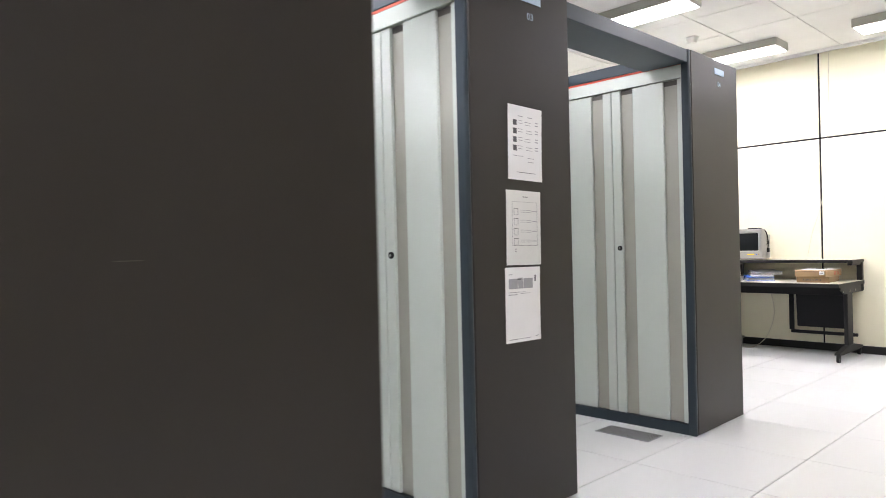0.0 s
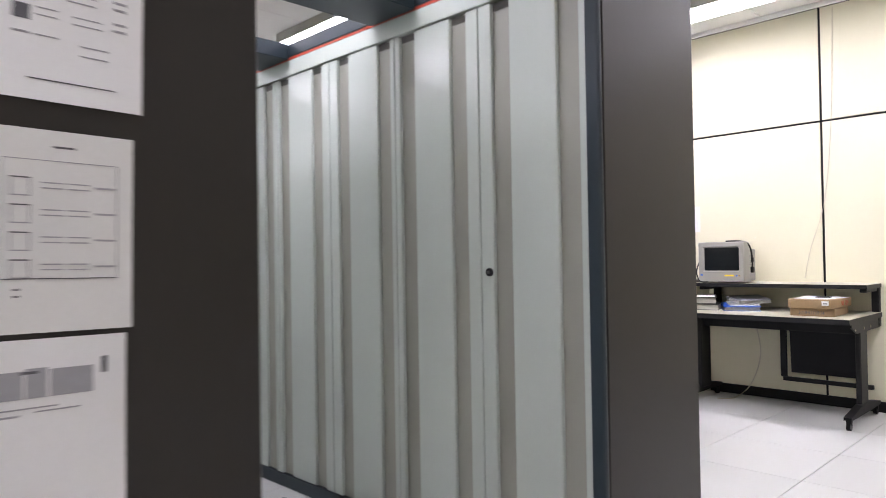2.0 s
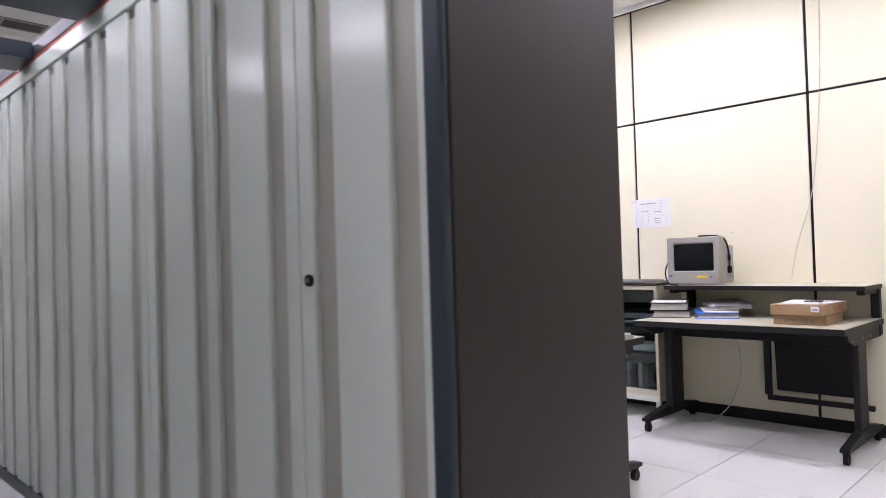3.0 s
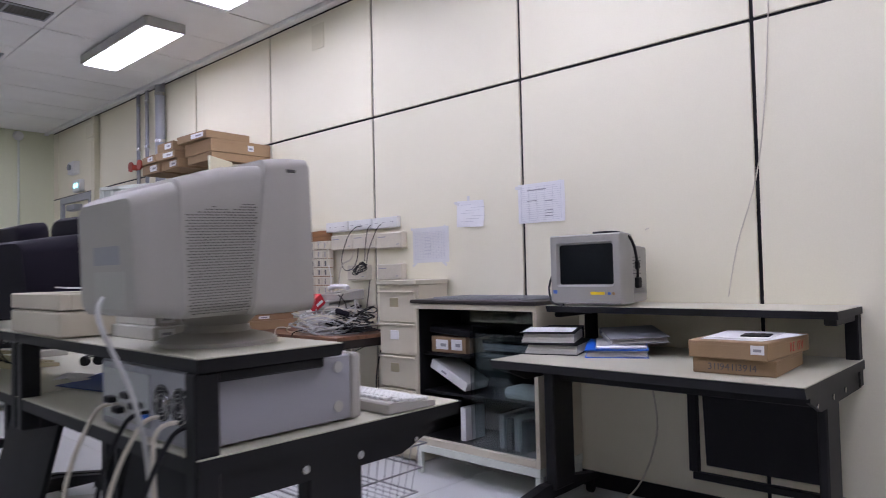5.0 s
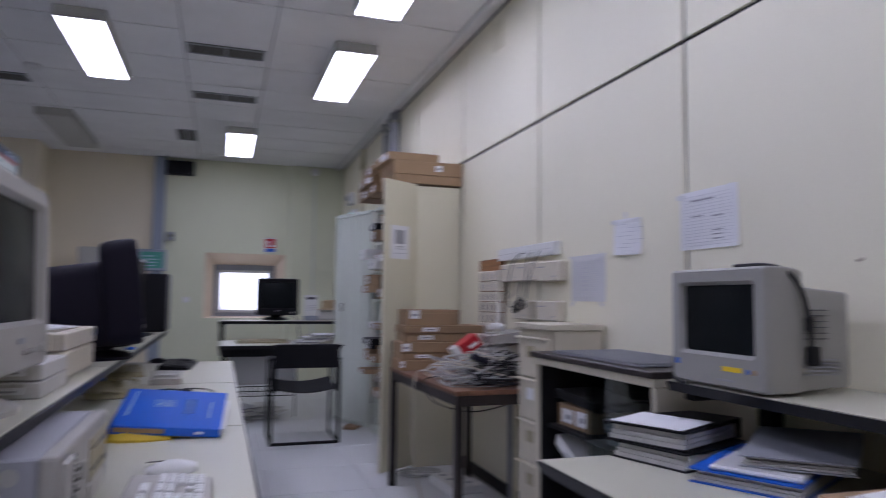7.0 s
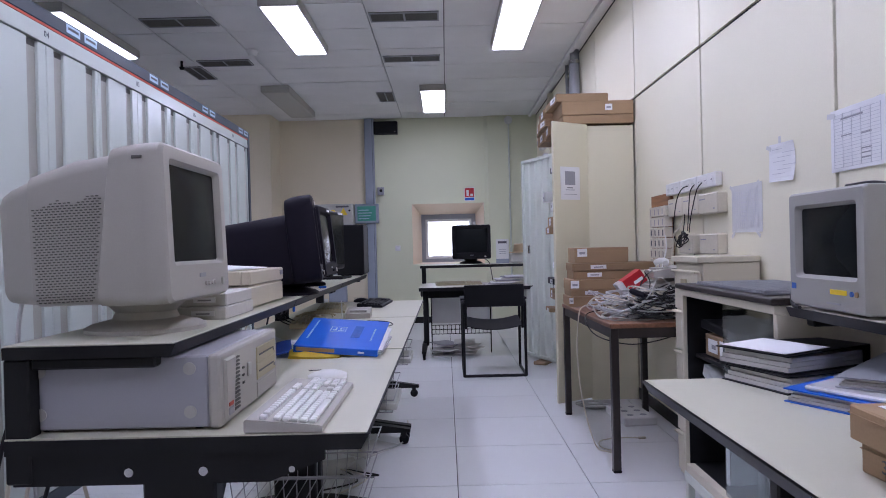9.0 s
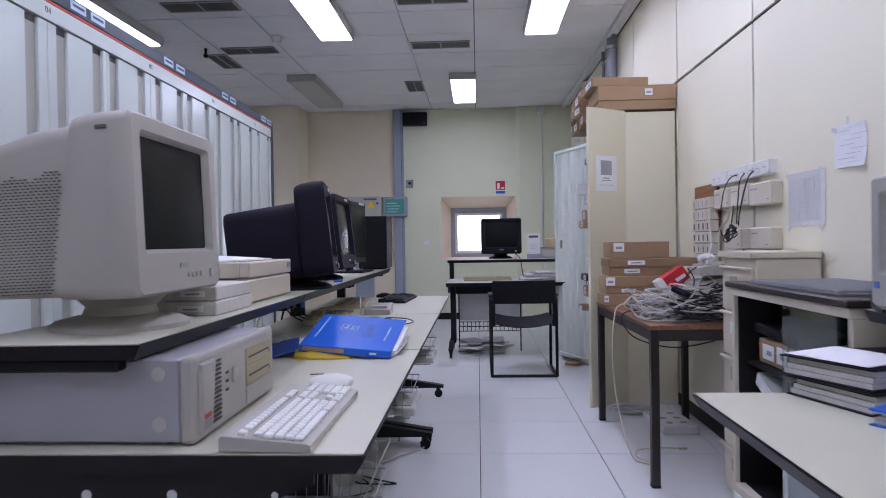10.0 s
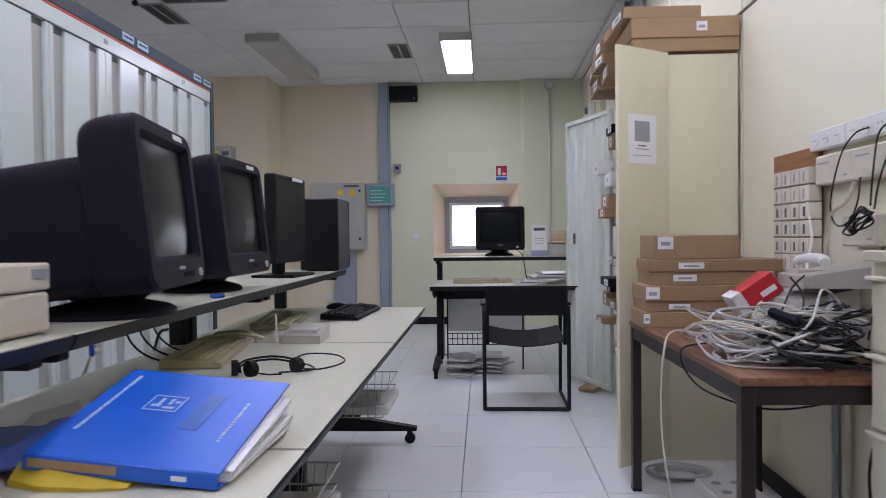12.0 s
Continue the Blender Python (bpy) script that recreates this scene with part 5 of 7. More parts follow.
for pts, mt, rr in ((((7.50, 4.87, 1.375), (7.485, 4.92, 1.365), (7.48, 4.99, 1.31), (7.485, 5.06, 1.19), (7.485, 5.06, 1.12), (7.485, 5.02, 1.085), (7.485, 4.95, 1.10), (7.485, 4.905, 1.16), (7.49, 4.90, 1.23)), M_WIREBLACK, 0.0028),
                    (((7.50, 4.78, 1.375), (7.485, 4.80, 1.34), (7.48, 4.815, 1.24), (7.475, 4.82, 1.14)), M_WIREBLACK, 0.0028), (((7.50, 4.68, 1.375), (7.485, 4.71, 1.34), (7.48, 4.78, 1.22), (7.475, 4.80, 1.13)), M_WIREBLACK, 0.0028),
                    (((7.49, 5.225, 1.24), (7.485, 5.22, 1.16), (7.48, 5.18, 1.05), (7.44, 5.13, 0.96), (7.42, 5.08, 0.90)), M_WHITEPLASTIC, 0.0042), (((7.50, 4.95, 1.22), (7.485, 4.97, 1.16), (7.485, 5.05, 1.13), (7.49, 5.10, 1.05), (7.49, 5.11, 0.94)), M_WIRECREAM, 0.006), (((7.50, 4.80, 1.02), (7.48, 4.80, 0.9), (7.47, 4.82, 0.75)), M_WIREBLACK, 0.0028)):
    single("power_cable", tube(B(), pts, rr, 6, 6), mt, label="thin cable drooping from a wall socket", category="cable", group="wall cables", smooth=True)
random.seed(11)
pts = []
for k in range(40):
    a = k * 0.9
    pts.append((7.455 + random.uniform(-0.012, 0.012), 4.845 + 0.062 * math.cos(a) + random.uniform(-0.01, 0.01), 1.095 + 0.022 * math.sin(a) - 0.35 * 0.062 * math.cos(a) + random.uniform(-0.012, 0.012)))
single("tied_cable", tube(B(), pts, 0.0030, 6, 4), M_WIREBLACK, label="tied loop of black cable hanging on the wall", category="cable", smooth=True)
single("wooden_board", box(B(), XE - 0.022, 5.24, 0.93, XE - 0.002, 5.60, 1.37, 0.003), M_BOARDWOOD, label="brown plywood board leaning on the wall", category="board")
# pigeonhole grid of small white boxes
tower = thing("terminal_blocks", pose(XE - 0.024, 5.49, 0.80, 0, 0, -90), "stack of small cream telephone terminal blocks", "terminal block")
for r in range(8):
    for c in range(4):
        bl = part("block", box(B(), 0.072 * c + 0.002, -0.045, 0.062 * r + 0.002, 0.072 * c + 0.070, 0, 0.062 * r + 0.060, 0.003), M_WIRECREAM, tower)
        part("slot", box(B(), 0.072 * c + 0.028, -0.047, 0.062 * r + 0.012, 0.072 * c + 0.036 + 0.006 * (r in (4, 5)), -0.0445, 0.062 * r + 0.046), M_INK if r in (3, 4, 5) else M_INKGREY, bl)
part("stand", box(B(), 0, -0.045, 0, 0.288, 0, 0.0015), M_WIRECREAM, tower)
single("wall_conduit", tube(B(), [(XE - 0.02, 5.05, 0.0), (XE - 0.02, 5.05, 0.8)], 0.014, 8), M_PALESTEEL, label="cream conduit running up the wall", category="conduit")
single("wall_conduit", tube(B(), [(XE - 0.02, 5.12, 0.0), (XE - 0.02, 5.12, 0.8)], 0.014, 8), M_GREYMETAL, label="grey conduit running up the wall", category="conduit")
bm = box(B(), XE - 0.006, 5.30, 2.68, XE - 0.001, 5.44, 2.86)
single("wall_patch", bm, M_PALESTEEL, label="faded patch of old tape high on the wall", category="patch")

# ---- cable heap, telephones and red carton on the table ----
random.seed(5)
for k in range(76):
    pale = k % 5 not in (1, 3)
    cx, cyy = (random.uniform(7.08, 7.30) if pale else random.uniform(7.16, 7.36)), (4.84 if pale else 4.70) + random.uniform(-0.14, 0.12)
    r0 = random.uniform(0.07, 0.18) if pale else random.uniform(0.05, 0.12)
    z0 = TH + 0.008 + (0.07 + 0.30 * (cx - 7.08)) * random.random() ** 1.2
    lay = max(0.45, 1 - (z0 - TH) / 0.30)
    ph, sx, sy = random.uniform(0, 6.28), random.uniform(0.7, 1.5), random.uniform(0.6, 1.35)
    tx, ty = random.uniform(-0.7, 0.7), random.uniform(-0.7, 0.7)
    pts = []
    for j in range(random.randint(12, 24)):
        a = ph + j * 0.62
        rr = r0 * lay * (1 + 0.10 * math.sin(2.1 * a + k)) + random.uniform(-0.005, 0.005)
        dx, dy = rr * sx * math.cos(a), rr * sy * math.sin(a)
        pts.append((min(7.50, max(6.975, cx + dx)), min(5.20, max(4.50, cyy + dy)), max(TH + 0.006, z0 + tx * dx * 0.6 + ty * dy * 0.5 + random.uniform(-0.005, 0.006))))
    mt = (M_WIRE, M_WIREBLACK, M_WIRE, M_WIREBLACK, M_WIRECREAM)[k % 5]
    single("cable", tube(B(), pts, random.choice((0.0022, 0.0027, 0.0034)), 6, 4), mt, label=("black" if mt is M_WIREBLACK else "grey" if mt is M_WIRE else "cream") + " cable tangled in a heap on the table", category="cable", group="cable heap", smooth=True)
for pts, mt in ((((7.02, 4.70, TH + 0.03), (7.10, 4.60, TH + 0.05), (7.30, 4.54, TH + 0.05), (7.40, 4.62, TH + 0.10), (7.30, 4.72, TH + 0.13), (7.10, 4.74, TH + 0.08)), M_WIRE), (((7.12, 4.66, TH + 0.02), (7.20, 4.60, TH + 0.12), (7.27, 4.68, TH + 0.20), (7.34, 4.74, TH + 0.17), (7.36, 4.66, TH + 0.08)), M_WIRE),
                (((7.15, 4.72, TH + 0.05), (7.22, 4.76, TH + 0.19), (7.28, 4.80, TH + 0.235)), M_WIREBLACK), (((7.20, 4.70, TH + 0.05), (7.25, 4.74, TH + 0.17), (7.24, 4.80, TH + 0.23)), M_WIREBLACK)):
    single("cable", tube(B(), pts, 0.0036 if mt is M_WIRE else 0.0028, 8, 6), mt, label=("black" if mt is M_WIREBLACK else "grey") + " cable arching out of the heap", category="cable", group="cable heap", smooth=True)
for k in range(4):
    a = random.uniform(0, 360)
    single("power_adapter", box(B(), -0.025, -0.016, 0, 0.025, 0.016, 0.028, 0.006), M_BLACKPLASTIC if k % 3 else M_WIRE, pose(7.24 + random.uniform(-0.1, 0.12), 4.72 + random.uniform(-0.12, 0.1), TH + 0.03 + random.uniform(0, 0.06), random.uniform(-30, 30), random.uniform(-30, 30), a), "small power adapter buried in cables", "adapter", "cable heap")
single("black_pouch", box(B(), -0.08, -0.045, 0, 0.08, 0.045, 0.03, 0.014, 2), M_DARKCASE, pose(7.20, 4.72, TH + 0.10, 20, 14, 50), "dark soft pouch lying in the cables", "pouch")
rc = thing("red_carton", pose(7.20, 5.04, TH + 0.085, 0, -34, 0), "small red and white carton tilted on the cables", "box")
part("body", box(B(), 0, 0, 0, 0.155, 0.09, 0.075, 0.002), M_REDCARD, rc)
part("white_end", box(B(), -0.001, -0.001, -0.001, 0.035, 0.091, 0.076), M_WHITEPLASTIC, rc)
part("logo_bar", box(B(), 0.085, -0.0015, 0.02, 0.14, 0.0, 0.038), M_PAPER, rc)
for k, (x, y, z, w, d, h, rot) in enumerate(((7.31, 4.90, TH + 0.001, 0.21, 0.26, 0.100, 4), (7.32, 4.90, TH + 0.103, 0.19, 0.24, 0.085, 9), (7.315, 4.88, TH + 0.190, 0.19, 0.22, 0.065, -4))):
    ph = thing("telephone", pose(x, y, z, 0, 0, rot), "off-white desk telephone stacked on others", "telephone", "telephones")
    bm = B()
    loft(bm, [[(0, yy, 0), (w, yy, 0), (w, yy, h), (0, yy, h * 0.55)] for yy in (0, d)])
    part("body", bm, M_BEIGE, ph)
    part("keypad", box(B(), 0.02, d * 0.45, h * 0.55, w * 0.5, d * 0.9, h * 0.72 + 0.004), M_GREYCASE, ph)
    if k == 2:
        hs = B()
        tube(hs, [(0.06, 0.0, h + 0.012), (0.07, 0.04, h + 0.022), (0.07, 0.16, h + 0.022), (0.06, 0.21, h + 0.010)], 0.016, 10, 4)
        part("handset", hs, M_WHITEPLASTIC, ph, smooth=True)
# cables that fall from the table, and the power strip below it
single("loose_cable", tube(B(), [(7.06, 5.05, TH + 0.03), (6.985, 5.08, TH + 0.035), (6.945, 5.05, TH - 0.02), (6.93, 5.03, 0.45), (6.95, 4.98, 0.2), (6.99, 4.90, 0.02), (7.03, 4.82, 0.006), (7.10, 4.80, 0.006)], 0.0036, 6, 6), M_WIRECREAM, label="cream cable falling from the table to the floor", category="cable", smooth=True)
single("loose_cable", tube(B(), [(7.03, 4.86, TH + 0.03), (6.955, 4.88, TH + 0.01), (6.952, 4.84, TH - 0.05), (7.00, 4.76, TH - 0.10), (7.14, 4.68, TH - 0.125), (7.32, 4.66, TH - 0.09), (7.40, 4.66, TH - 0.04)], 0.0028, 6, 6), M_WIREBLACK, label="black cable sagging below the table edge", category="cable", smooth=True)
single("loose_cable", tube(B(), [(7.35, 4.54, 0.60), (7.33, 4.56, 0.45), (7.38, 4.62, 0.25), (7.45, 4.7, 0.06), (7.47, 4.8, 0.01)], 0.004, 6, 6), M_WIREBLACK, label="black cable trailing down to the skirting", category="cable", smooth=True)
for k in range(5):
    r = 0.07 + 0.012 * k
    pts = [(7.20 + r * 1.2 * math.cos(a), 5.80 + r * 0.8 * math.sin(a), 0.006 + 0.004 * k) for a in [2 * math.pi * j / 18 + k for j in range(17)]]
    single("coiled_cable", tube(B(), pts, 0.005, 6, 2), M_WIRE, label="grey cable coiled on the floor", category="cable", group="floor coil", smooth=True)
single("floor_cable", tube(B(), [(7.10, 4.80, 0.006), (7.02, 4.90, 0.006), (7.05, 5.02, 0.006), (7.18, 5.06, 0.006), (7.26, 5.05, 0.006)], 0.0032, 6, 6), M_WIRECREAM, label="cream cable end trailing under the table", category="cable", smooth=True)
single("cable_plug", box(B(), -0.022, -0.008, 0, 0.022, 0.008, 0.012, 0.003), M_WIRECREAM, pose(7.28, 5.05, 0.0005, 0, 0, 6), "cream plug at the end of a floor cable", "plug")
ps = thing("power_strip", pose(7.25, 5.30, 0, 0, 0, 5), "white double-row power strip on the floor", "power strip")
part("body", box(B(), 0, 0, 0.0, 0.20, 0.34, 0.05, 0.006), M_WHITEPLASTIC, ps)
for i in range(2):
    for j in range(3):
        part("outlet", cyl(B(), (0.06 + 0.08 * i, 0.07 + 0.1 * j, 0.0495), (0.06 + 0.08 * i, 0.07 + 0.1 * j, 0.0515), 0.02, 16), M_GREYMETAL, ps)

# ---- tall cabinet full of small boxes ----
WXF, WY0, WY1, WZ = 7.215, 6.005, 7.28, 1.900
wd = thing("tall_cabinet", pose(0, 0, 0), "tall pale yellow steel cabinet, open and crammed with boxes", "cabinet")
part("near_side", box(B(), WXF, WY0, 0.0, XE - 0.012, WY0 + 0.02, WZ, 0.002), M_PALESTEEL, wd)
part("far_side", box(B(), WXF, WY1 - 0.02, 0.0, XE - 0.012, WY1, WZ, 0.002), M_WHITESTEEL, wd)
part("back", box(B(), XE - 0.03, WY0 + 0.0205, 0.0, XE - 0.013, WY1 - 0.0205, WZ), M_WHITESTEEL, wd)
part("top", box(B(), WXF, WY0 + 0.0205, WZ - 0.03, XE - 0.031, WY1 - 0.0205, WZ, 0.002), M_WHITESTEEL, wd)
part("base", box(B(), WXF, WY0 + 0.0205, 0, XE - 0.031, WY1 - 0.0205, 0.07, 0.002), M_WHITESTEEL, wd)
DOOR_M = pose(WXF, WY0, 0, 0, 0, 180 + 32.5)
near_door = thing("door")
near_door.parent = wd
near_door.matrix_local = DOOR_M
part("sheet", box(B(), 0.002, -0.010, 0.02, 0.318, 0.010, WZ + 0.008, 0.003), M_PALESTEEL, near_door, "pale yellow steel door swung open")
SHELVES = [0.071, 0.34, 0.62, 0.88, 1.12, 1.36, 1.60]
for z in SHELVES[1:]:
    part("shelf", box(B(), WXF + 0.005, WY0 + 0.0205, z - 0.02, XE - 0.031, WY1 - 0.0205, z - 0.001, 0.002), M_WHITESTEEL, wd)
# far door, ribbed inside, swung outwards
p0, p1 = Vector((7.20, 7.285)), Vector((6.985, 7.86))
ang = math.degrees(math.atan2(p1.y - p0.y, p1.x - p0.x))
dl = (p1 - p0).length
fdm = pose(p0.x, p0.y, 0.03, 0, 0, ang)
far_door = thing("door")
far_door.parent = wd
far_door.matrix_local = fdm
part("sheet", box(B(), 0, -0.004, 0, dl, 0.0, 1.86), M_WHITESTEEL, far_door)
rb = B()
for a, b, c, e in ((0, 0, dl, 0.03), (0, 1.83, dl, 1.86), (0, 0.03, 0.03, 1.83), (dl - 0.03, 0.03, dl, 1.83)):
    box(rb, a, 0.0, b, c, 0.022, e, 0.002)
part("door_frame", rb, M_WHITESTEEL, far_door)
for k in range(4):
    u = dl * (k + 1) / 5
    bm = B()
    loft(bm, [[(u - 0.022, 0.0002, z), (u - 0.012, 0.016, z), (u + 0.012, 0.016, z), (u + 0.022, 0.0002, z)] for z in (0.031, 1.829)])
    part("rib", bm, M_WHITESTEEL, far_door)
part("handle", box(B(), dl - 0.16, 0.022, 0.97, dl - 0.13, 0.036, 1.05, 0.004), M_CHROME, far_door, "metal door latch")
single("door_wedge", box(B(), -0.12, -0.06, 0, 0.12, 0.06, 0.028, 0.006), M_CARD, pose(7.10, 7.50, 0, 0, 0, 60), "flattened cardboard under an open cabinet door", "cardboard")
random.seed(21)
for zi, z in enumerate(SHELVES):
    top = (SHELVES[zi + 1] - 0.022) if zi + 1 < len(SHELVES) else WZ - 0.031
    y = WY0 + 0.03
    while y < WY1 - 0.16:
        wdt = random.uniform(0.15, 0.30)
        wdt = min(wdt, WY1 - 0.03 - y)
        zz = z
        while zz < top - 0.05 and random.random() < 0.93:
            h = random.choice((0.035, 0.05, 0.06, 0.085))
            if zz + h > top - 0.004:
                break
            xo = random.uniform(-0.16, 0.03) if zi > 0 else random.uniform(0.0, 0.05)
            yy = y + random.uniform(0, 0.02)
            mat = M_CARD if random.random() < 0.72 else M_WHITEPLASTIC if random.random() < 0.6 else M_BLACKPLASTIC
            carton(pose(WXF + 0.02 + xo, yy, zz), 0.28, wdt - 0.025, h, "small labelled carton crammed on a cabinet shelf", ((1, random.uniform(0.05, 0.4), 0.15, random.uniform(0.3, 0.5), 0.7),), mat, False, "cartons in the tall cabinet")
            zz += h + 0.001
        y += wdt
# cartons on top of it
for x, y, z, sx, sy, sz, rot, labs in ((7.05, 5.99, WZ + 0.013, 0.49, 0.36, 0.06, 0, ()), (7.045, 5.985, WZ + 0.074, 0.495, 0.40, 0.095, 0, ((0, 0.6, 0.3, 0.1, 0.45),)), (7.01, 5.99, WZ + 0.170, 0.36, 0.42, 0.055, 2, ((1, 0.1, 0.2, 0.4, 0.6),)),
                                     (7.02, 6.45, WZ + 0.013, 0.40, 0.30, 0.07, -3, ((1, 0.1, 0.2, 0.4, 0.6),)), (7.00, 6.46, WZ + 0.084, 0.38, 0.28, 0.06, 4, ((1, 0.1, 0.2, 0.5, 0.6),)), (6.99, 6.47, WZ + 0.145, 0.36, 0.26, 0.07, 0, ((1, 0.1, 0.2, 0.4, 0.6),)),
                                     (7.03, 6.80, WZ + 0.013, 0.36, 0.3, 0.08, 0, ((1, 0.1, 0.2, 0.4, 0.6),)), (7.0, 6.82, WZ + 0.094, 0.36, 0.26, 0.06, -4, ((1, 0.1, 0.2, 0.4, 0.6),))):
    carton(pose(x, y, z, 0, 0, rot), sx, sy, sz, "flat brown carton stacked on top of the tall cabinet", labs, group="cartons on the tall cabinet")
# notice on the cabinet's open door: a plain sheet with a grey block
sheet(DOOR_M @ pose(0.262, 0.0105, 1.385, 0, 0, 180), 0.175, 0.222, M_PAPER, [(0.060, 0.078, 0.05, 0.005, 1), (0.045, 0.064, 0.08, 0.004, 0), (0.03, 0.035, 0.115, 0.003, 0), (0.040, 0.100, 0.092, 0.092, 0)], "white printed notice taped to a pale cabinet", "notice")

# ---- pipes and door beyond the tall cabinet ----
for y, r, z0, mt in ((7.78, 0.045, 1.5, M_GREYMETAL), (8.13, 0.018, 2.1, M_GREYMETAL), (8.33, 0.018, 2.1, M_GREYMETAL)):
    pp = thing("wall_pipe", None, "grey pipe running up the cream wall", "pipe", "wall pipes")
    part("pipe", cyl(B(), (XE - r - 0.012, y, z0), (XE - r - 0.012, y, ZC), r, 16), mt, pp, smooth=False)
    for z in (2.35, 2.8):
        part("clamp", cyl(B(), (XE - r - 0.012, y, z), (XE - r - 0.012, y, z + 0.03), r + 0.006, 16), M_CHROME, pp)
    if r < 0.03:
        part("valve", cyl(B(), (XE - 0.10, y, 2.18), (XE - 0.03, y, 2.18), 0.03, 12), M_REDVALVE, pp, "red valve")
        part("valve_wheel", cyl(B(), (XE - 0.115, y, 2.18), (XE - 0.10, y, 2.18), 0.05, 16), M_REDVALVE, pp)
        part("lower_pipe", cyl(B(), (XE - r - 0.012, y, 1.0), (XE - r - 0.012, y, 2.1), r, 12), mt, pp)
cd = thing("cable_channel", None, "white vertical cable channel on the wall", "conduit")
part("channel", box(B(), XE - 0.06, 9.42, 0.0, XE - 0.001, 9.52, ZC - 0.03, 0.004), M_PALESTEEL, cd)
part("junction_box", box(B(), XE - 0.09, 9.36, 2.66, XE - 0.0605, 9.58, 2.80, 0.004), M_PALESTEEL, cd)
dr = thing("door_1", None, "cream flush door with a dark frame and closer", "door", kind="structure")
part("door_leaf", box(B(), XE + 0.02, DOOR_Y0 + 0.03, 0.005, XE + 0.06, DOOR_Y1 - 0.03, DOOR_Z - 0.03, 0.003), M_PALESTEEL, dr)
bm = B()
box(bm, XE - 0.012, DOOR_Y0 - 0.05, 0, XE + 0.07, DOOR_Y0 + 0.028, DOOR_Z + 0.05, 0.003)
box(bm, XE - 0.012, DOOR_Y1 - 0.028, 0, XE + 0.07, DOOR_Y1 + 0.05, DOOR_Z + 0.05, 0.003)
box(bm, XE - 0.012, DOOR_Y0 + 0.0285, DOOR_Z - 0.028, XE + 0.07, DOOR_Y1 - 0.0285, DOOR_Z + 0.05, 0.003)
part("door_frame", bm, M_GREYMETAL, dr)
part("door_closer", box(B(), XE - 0.07, 10.0, DOOR_Z - 0.14, XE + 0.0195, 10.28, DOOR_Z - 0.07, 0.006), M_GREYMETAL, dr)
part("door_handle", box(B(), XE - 0.03, 9.82, 1.0, XE + 0.0195, 9.95, 1.03, 0.006), M_CHROME, dr)
al = thing("exit_light", pose(XE, 10.0, 2.10), "small emergency light with two cyan lamps above a door", "emergency light")
part("body", box(B(), -0.06, -0.12, 0, -0.001, 0.10, 0.14, 0.008), M_WHITEPLASTIC, al)
for y in (-0.05, 0.03):
    part("lamp", cyl(B(), (-0.0605, y, 0.07), (-0.066, y, 0.07), 0.028, 16), M_EXIT, al)
ap = thing("alarm_box", pose(XE, 10.15, 2.32), "grey alarm box with a small horn", "alarm")
part("body", box(B(), -0.07, -0.12, 0, -0.001, 0.08, 0.15, 0.006), M_WHITEPLASTIC, ap)
part("horn", cyl(B(), (-0.075, -0.02, 0.08), (-0.1, -0.02, 0.08), 0.035, 14), M_GREYMETAL, ap)

# ---- on the left desks ----
# thick blue binder lying on a yellow folder; local x runs along the spine
BM_ = pose(5.662, 3.748, TOP + 0.024, 0, 4.3, -3)
bb = thing("ring_binder", BM_, "thick blue ring binder with white print on its cover", "binder")
BW, BL, BH, FAN = 0.306, 0.288, 0.024, 0.068


def wedge(bm, x0, y0, x1, y1, a, b):
    """A slab between two shares a and b of the binder's opening."""
    def z(y, s):
        return 0.003 + s * (BH - 0.006 + FAN * max(y, 0) / BL)
    return loft(bm, [[(x0, y0, z(y0, a)), (x1, y0, z(y0, a)), (x1, y1, z(y1, a)), (x0, y1, z(y1, a))], [(x0, y0, z(y0, b)), (x1, y0, z(y0, b)), (x1, y1, z(y1, b)), (x0, y1, z(y1, b))]])


def on_cover(x0, y0, x1, y1, m=None):
    up = Matrix.Translation((0, 0, BH)) @ Matrix.Rotation(math.atan2(FAN, BL), 4, "X")
    return box(m or B(), x0, y0, 0.0, x1, y1, 0.0008, m=up)


part("lower_cover", box(B(), 0, 0, 0, BW, BL, 0.003, 0.001), M_BLUE, bb)
bm = B()
loft(bm, [[(0, 0, BH - 0.003), (BW, 0, BH - 0.003), (BW, BL, BH + FAN - 0.003), (0, BL, BH + FAN - 0.003)], [(0, -0.001, BH), (BW, -0.001, BH), (BW, BL, BH + FAN), (0, BL, BH + FAN)]])
part("upper_cover", bm, M_BLUE, bb)
part("spine", box(B(), 0, -0.005, 0, BW, -0.0012, BH, 0.0015), M_BLUE, bb)
part("spine_label", box(B(), 0.01, -0.0062, 0.006, 0.15, -0.0048, BH - 0.005), M_CARD, bb, "tan spine label")
part("spine_mark", box(B(), 0.235, -0.0062, 0.008, 0.258, -0.0048, 0.015), M_PAPER, bb)
random.seed(21)
for k in range(9):
    part("page_block", wedge(B(), 0.012, 0.02, BW + random.uniform(-0.004, 0.016), BL + random.uniform(-0.03, 0.010), k / 9.6, (k + 0.9) / 9.6), M_PAPER if k % 3 else M_SLEEVE, bb)
pr = B()
for a, b, c, e in ((0.095, 0.155, 0.155, 0.157), (0.095, 0.205, 0.155, 0.207), (0.095, 0.157, 0.097, 0.205), (0.153, 0.157, 0.155, 0.205), (0.104, 0.168, 0.120, 0.176), (0.112, 0.176, 0.118, 0.198), (0.126, 0.164, 0.146, 0.171), (0.130, 0.178, 0.136, 0.198), (0.140, 0.184, 0.150, 0.190)):
    on_cover(a, b, c, e, pr)
part("cover_mark", pr, M_LABELBLUE, bb)
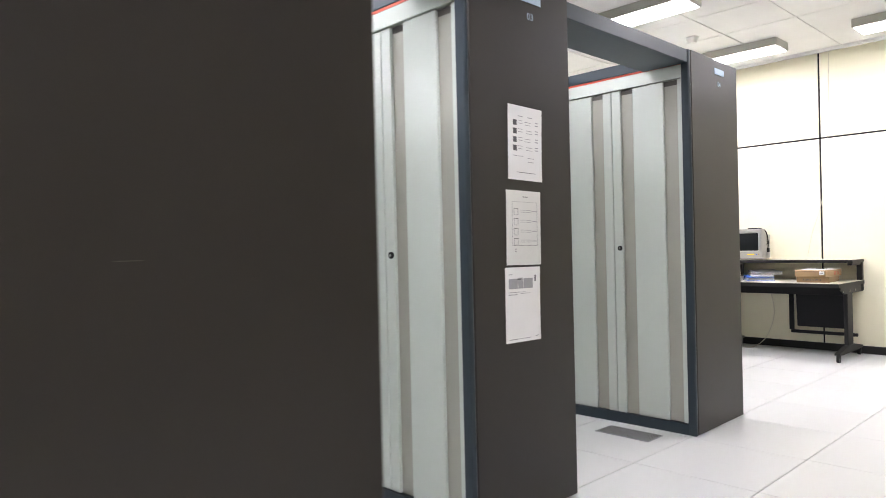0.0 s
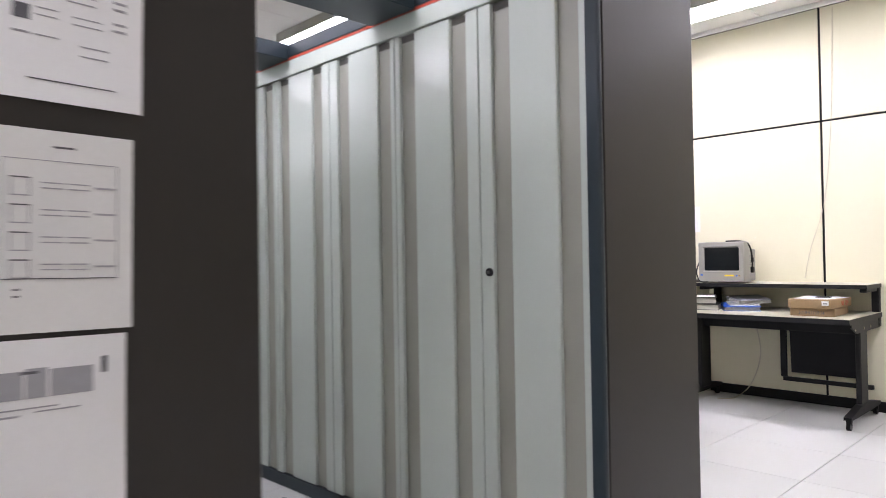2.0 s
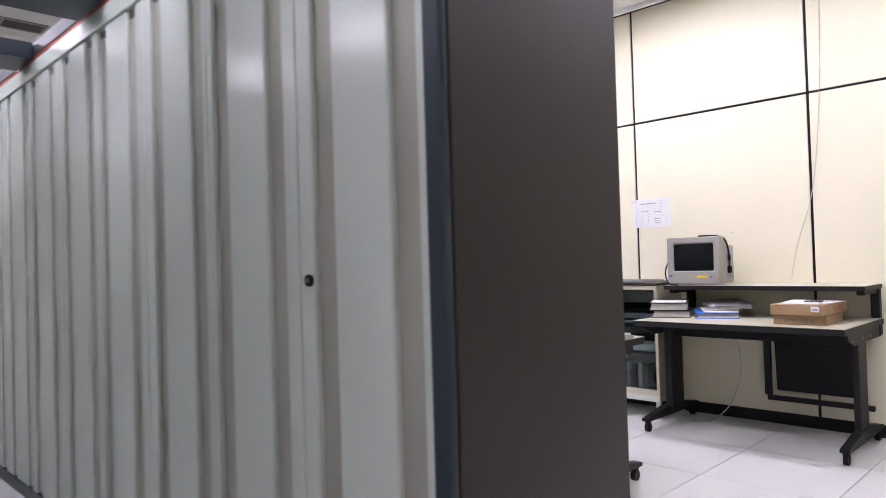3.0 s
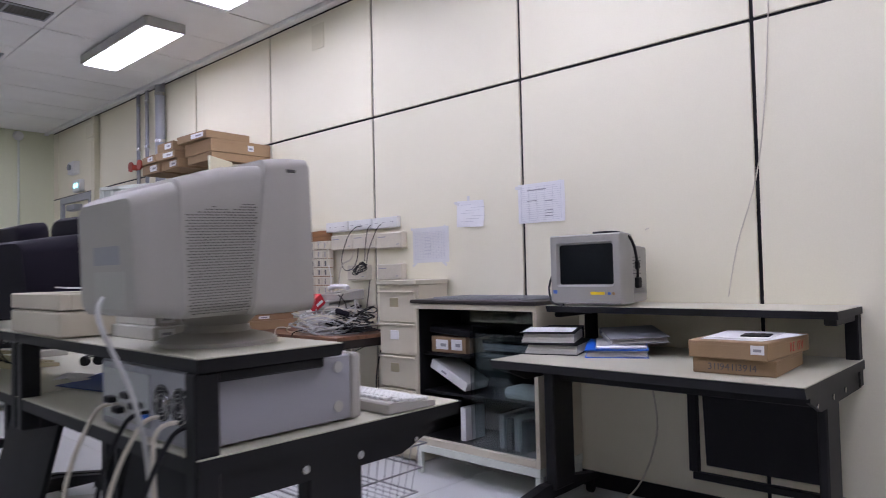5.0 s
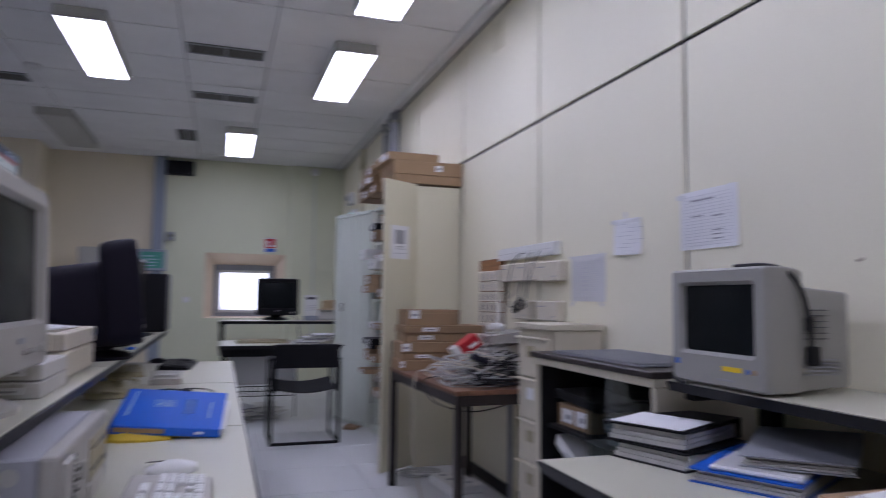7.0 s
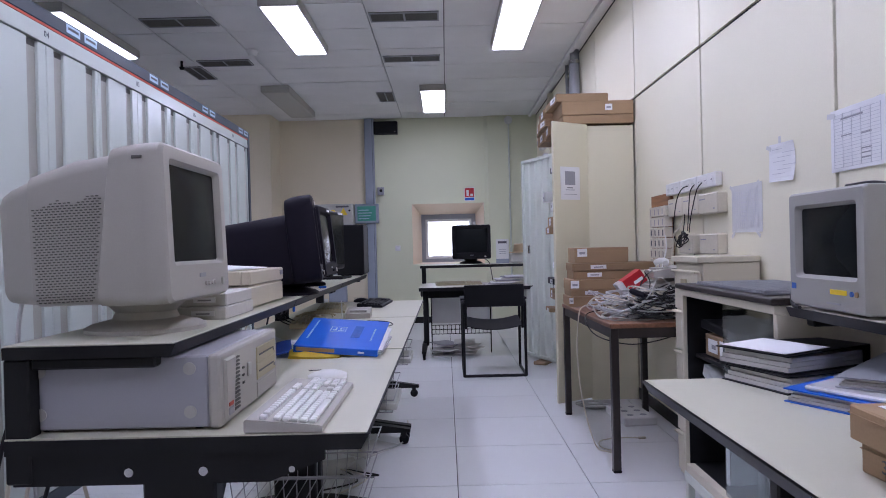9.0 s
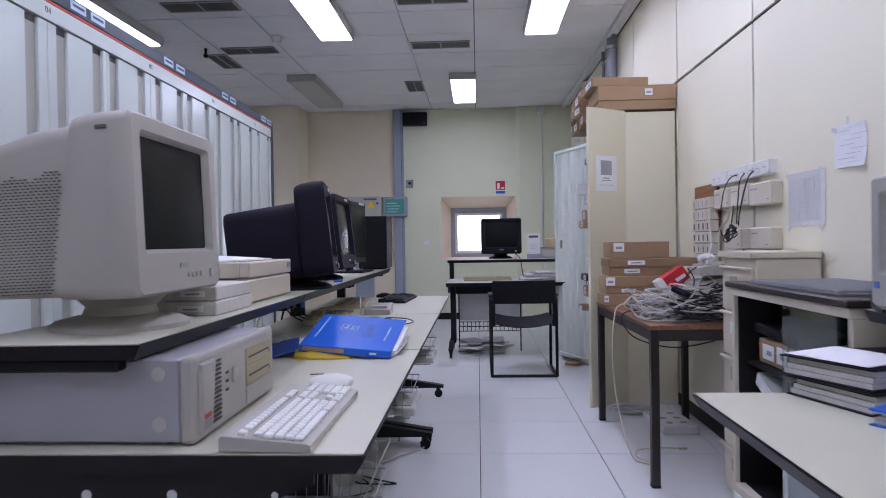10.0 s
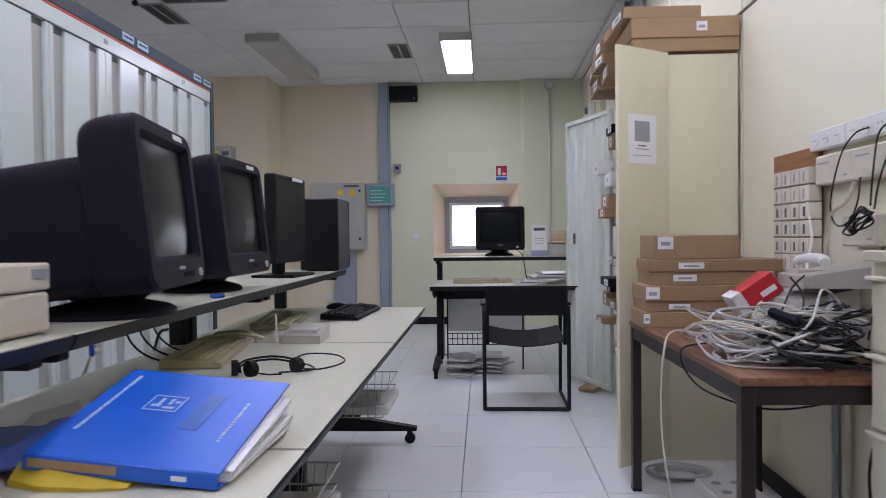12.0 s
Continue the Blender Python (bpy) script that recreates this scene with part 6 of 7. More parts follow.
part("cover_label", on_cover(0.185, 0.105, 0.218, 0.225), M_BLUESLEEVE, bb, "worn clear label holder")
pr = B()
for k in range(26):
    on_cover(0.026, 0.075 + 0.0077 * k, 0.0325, 0.075 + 0.0077 * k + random.choice((0.0045, 0.006, 0.0068)), pr)
part("cover_print", pr, M_LABELBLUE, bb)
pr = B()
for k in range(15):
    on_cover(0.262, 0.08 + 0.0085 * k, 0.268, 0.08 + 0.0085 * k + random.choice((0.005, 0.007)), pr)
part("cover_print", pr, M_LABELBLUE, bb)
yf = single("yellow_folder", box(B(), 0, 0, 0, 0.25, 0.26, 0.007, 0.003), M_YELLOW, pose(5.65, 3.775, TOP, 0, 0, -4), "bright yellow card folder under a blue binder", "folder")
bm = B()
loft(bm, [[(0, 0, 0), (0, 0.14, 0), (0, 0.14, 0.024), (-0.004, 0.03, 0.028), (0.004, 0.0, 0.012)], [(0.06, -0.008, 0), (0.06, 0.14, 0), (0.06, 0.14, 0.022), (0.06, 0.012, 0.025), (0.06, -0.010, 0.008)], [(0.125, 0, 0), (0.125, 0.14, 0), (0.125, 0.14, 0.017), (0.125, 0.02, 0.016), (0.125, 0.0, 0.006)], [(0.185, 0.02, 0), (0.185, 0.14, 0), (0.185, 0.14, 0.008), (0.185, 0.03, 0.007), (0.185, 0.02, 0.003)]])
single("yellow_folder", bm, M_YELLOW, pose(5.645, 3.735, TOP + 0.0005, 0, 0, -8), "crumpled yellow card edge under a binder", "folder", smooth=True)
bm = B()
loft(bm, [[(x, 0, z), (x, 0.30, z + 0.004), (x, 0.30, z + 0.008), (x, 0, z + 0.004)] for x, z in ((0, 0.0), (0.05, 0.001), (0.10, 0.006), (0.15, 0.016), (0.18, 0.020))])
single("blue_folder", bm, M_NAVY, pose(5.48, 3.72, TOP, 0, 0, 14), "thin navy blue folder curling off the desk", "folder", smooth=True)
bm = B()
loft(bm, [[(x, 0.0, 0.001 + 0.012 * (k % 2)), (x, 0.07, 0.020 - 0.008 * (k % 2)), (x, 0.16, 0.004 + 0.02 * (k % 3 == 1)), (x, 0.16, 0.006 + 0.02 * (k % 3 == 1)), (x, 0.07, 0.022 - 0.008 * (k % 2)), (x, 0.0, 0.003 + 0.012 * (k % 2))] for k, x in enumerate((0, 0.05, 0.09, 0.15))])
single("paper_sheet", bm, M_PAPER, pose(5.47, 4.00, TOP + 0.001, 0, 0, 10), "crumpled white sheet behind a binder", "paper")

# headset and its cable
hs = thing("headset", pose(5.68, 4.55, TOP), "black headset with a curled thin cable", "headset")
for dz in (0.0, 0.008):
    part("headband", tube(B(), [(0.0, 0.0, 0.010 + dz), (0.02, 0.055, 0.022 + dz), (0.08, 0.085, 0.026 + dz), (0.14, 0.075, 0.020 + dz), (0.165, 0.045, 0.012)], 0.0032, 8, 5), M_BLACKPLASTIC, hs, smooth=True)
for x, y, rr, dx, dy in ((0.006, -0.006, 0.021, 0.008, 0.003), (0.055, -0.022, 0.022, 0.005, 0.007), (0.160, 0.040, 0.021, 0.006, 0.007)):
    pad = part("ear_pad", cyl(B(), (x - dx, y - dy, rr * 0.92), (x + dx, y + dy, rr * 0.92), rr, 18), M_BLACKPLASTIC, hs)
    part("ear_shell", cyl(B(), (x + dx, y + dy, rr * 0.92), (x + dx * 1.9, y + dy * 1.9, rr * 0.95), rr * 0.7, 14), M_DARKCASE, pad)
part("microphone_arm", tube(B(), [(0.055, -0.02, 0.012), (0.10, -0.035, 0.008), (0.14, -0.03, 0.008)], 0.0026, 6, 4), M_BLACKPLASTIC, hs, smooth=True)
single("headset_cable", tube(B(), [(5.84, 4.59, TOP + 0.010), (5.905, 4.60, TOP + 0.006), (5.945, 4.72, TOP + 0.004), (5.90, 4.80, TOP + 0.010), (5.82, 4.78, TOP + 0.016), (5.80, 4.70, TOP + 0.010), (5.86, 4.66, TOP + 0.004), (5.88, 4.60, TOP + 0.004), (5.80, 4.56, TOP + 0.004)], 0.0024, 6, 6), M_WIREBLACK, label="thin black headset cable on the desk", category="cable", smooth=True)
single("wound_cable", tube(B(), [(5.505 + 0.10 * math.cos(a), 4.95 + 0.035 * math.sin(a * 1.31) + 0.004 * k, TOP + 0.024 + 0.020 * abs(math.sin(a)) + 0.003 * math.sin(3 * a)) for k, a in enumerate([0.55 * k for k in range(34)])], 0.0035, 6, 3), M_BEIGEDARK, label="yellowed cable wound round a keyboard", category="cable", smooth=True)
pb = thing("intercom", pose(5.655, 5.06, TOP, 0, 0, 2), "off-white desk intercom with a stub aerial", "intercom")
bm = B()
loft(bm, [[(0, y, 0), (0.135, y, 0), (0.135, y, z), (0, y, z)] for y, z in ((0, 0.028), (0.17, 0.05))])
part("body", bm, M_BEIGE, pb)
part("key_field", box(B(), 0.02, 0.03, 0.032, 0.115, 0.10, 0.044), M_GREYCASE, pb)
part("aerial", cyl(B(), (-0.02, 0.02, 0.0), (-0.022, 0.02, 0.10), 0.003, 8), M_WHITEPLASTIC, pb)

# flat black screen and black tower
lc = thing("flat_screen", pose(5.528, 5.645, SHELF, 0, 0, 85), "thin black flat screen with a white top label", "monitor")
part("panel", box(B(), -0.18, 0, 0.06, 0.18, 0.045, 0.428, 0.006), M_BLACKPLASTIC, lc)
part("screen", box(B(), -0.164, -0.002, 0.09, 0.164, 0.001, 0.408), M_SCREEN, lc, "matt black screen")
part("neck", box(B(), -0.04, 0.045, 0.012, 0.04, 0.075, 0.25, 0.004), M_BLACKPLASTIC, lc)
part("foot", box(B(), -0.13, -0.06, 0, 0.13, 0.13, 0.012, 0.005), M_BLACKPLASTIC, lc)
part("label", box(B(), 0.02, -0.0025, 0.411, 0.14, 0.0, 0.425), M_PAPER, lc)
tw = thing("tower_computer", pose(5.457, 6.04, SHELF), "black tower computer at the end of the shelf", "computer")
part("case", box(B(), 0, 0, 0.006, 0.19, 0.26, 0.357, 0.006), M_BLACKPLASTIC, tw)
part("front", box(B(), 0.0, 0.2605, 0.006, 0.19, 0.28, 0.357, 0.008), M_DARKCASE, tw)
for y in (0.05, 0.20):
    part("foot", box(B(), 0.02, y, 0, 0.17, y + 0.03, 0.0065), M_BLACKPLASTIC, tw)
single("blue_plug", box(B(), 0, 0, 0, 0.04, 0.014, 0.011, 0.004), M_BLUE, pose(5.60, 4.60, SHELF, 0, 0, 30), "blue monitor plug on the shelf", "plug")
single("blue_plug", box(B(), 0, 0, 0, 0.010, 0.010, 0.024, 0.003), M_BLUE, pose(5.60, 4.02, SHELF - 0.058), "blue plug hanging below the shelf", "plug")
# cables behind and between
random.seed(8)
for k in range(7):
    y = (2.80, 2.86, 2.95, 3.02, 3.2, 4.6, 5.0)[k]
    x = 5.255
    pts = [(5.285, y, TOP + 0.06), (5.24, y + 0.02, TOP + 0.03), (5.20 + random.uniform(-0.03, 0.02), y + random.uniform(-0.05, 0.05), 0.55), (5.22 + random.uniform(-0.04, 0.03), y + random.uniform(-0.1, 0.1), 0.3), (5.25 + random.uniform(-0.05, 0.05), y + random.uniform(-0.15, 0.15), 0.008)]
    single("hanging_cable", tube(B(), pts, 0.0055, 6, 6), M_WIRECREAM if k % 3 else M_WIREBLACK, label="computer cable hanging behind a desk", category="cable", group="desk cables", smooth=True)
single("monitor_cable", tube(B(), [(5.195, 3.03, 1.02), (5.17, 2.98, 0.97), (5.21, 2.90, 0.80), (5.24, 2.90, 0.60), (5.24, 2.92, 0.3), (5.25, 2.98, 0.008)], 0.006, 6, 6), M_WIRE, label="grey cable dropping from the back of a monitor", category="cable", smooth=True)
for y in (4.55, 4.62, 4.70):
    single("hanging_cable", tube(B(), [(5.40, y, SHELF - 0.035), (5.38, y + 0.02, 0.80), (5.42, y + 0.05, 0.74), (5.50, y + 0.1, TOP + 0.006)], 0.003, 6, 6), M_WIREBLACK, label="black cable looping under the raised shelf", category="cable", group="desk cables", smooth=True)


def wire_basket(m, w, d, h, label, mat):
    """A wire tray hung under a desk: open at the top."""
    ob = thing("wire_basket", m, label, "basket", "wire baskets")
    for z, s in ((h, 1.0), (0, 0.9), (h * 0.5, 0.95)):
        a, b = w * (1 - s) / 2, d * (1 - s) / 2
        part("rim", tube(B(), [(a, b, z), (w - a, b, z), (w - a, d - b, z), (a, d - b, z), (a, b, z)], 0.0026, 6), mat, ob)
    n = int(w / 0.03)
    for k in range(1, n):
        x = w * k / n
        xa = w * 0.05 + x * 0.9
        part("wire", tube(B(), [(x, 0, h), (xa, d * 0.05, 0), (xa, d * 0.95, 0), (x, d, h)], 0.0013, 5), mat, ob)
    return ob


wire_basket(pose(5.62, 2.86, 0.43), 0.40, 0.42, 0.14, "pale wire basket hung under a desk", M_WIREDARK)
wire_basket(pose(5.73, 4.05, 0.42), 0.27, 0.34, 0.10, "dark wire basket with papers under a desk", M_WIREDARK)
wire_basket(pose(5.73, 5.15, 0.42), 0.27, 0.34, 0.10, "dark wire basket with papers under a desk", M_WIREDARK)
for y in (4.08, 5.18):
    single("paper_block", box(B(), 0, 0, 0, 0.25, 0.30, 0.03, 0.004), M_PAPEREDGE, pose(5.755, y, 0.424), "stack of old papers in a wire basket", "paper")

# ---- under the window ----
ch = thing("armchair", pose(6.607, 6.895, 0), "black tubular armchair with a sling seat", "chair")
for s in (-1, 1):
    x = s * 0.255
    side = B()
    tube(side, [(x, 0.0, 0.012), (x, 0.0, 0.05), (x, 0.01, 0.61), (x, 0.03, 0.625), (x, 0.40, 0.625), (x, 0.45, 0.59), (x, 0.47, 0.05), (x, 0.47, 0.012)], 0.012, 10)
    part("side_frame", side, M_BLACK, ch)
    part("arm_pad", box(B(), x - 0.022, 0.04, 0.636, x + 0.022, 0.36, 0.652, 0.006), M_BLACKPLASTIC, ch)
    part("back_post", tube(B(), [(x * 0.92, 0.03, 0.40), (x * 0.92, 0.0, 0.66), (x * 0.92, -0.03, 0.76)], 0.011, 8), M_BLACK, ch)
    part("seat_rail", tube(B(), [(x * 0.92, 0.02, 0.41), (x * 0.92, 0.46, 0.45)], 0.011, 8), M_BLACK, ch)
part("rear_runner", tube(B(), [(-0.255, 0, 0.012), (0.255, 0, 0.012)], 0.012, 10), M_BLACK, ch)
for s in (-1, 1):
    part("runner", tube(B(), [(s * 0.255, 0, 0.012), (s * 0.255, 0.47, 0.012)], 0.0119, 10), M_BLACK, ch)
bm = B()
rows_ = [[(0.235 * (2 * i / 10 - 1), y, z - 0.035 * (1 - (2 * i / 10 - 1) ** 2)) for i in range(11)] for y, z in ((0.03, 0.42), (0.25, 0.44), (0.46, 0.46))]
loft(bm, [r + [(x, y, z + 0.005) for x, y, z in r[::-1]] for r in rows_])
part("sling_seat", bm, M_BLACKPLASTIC, ch, "sagging black sling seat")
part("backrest", box(B(), -0.245, -0.045, 0.585, 0.245, -0.022, 0.765, 0.006), M_BLACKPLASTIC, ch, "black leatherette backrest")

wp = thing("storage_rack", pose(6.06, 8.24, 0), "white panel and wire rack below the window desk", "rack")
part("sheet", box(B(), 0, 0, 0.30, 0.62, 0.02, 0.62, 0.003), M_WHITEPLASTIC, wp)
rk = B()
for k in range(16):
    tube(rk, [(0.0 + 0.04 * k, -0.06, 0.20), (0.0 + 0.04 * k, -0.06, 0.29)], 0.003, 5)
for z in (0.20, 0.245, 0.29):
    tube(rk, [(0, -0.06, z), (0.6, -0.06, z)], 0.004, 5)
part("wire_rack", rk, M_BLACK, wp)
for s in (0.0, 0.6):
    part("rack_leg", tube(B(), [(s, -0.06, 0.0), (s, -0.06, 0.62), (s, -0.002, 0.62)], 0.006, 6), M_BLACK, wp)
random.seed(3)
for k in range(12):
    single("magazine", box(B(), 0, 0, 0, 0.21, 0.29, 0.010, 0.002), (M_PAPEREDGE, M_INKGREY, M_PAPEREDGE)[k % 3], pose(6.06 + 0.11 * (k % 3), 7.98 + 0.05 * (k % 2), 0.001 + 0.0105 * k, 0, 0, random.uniform(-30, 30)), "worn magazine in a pile on the floor", "magazine", "magazines on the floor")
for k in range(9):
    single("magazine", box(B(), 0, 0, 0, 0.23, 0.30, 0.009, 0.002), (M_PAPEREDGE, M_INKGREY, M_PAPER)[k % 3], pose(6.60 + 0.025 * k, 7.86 + 0.03 * (k % 2), TOP + 0.001 + 0.0095 * k, 0, 0, random.uniform(-25, 12)), "loose magazine on the window desk", "magazine", "magazines on the desk")
wc = thing("detergent_carton", pose(6.74, 8.30, SHELF, 0, 0, -6), "white carton with a blue foot beside a monitor", "box")
part("body", box(B(), 0, 0, 0.045, 0.13, 0.09, 0.25, 0.002), M_WHITEPLASTIC, wc)
part("blue_foot", box(B(), -0.0008, -0.0008, 0, 0.1308, 0.0908, 0.0455), M_DUCT, wc)
part("title_bar", box(B(), 0.02, -0.0015, 0.205, 0.11, 0.0, 0.228), M_INK, wc)
for z in (0.10, 0.12, 0.14):
    part("print_line", box(B(), 0.03, -0.0012, z, 0.10, 0.0, z + 0.005), M_INKGREY, wc)
hat = thing("straw_hat", pose(7.02, 8.48, SHELF), "straw hat on a wad of papers", "hat")
bm = B()
loft(bm, [[(r * math.cos(2 * math.pi * k / 24), r * math.sin(2 * math.pi * k / 24), z) for k in range(24)] for r, z in ((0.15, 0.105), (0.15, 0.109), (0.085, 0.115), (0.078, 0.19), (0.06, 0.20))])
part("straw", bm, M_STRAW, hat, smooth=False)
part("paper_wad", box(B(), -0.13, -0.10, 0, 0.12, 0.10, 0.104, 0.02, 2), M_PAPEREDGE, hat)
single("plug_cable", tube(B(), [(6.62, 8.25, SHELF + 0.05), (6.66, 8.17, SHELF + 0.01), (6.68, 8.16, 0.80), (6.69, 8.14, TOP + 0.03)], 0.004, 6, 6), M_WIREBLACK, label="short black cable with a plug below a monitor", category="cable", smooth=True)

# ---- on the north wall ----
def nbox(x0, z0, x1, z1, d, bv=0.004):
    return box(B(), x0, YN - d, z0, x1, YN - 0.001, z1, bv)


dc = thing("wall_duct", None, "blue-grey steel cable duct up the green wall", "conduit")
part("duct", nbox(5.10, 0.0, 5.235, ZC - 0.001, 0.07), M_DUCT, dc)
part("cover_seam", box(B(), 5.21, YN - 0.0715, 0.0, 5.214, YN - 0.0695, ZC - 0.002), M_RACKBLUE, dc)
lower = thing("wall_duct", None, "short blue-grey steel duct below a grey cabinet", "conduit")
part("duct", nbox(4.55, 0.0, 4.80, 0.92, 0.09), M_DUCT, lower)
sp = thing("loudspeaker", None, "black wall box under the ceiling", "loudspeaker")
part("body", nbox(5.24, 2.70, 5.575, 2.875, 0.12), M_BLACKPLASTIC, sp)
part("mark", box(B(), 5.53, YN - 0.1215, 2.72, 5.55, YN - 0.1195, 2.726), M_PAPER, sp)
gp = thing("control_panel", None, "green control panel in a grey frame", "control panel")
part("frame", nbox(4.95, 1.44, 5.28, 1.715, 0.12, 0.008), M_DUCT, gp)
part("plate", box(B(), 4.985, YN - 0.1225, 1.475, 5.245, YN - 0.119, 1.68), M_GREENBOX, gp)
for k in range(4):
    part("text_bar", box(B(), 5.0, YN - 0.1235, 1.50 + 0.04 * k, 5.15 + 0.02 * (k % 3), YN - 0.122, 1.512 + 0.04 * k), M_LABELBLUE, gp)
ec = thing("electrical_cabinet", None, "grey electrical cabinet with a yellow warning sign", "electrical cabinet")
part("body", nbox(4.29, 0.92, 4.94, 1.715, 0.22, 0.006), M_GREYCASE, ec)
part("door", box(B(), 4.305, YN - 0.232, 0.935, 4.925, YN - 0.2205, 1.70, 0.004), M_GREYCASE, ec)
sg = B()
prism(sg, [(4.75, 0), (4.86, 0), (4.805, 0.10)], -0.001, 0.0)
bmesh.ops.transform(sg, matrix=pose(0, YN - 0.2335, 1.56, 90, 0, 0), verts=sg.verts)
part("warning_sign", sg, M_YELLOWSIGN, ec)
part("rotary_switch", cyl(B(), (4.66, YN - 0.232, 1.60), (4.66, YN - 0.255, 1.60), 0.035, 16), M_YELLOWSIGN, ec)
part("name_bar", box(B(), 4.70, YN - 0.2335, 1.665, 4.88, YN - 0.2318, 1.69), M_INK, ec)
for z in (1.05, 1.62):
    part("cabinet_lock", cyl(B(), (4.89, YN - 0.232, z), (4.89, YN - 0.242, z), 0.014, 12), M_BLACKPLASTIC, ec)
sw = thing("light_switch", None, "white light switch on the green wall", "switch")
part("plate", nbox(5.50, 1.04, 5.575, 1.115, 0.010, 0.002), M_WHITEPLASTIC, sw)
part("rocker", box(B(), 5.515, YN - 0.014, 1.058, 5.56, YN - 0.0102, 1.097, 0.002), M_PAPER, sw)
sw2 = single("wall_socket", nbox(4.44, 0.30, 4.52, 0.38, 0.02, 0.003), M_WHITEPLASTIC, label="white wall socket low on the wall", category="socket")
fs = thing("fire_sign", None, "red and blue fire-extinguisher sign", "sign")
part("plate", nbox(6.505, 1.73, 6.650, 1.92, 0.004, 0.0), M_PAPER, fs)
part("red_field", box(B(), 6.512, YN - 0.0052, 1.785, 6.643, YN - 0.0041, 1.912), M_REDCARD, fs)
part("white_symbol", box(B(), 6.535, YN - 0.0062, 1.80, 6.570, YN - 0.0053, 1.885), M_PAPER, fs)
part("white_symbol", box(B(), 6.590, YN - 0.0062, 1.80, 6.628, YN - 0.0053, 1.83), M_PAPER, fs)
part("blue_field", box(B(), 6.512, YN - 0.0052, 1.737, 6.643, YN - 0.0041, 1.775), M_BLUE, fs)
tc_ = thing("thermostat", None, "small grey wall sensor beside the duct", "sensor")
part("body", nbox(5.27, 1.84, 5.36, 1.95, 0.06), M_GREYMETAL, tc_)
part("lens", cyl(B(), (5.32, YN - 0.06, 1.90), (5.32, YN - 0.075, 1.90), 0.02, 14), M_BLACKPLASTIC, tc_)
sr = thing("siren", None, "round white siren with its conduit", "siren")
part("dome", cyl(B(), (7.15, YN - 0.051, 2.86), (7.15, YN - 0.11, 2.86), 0.06, 20, 0.045), M_WHITEPLASTIC, sr)
part("conduit", cyl(B(), (7.15, YN - 0.065, 0.3), (7.15, YN - 0.065, 2.80), 0.012, 10), M_WHITESTEEL, sr)
wb = thing("wall_box", None, "small grey electrical box with a warning sign", "electrical box")
part("body", box(B(), 3.00, JOG_Y - 0.16, 1.72, 3.515, JOG_Y - 0.001, 2.12, 0.006), M_GREYCASE, wb)
part("lid", box(B(), 3.015, JOG_Y - 0.170, 1.735, 3.50, JOG_Y - 0.1605, 2.105, 0.004), M_GREYCASE, wb)
part("warning_sign", box(B(), 3.29, JOG_Y - 0.1715, 1.99, 3.37, JOG_Y - 0.1702, 2.06), M_YELLOWSIGN, wb)
part("name_bar", box(B(), 3.41, JOG_Y - 0.1715, 2.01, 3.49, JOG_Y - 0.1702, 2.055), M_INK, wb)

# ---- on the ceiling ----
sm = thing("smoke_detector", pose(4.49, 7.52, ZC), "round white smoke detector on the ceiling", "smoke detector")
part("base", cyl(B(), (0, 0, -0.02), (0, 0, -0.001), 0.055, 20), M_WHITEPLASTIC, sm)
part("head", cyl(B(), (0, 0, -0.055), (0, 0, -0.0205), 0.035, 20, 0.05), M_WHITEPLASTIC, sm)
sm2 = copy_thing(sm, pose(6.1, 3.0, ZC))
spk = thing("sprinkler", pose(3.73, 7.80, ZC), "dark sprinkler head under the ceiling", "sprinkler")
part("stem", cyl(B(), (0, 0, -0.06), (0, 0, -0.001), 0.012, 10), M_BLACKPLASTIC, spk)
part("head", cyl(B(), (0, 0, -0.085), (0, 0, -0.0605), 0.018, 12, 0.026), M_BLACKPLASTIC, spk)

# ---- perforated floor tiles in the aisles ----
def floor_grille(x, y):
    ob = thing("floor_grille", pose(x, y, 0.0005), "dark slotted air grille set in the floor", "floor grille", "floor grilles")
    part("plate", box(B(), 0, 0, 0, 0.165, 0.34, 0.003), M_GREYMETAL, ob)
    bar = mesh_of(box(B(), 0.008, -0.0022, 0.003, 0.157, 0.0022, 0.0042), "slot", M_VENT)
    for k in range(27):
        s = new("slot", bar)
        s.parent = ob
        s.location = (0, 0.012 + 0.0122 * k, 0)


for k in range(7):
    if k < 6:
        floor_grille(3.61, 2.11 + 0.60 * k)
        floor_grille(1.76, 2.22 + 0.60 * k)
# outside: a pale bush against the light
bush = thing("tree", pose(6.05, 13.6, -0.6), "pale lilac shrub beyond the window", "tree")
part("trunk", cyl(B(), (0, 0, 0), (0, 0, 1.2), 0.03, 8, 0.015), M_LEAF, bush)
random.seed(17)
lv = B()
for k in range(420):
    a, b, r = random.uniform(0, 6.28), random.uniform(-1.2, 1.3), random.uniform(0.1, 0.42) * random.choice((1, 0.8, 0.5))
    c = Vector((r * math.cos(a) * math.cos(b), r * math.sin(a) * math.cos(b), 1.45 + r * math.sin(b) * 0.8))
    q = Euler((random.uniform(0, 3), random.uniform(0, 3), random.uniform(0, 3))).to_matrix()
    lv.faces.new([lv.verts.new(c + q @ Vector(p)) for p in ((-0.02, 0, 0), (0, -0.012, 0.004), (0.02, 0, 0), (0, 0.012, 0.004))])
part("crown", lv, M_LEAF, bush)

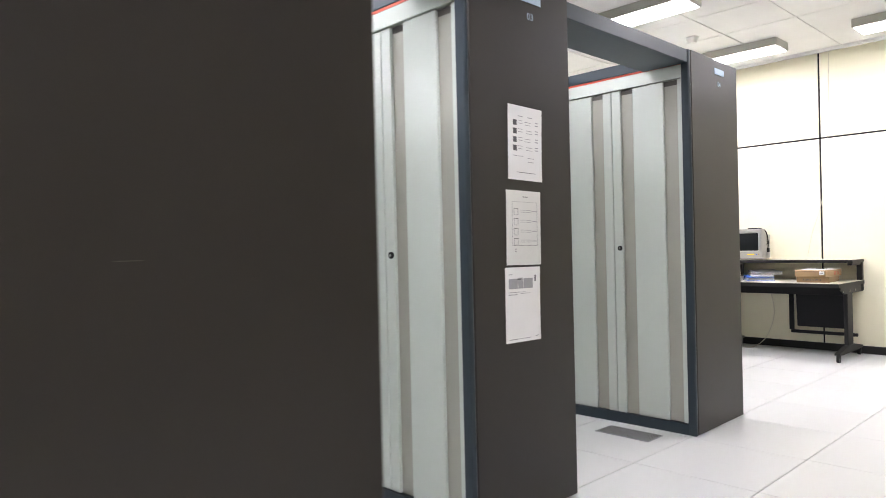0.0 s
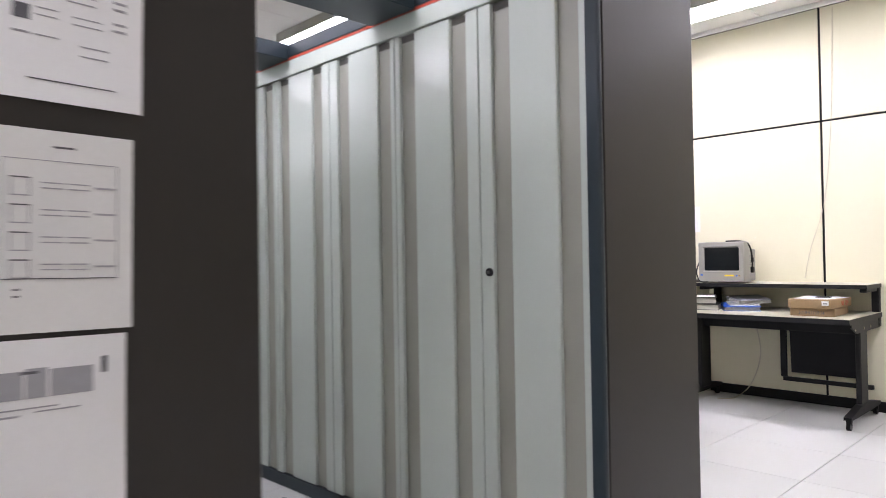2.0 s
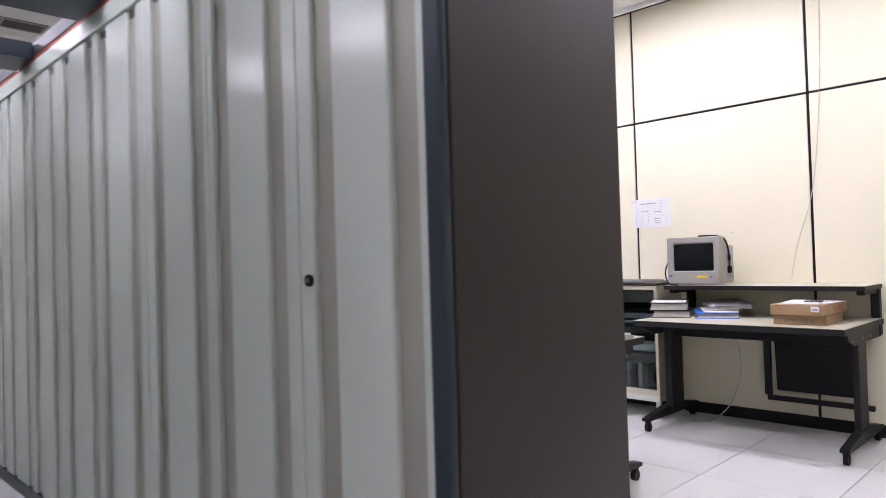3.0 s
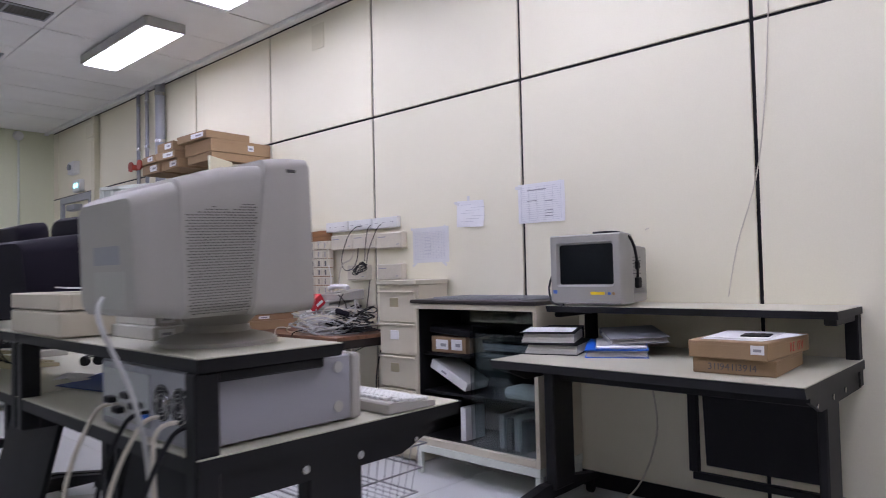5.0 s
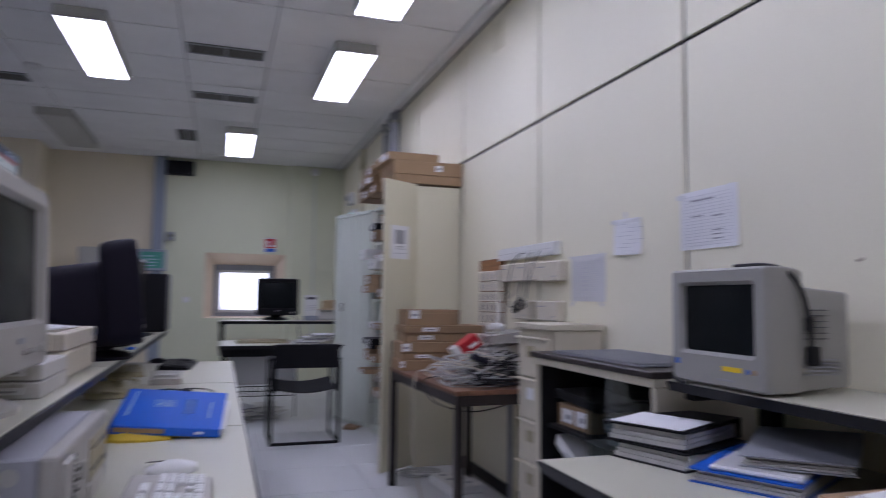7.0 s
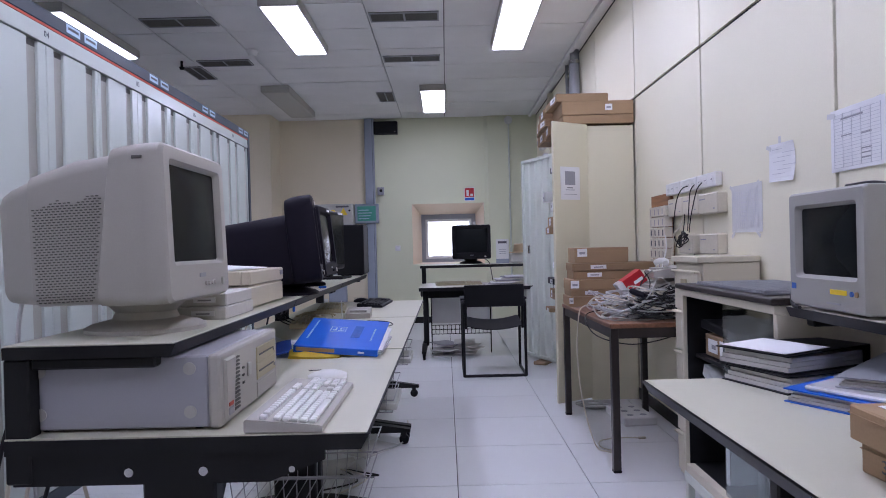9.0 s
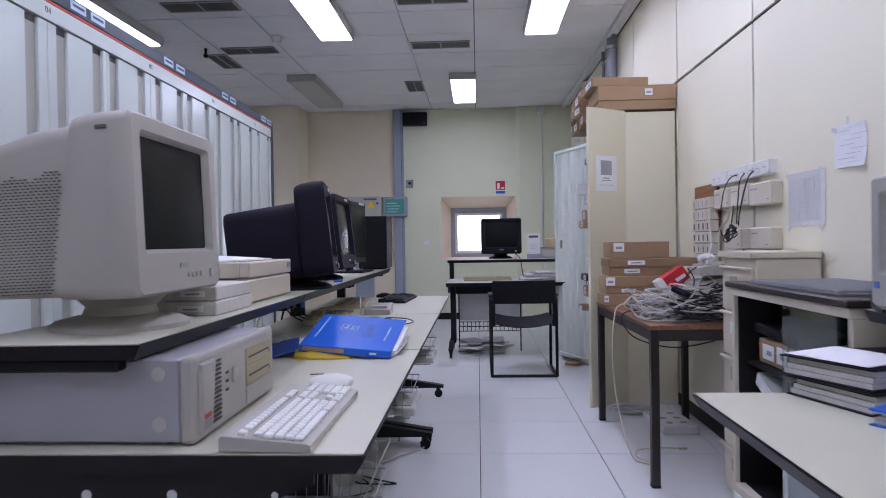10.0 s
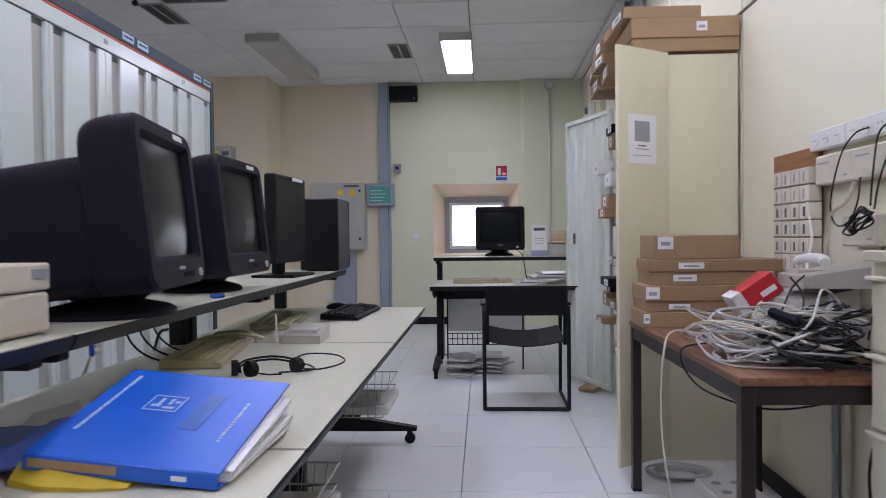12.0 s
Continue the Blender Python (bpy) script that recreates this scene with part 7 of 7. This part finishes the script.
for y in (3.05, 4.25, 5.45):
    kt = thing("keyboard_tray", pose(5.36, y, 0), "black steel tray folded down below the desk", "tray", "folded trays")
    part("plate", box(B(), 0, 0.0, 0.16, 0.02, 0.56, 0.56, 0.004, m=pose(0, 0, 0, 0, 14, 0)), M_BLACKPLASTIC, kt)
    part("rail", box(B(), 0.10, -0.02, 0.57, 0.14, 0.60, 0.662, 0.003), M_BLACK, kt)

random.seed(31)
for k in range(7):
    x, y = 5.45 + 0.06 * k, 3.5 + 0.28 * k
    pts = [(x, y, 0.007)]
    for j in range(6):
        x, y = min(5.98, max(5.35, x + random.uniform(-0.16, 0.20))), y + random.uniform(-0.12, 0.24)
        pts.append((x, y, 0.007 + 0.004 * (k % 3)))
    mt = (M_WIREBLACK, M_WIRE, M_WIRECREAM)[k % 3]
    single("floor_cable", tube(B(), pts, 0.004, 6, 5), mt, label=("black", "grey", "cream")[k % 3] + " lead trailing on the floor below the desks", category="cable", group="floor leads", smooth=True)
for y, rot in ((4.5, 20), (4.92, -35), (5.35, 60)):
    single("paper_sheet", box(B(), 0, 0, 0, 0.20, 0.28, 0.003), M_PAPEREDGE, pose(5.62, y, 0.001, 0, 0, rot), "yellowed sheet lying on the floor below a desk", "paper")

# ---- floor tiles, last ----
TILE = 0.6
bm = box(B(), 0.0020, 0.0020, -0.03, TILE - 0.0020, TILE - 0.0020, 0.0, 0.0008)
tile_mesh = mesh_of(bm, "floor_tile", M_FLOOR)
rest_v, rest_f = [], []
for i in range(-17, 4):
    for j in range(-17, 9):
        x, y = 6.25 + TILE * i, 6.185 + TILE * j
        if x + TILE < XW or y + TILE < YS or x > XE or y > YN or (x + TILE < JOG_X and y > JOG_Y):
            continue
        if x > -0.2 and y > -0.1:
            t = new("tile", tile_mesh)
            t.location = (x, y, 0)
            t.parent = floor
        else:
            n = len(rest_v)
            rest_v += [(x + 0.001, y + 0.001, 0), (x + TILE - 0.001, y + 0.001, 0), (x + TILE - 0.001, y + TILE - 0.001, 0), (x + 0.001, y + TILE - 0.001, 0)]
            rest_f.append((n, n + 1, n + 2, n + 3))
me = bpy.data.meshes.new("outer_tiles")
me.from_pydata(rest_v, [], rest_f)
me.materials.append(M_FLOOR)
ob = tagged(new("outer_tiles", me), kind="stuff")
ob.parent = floor
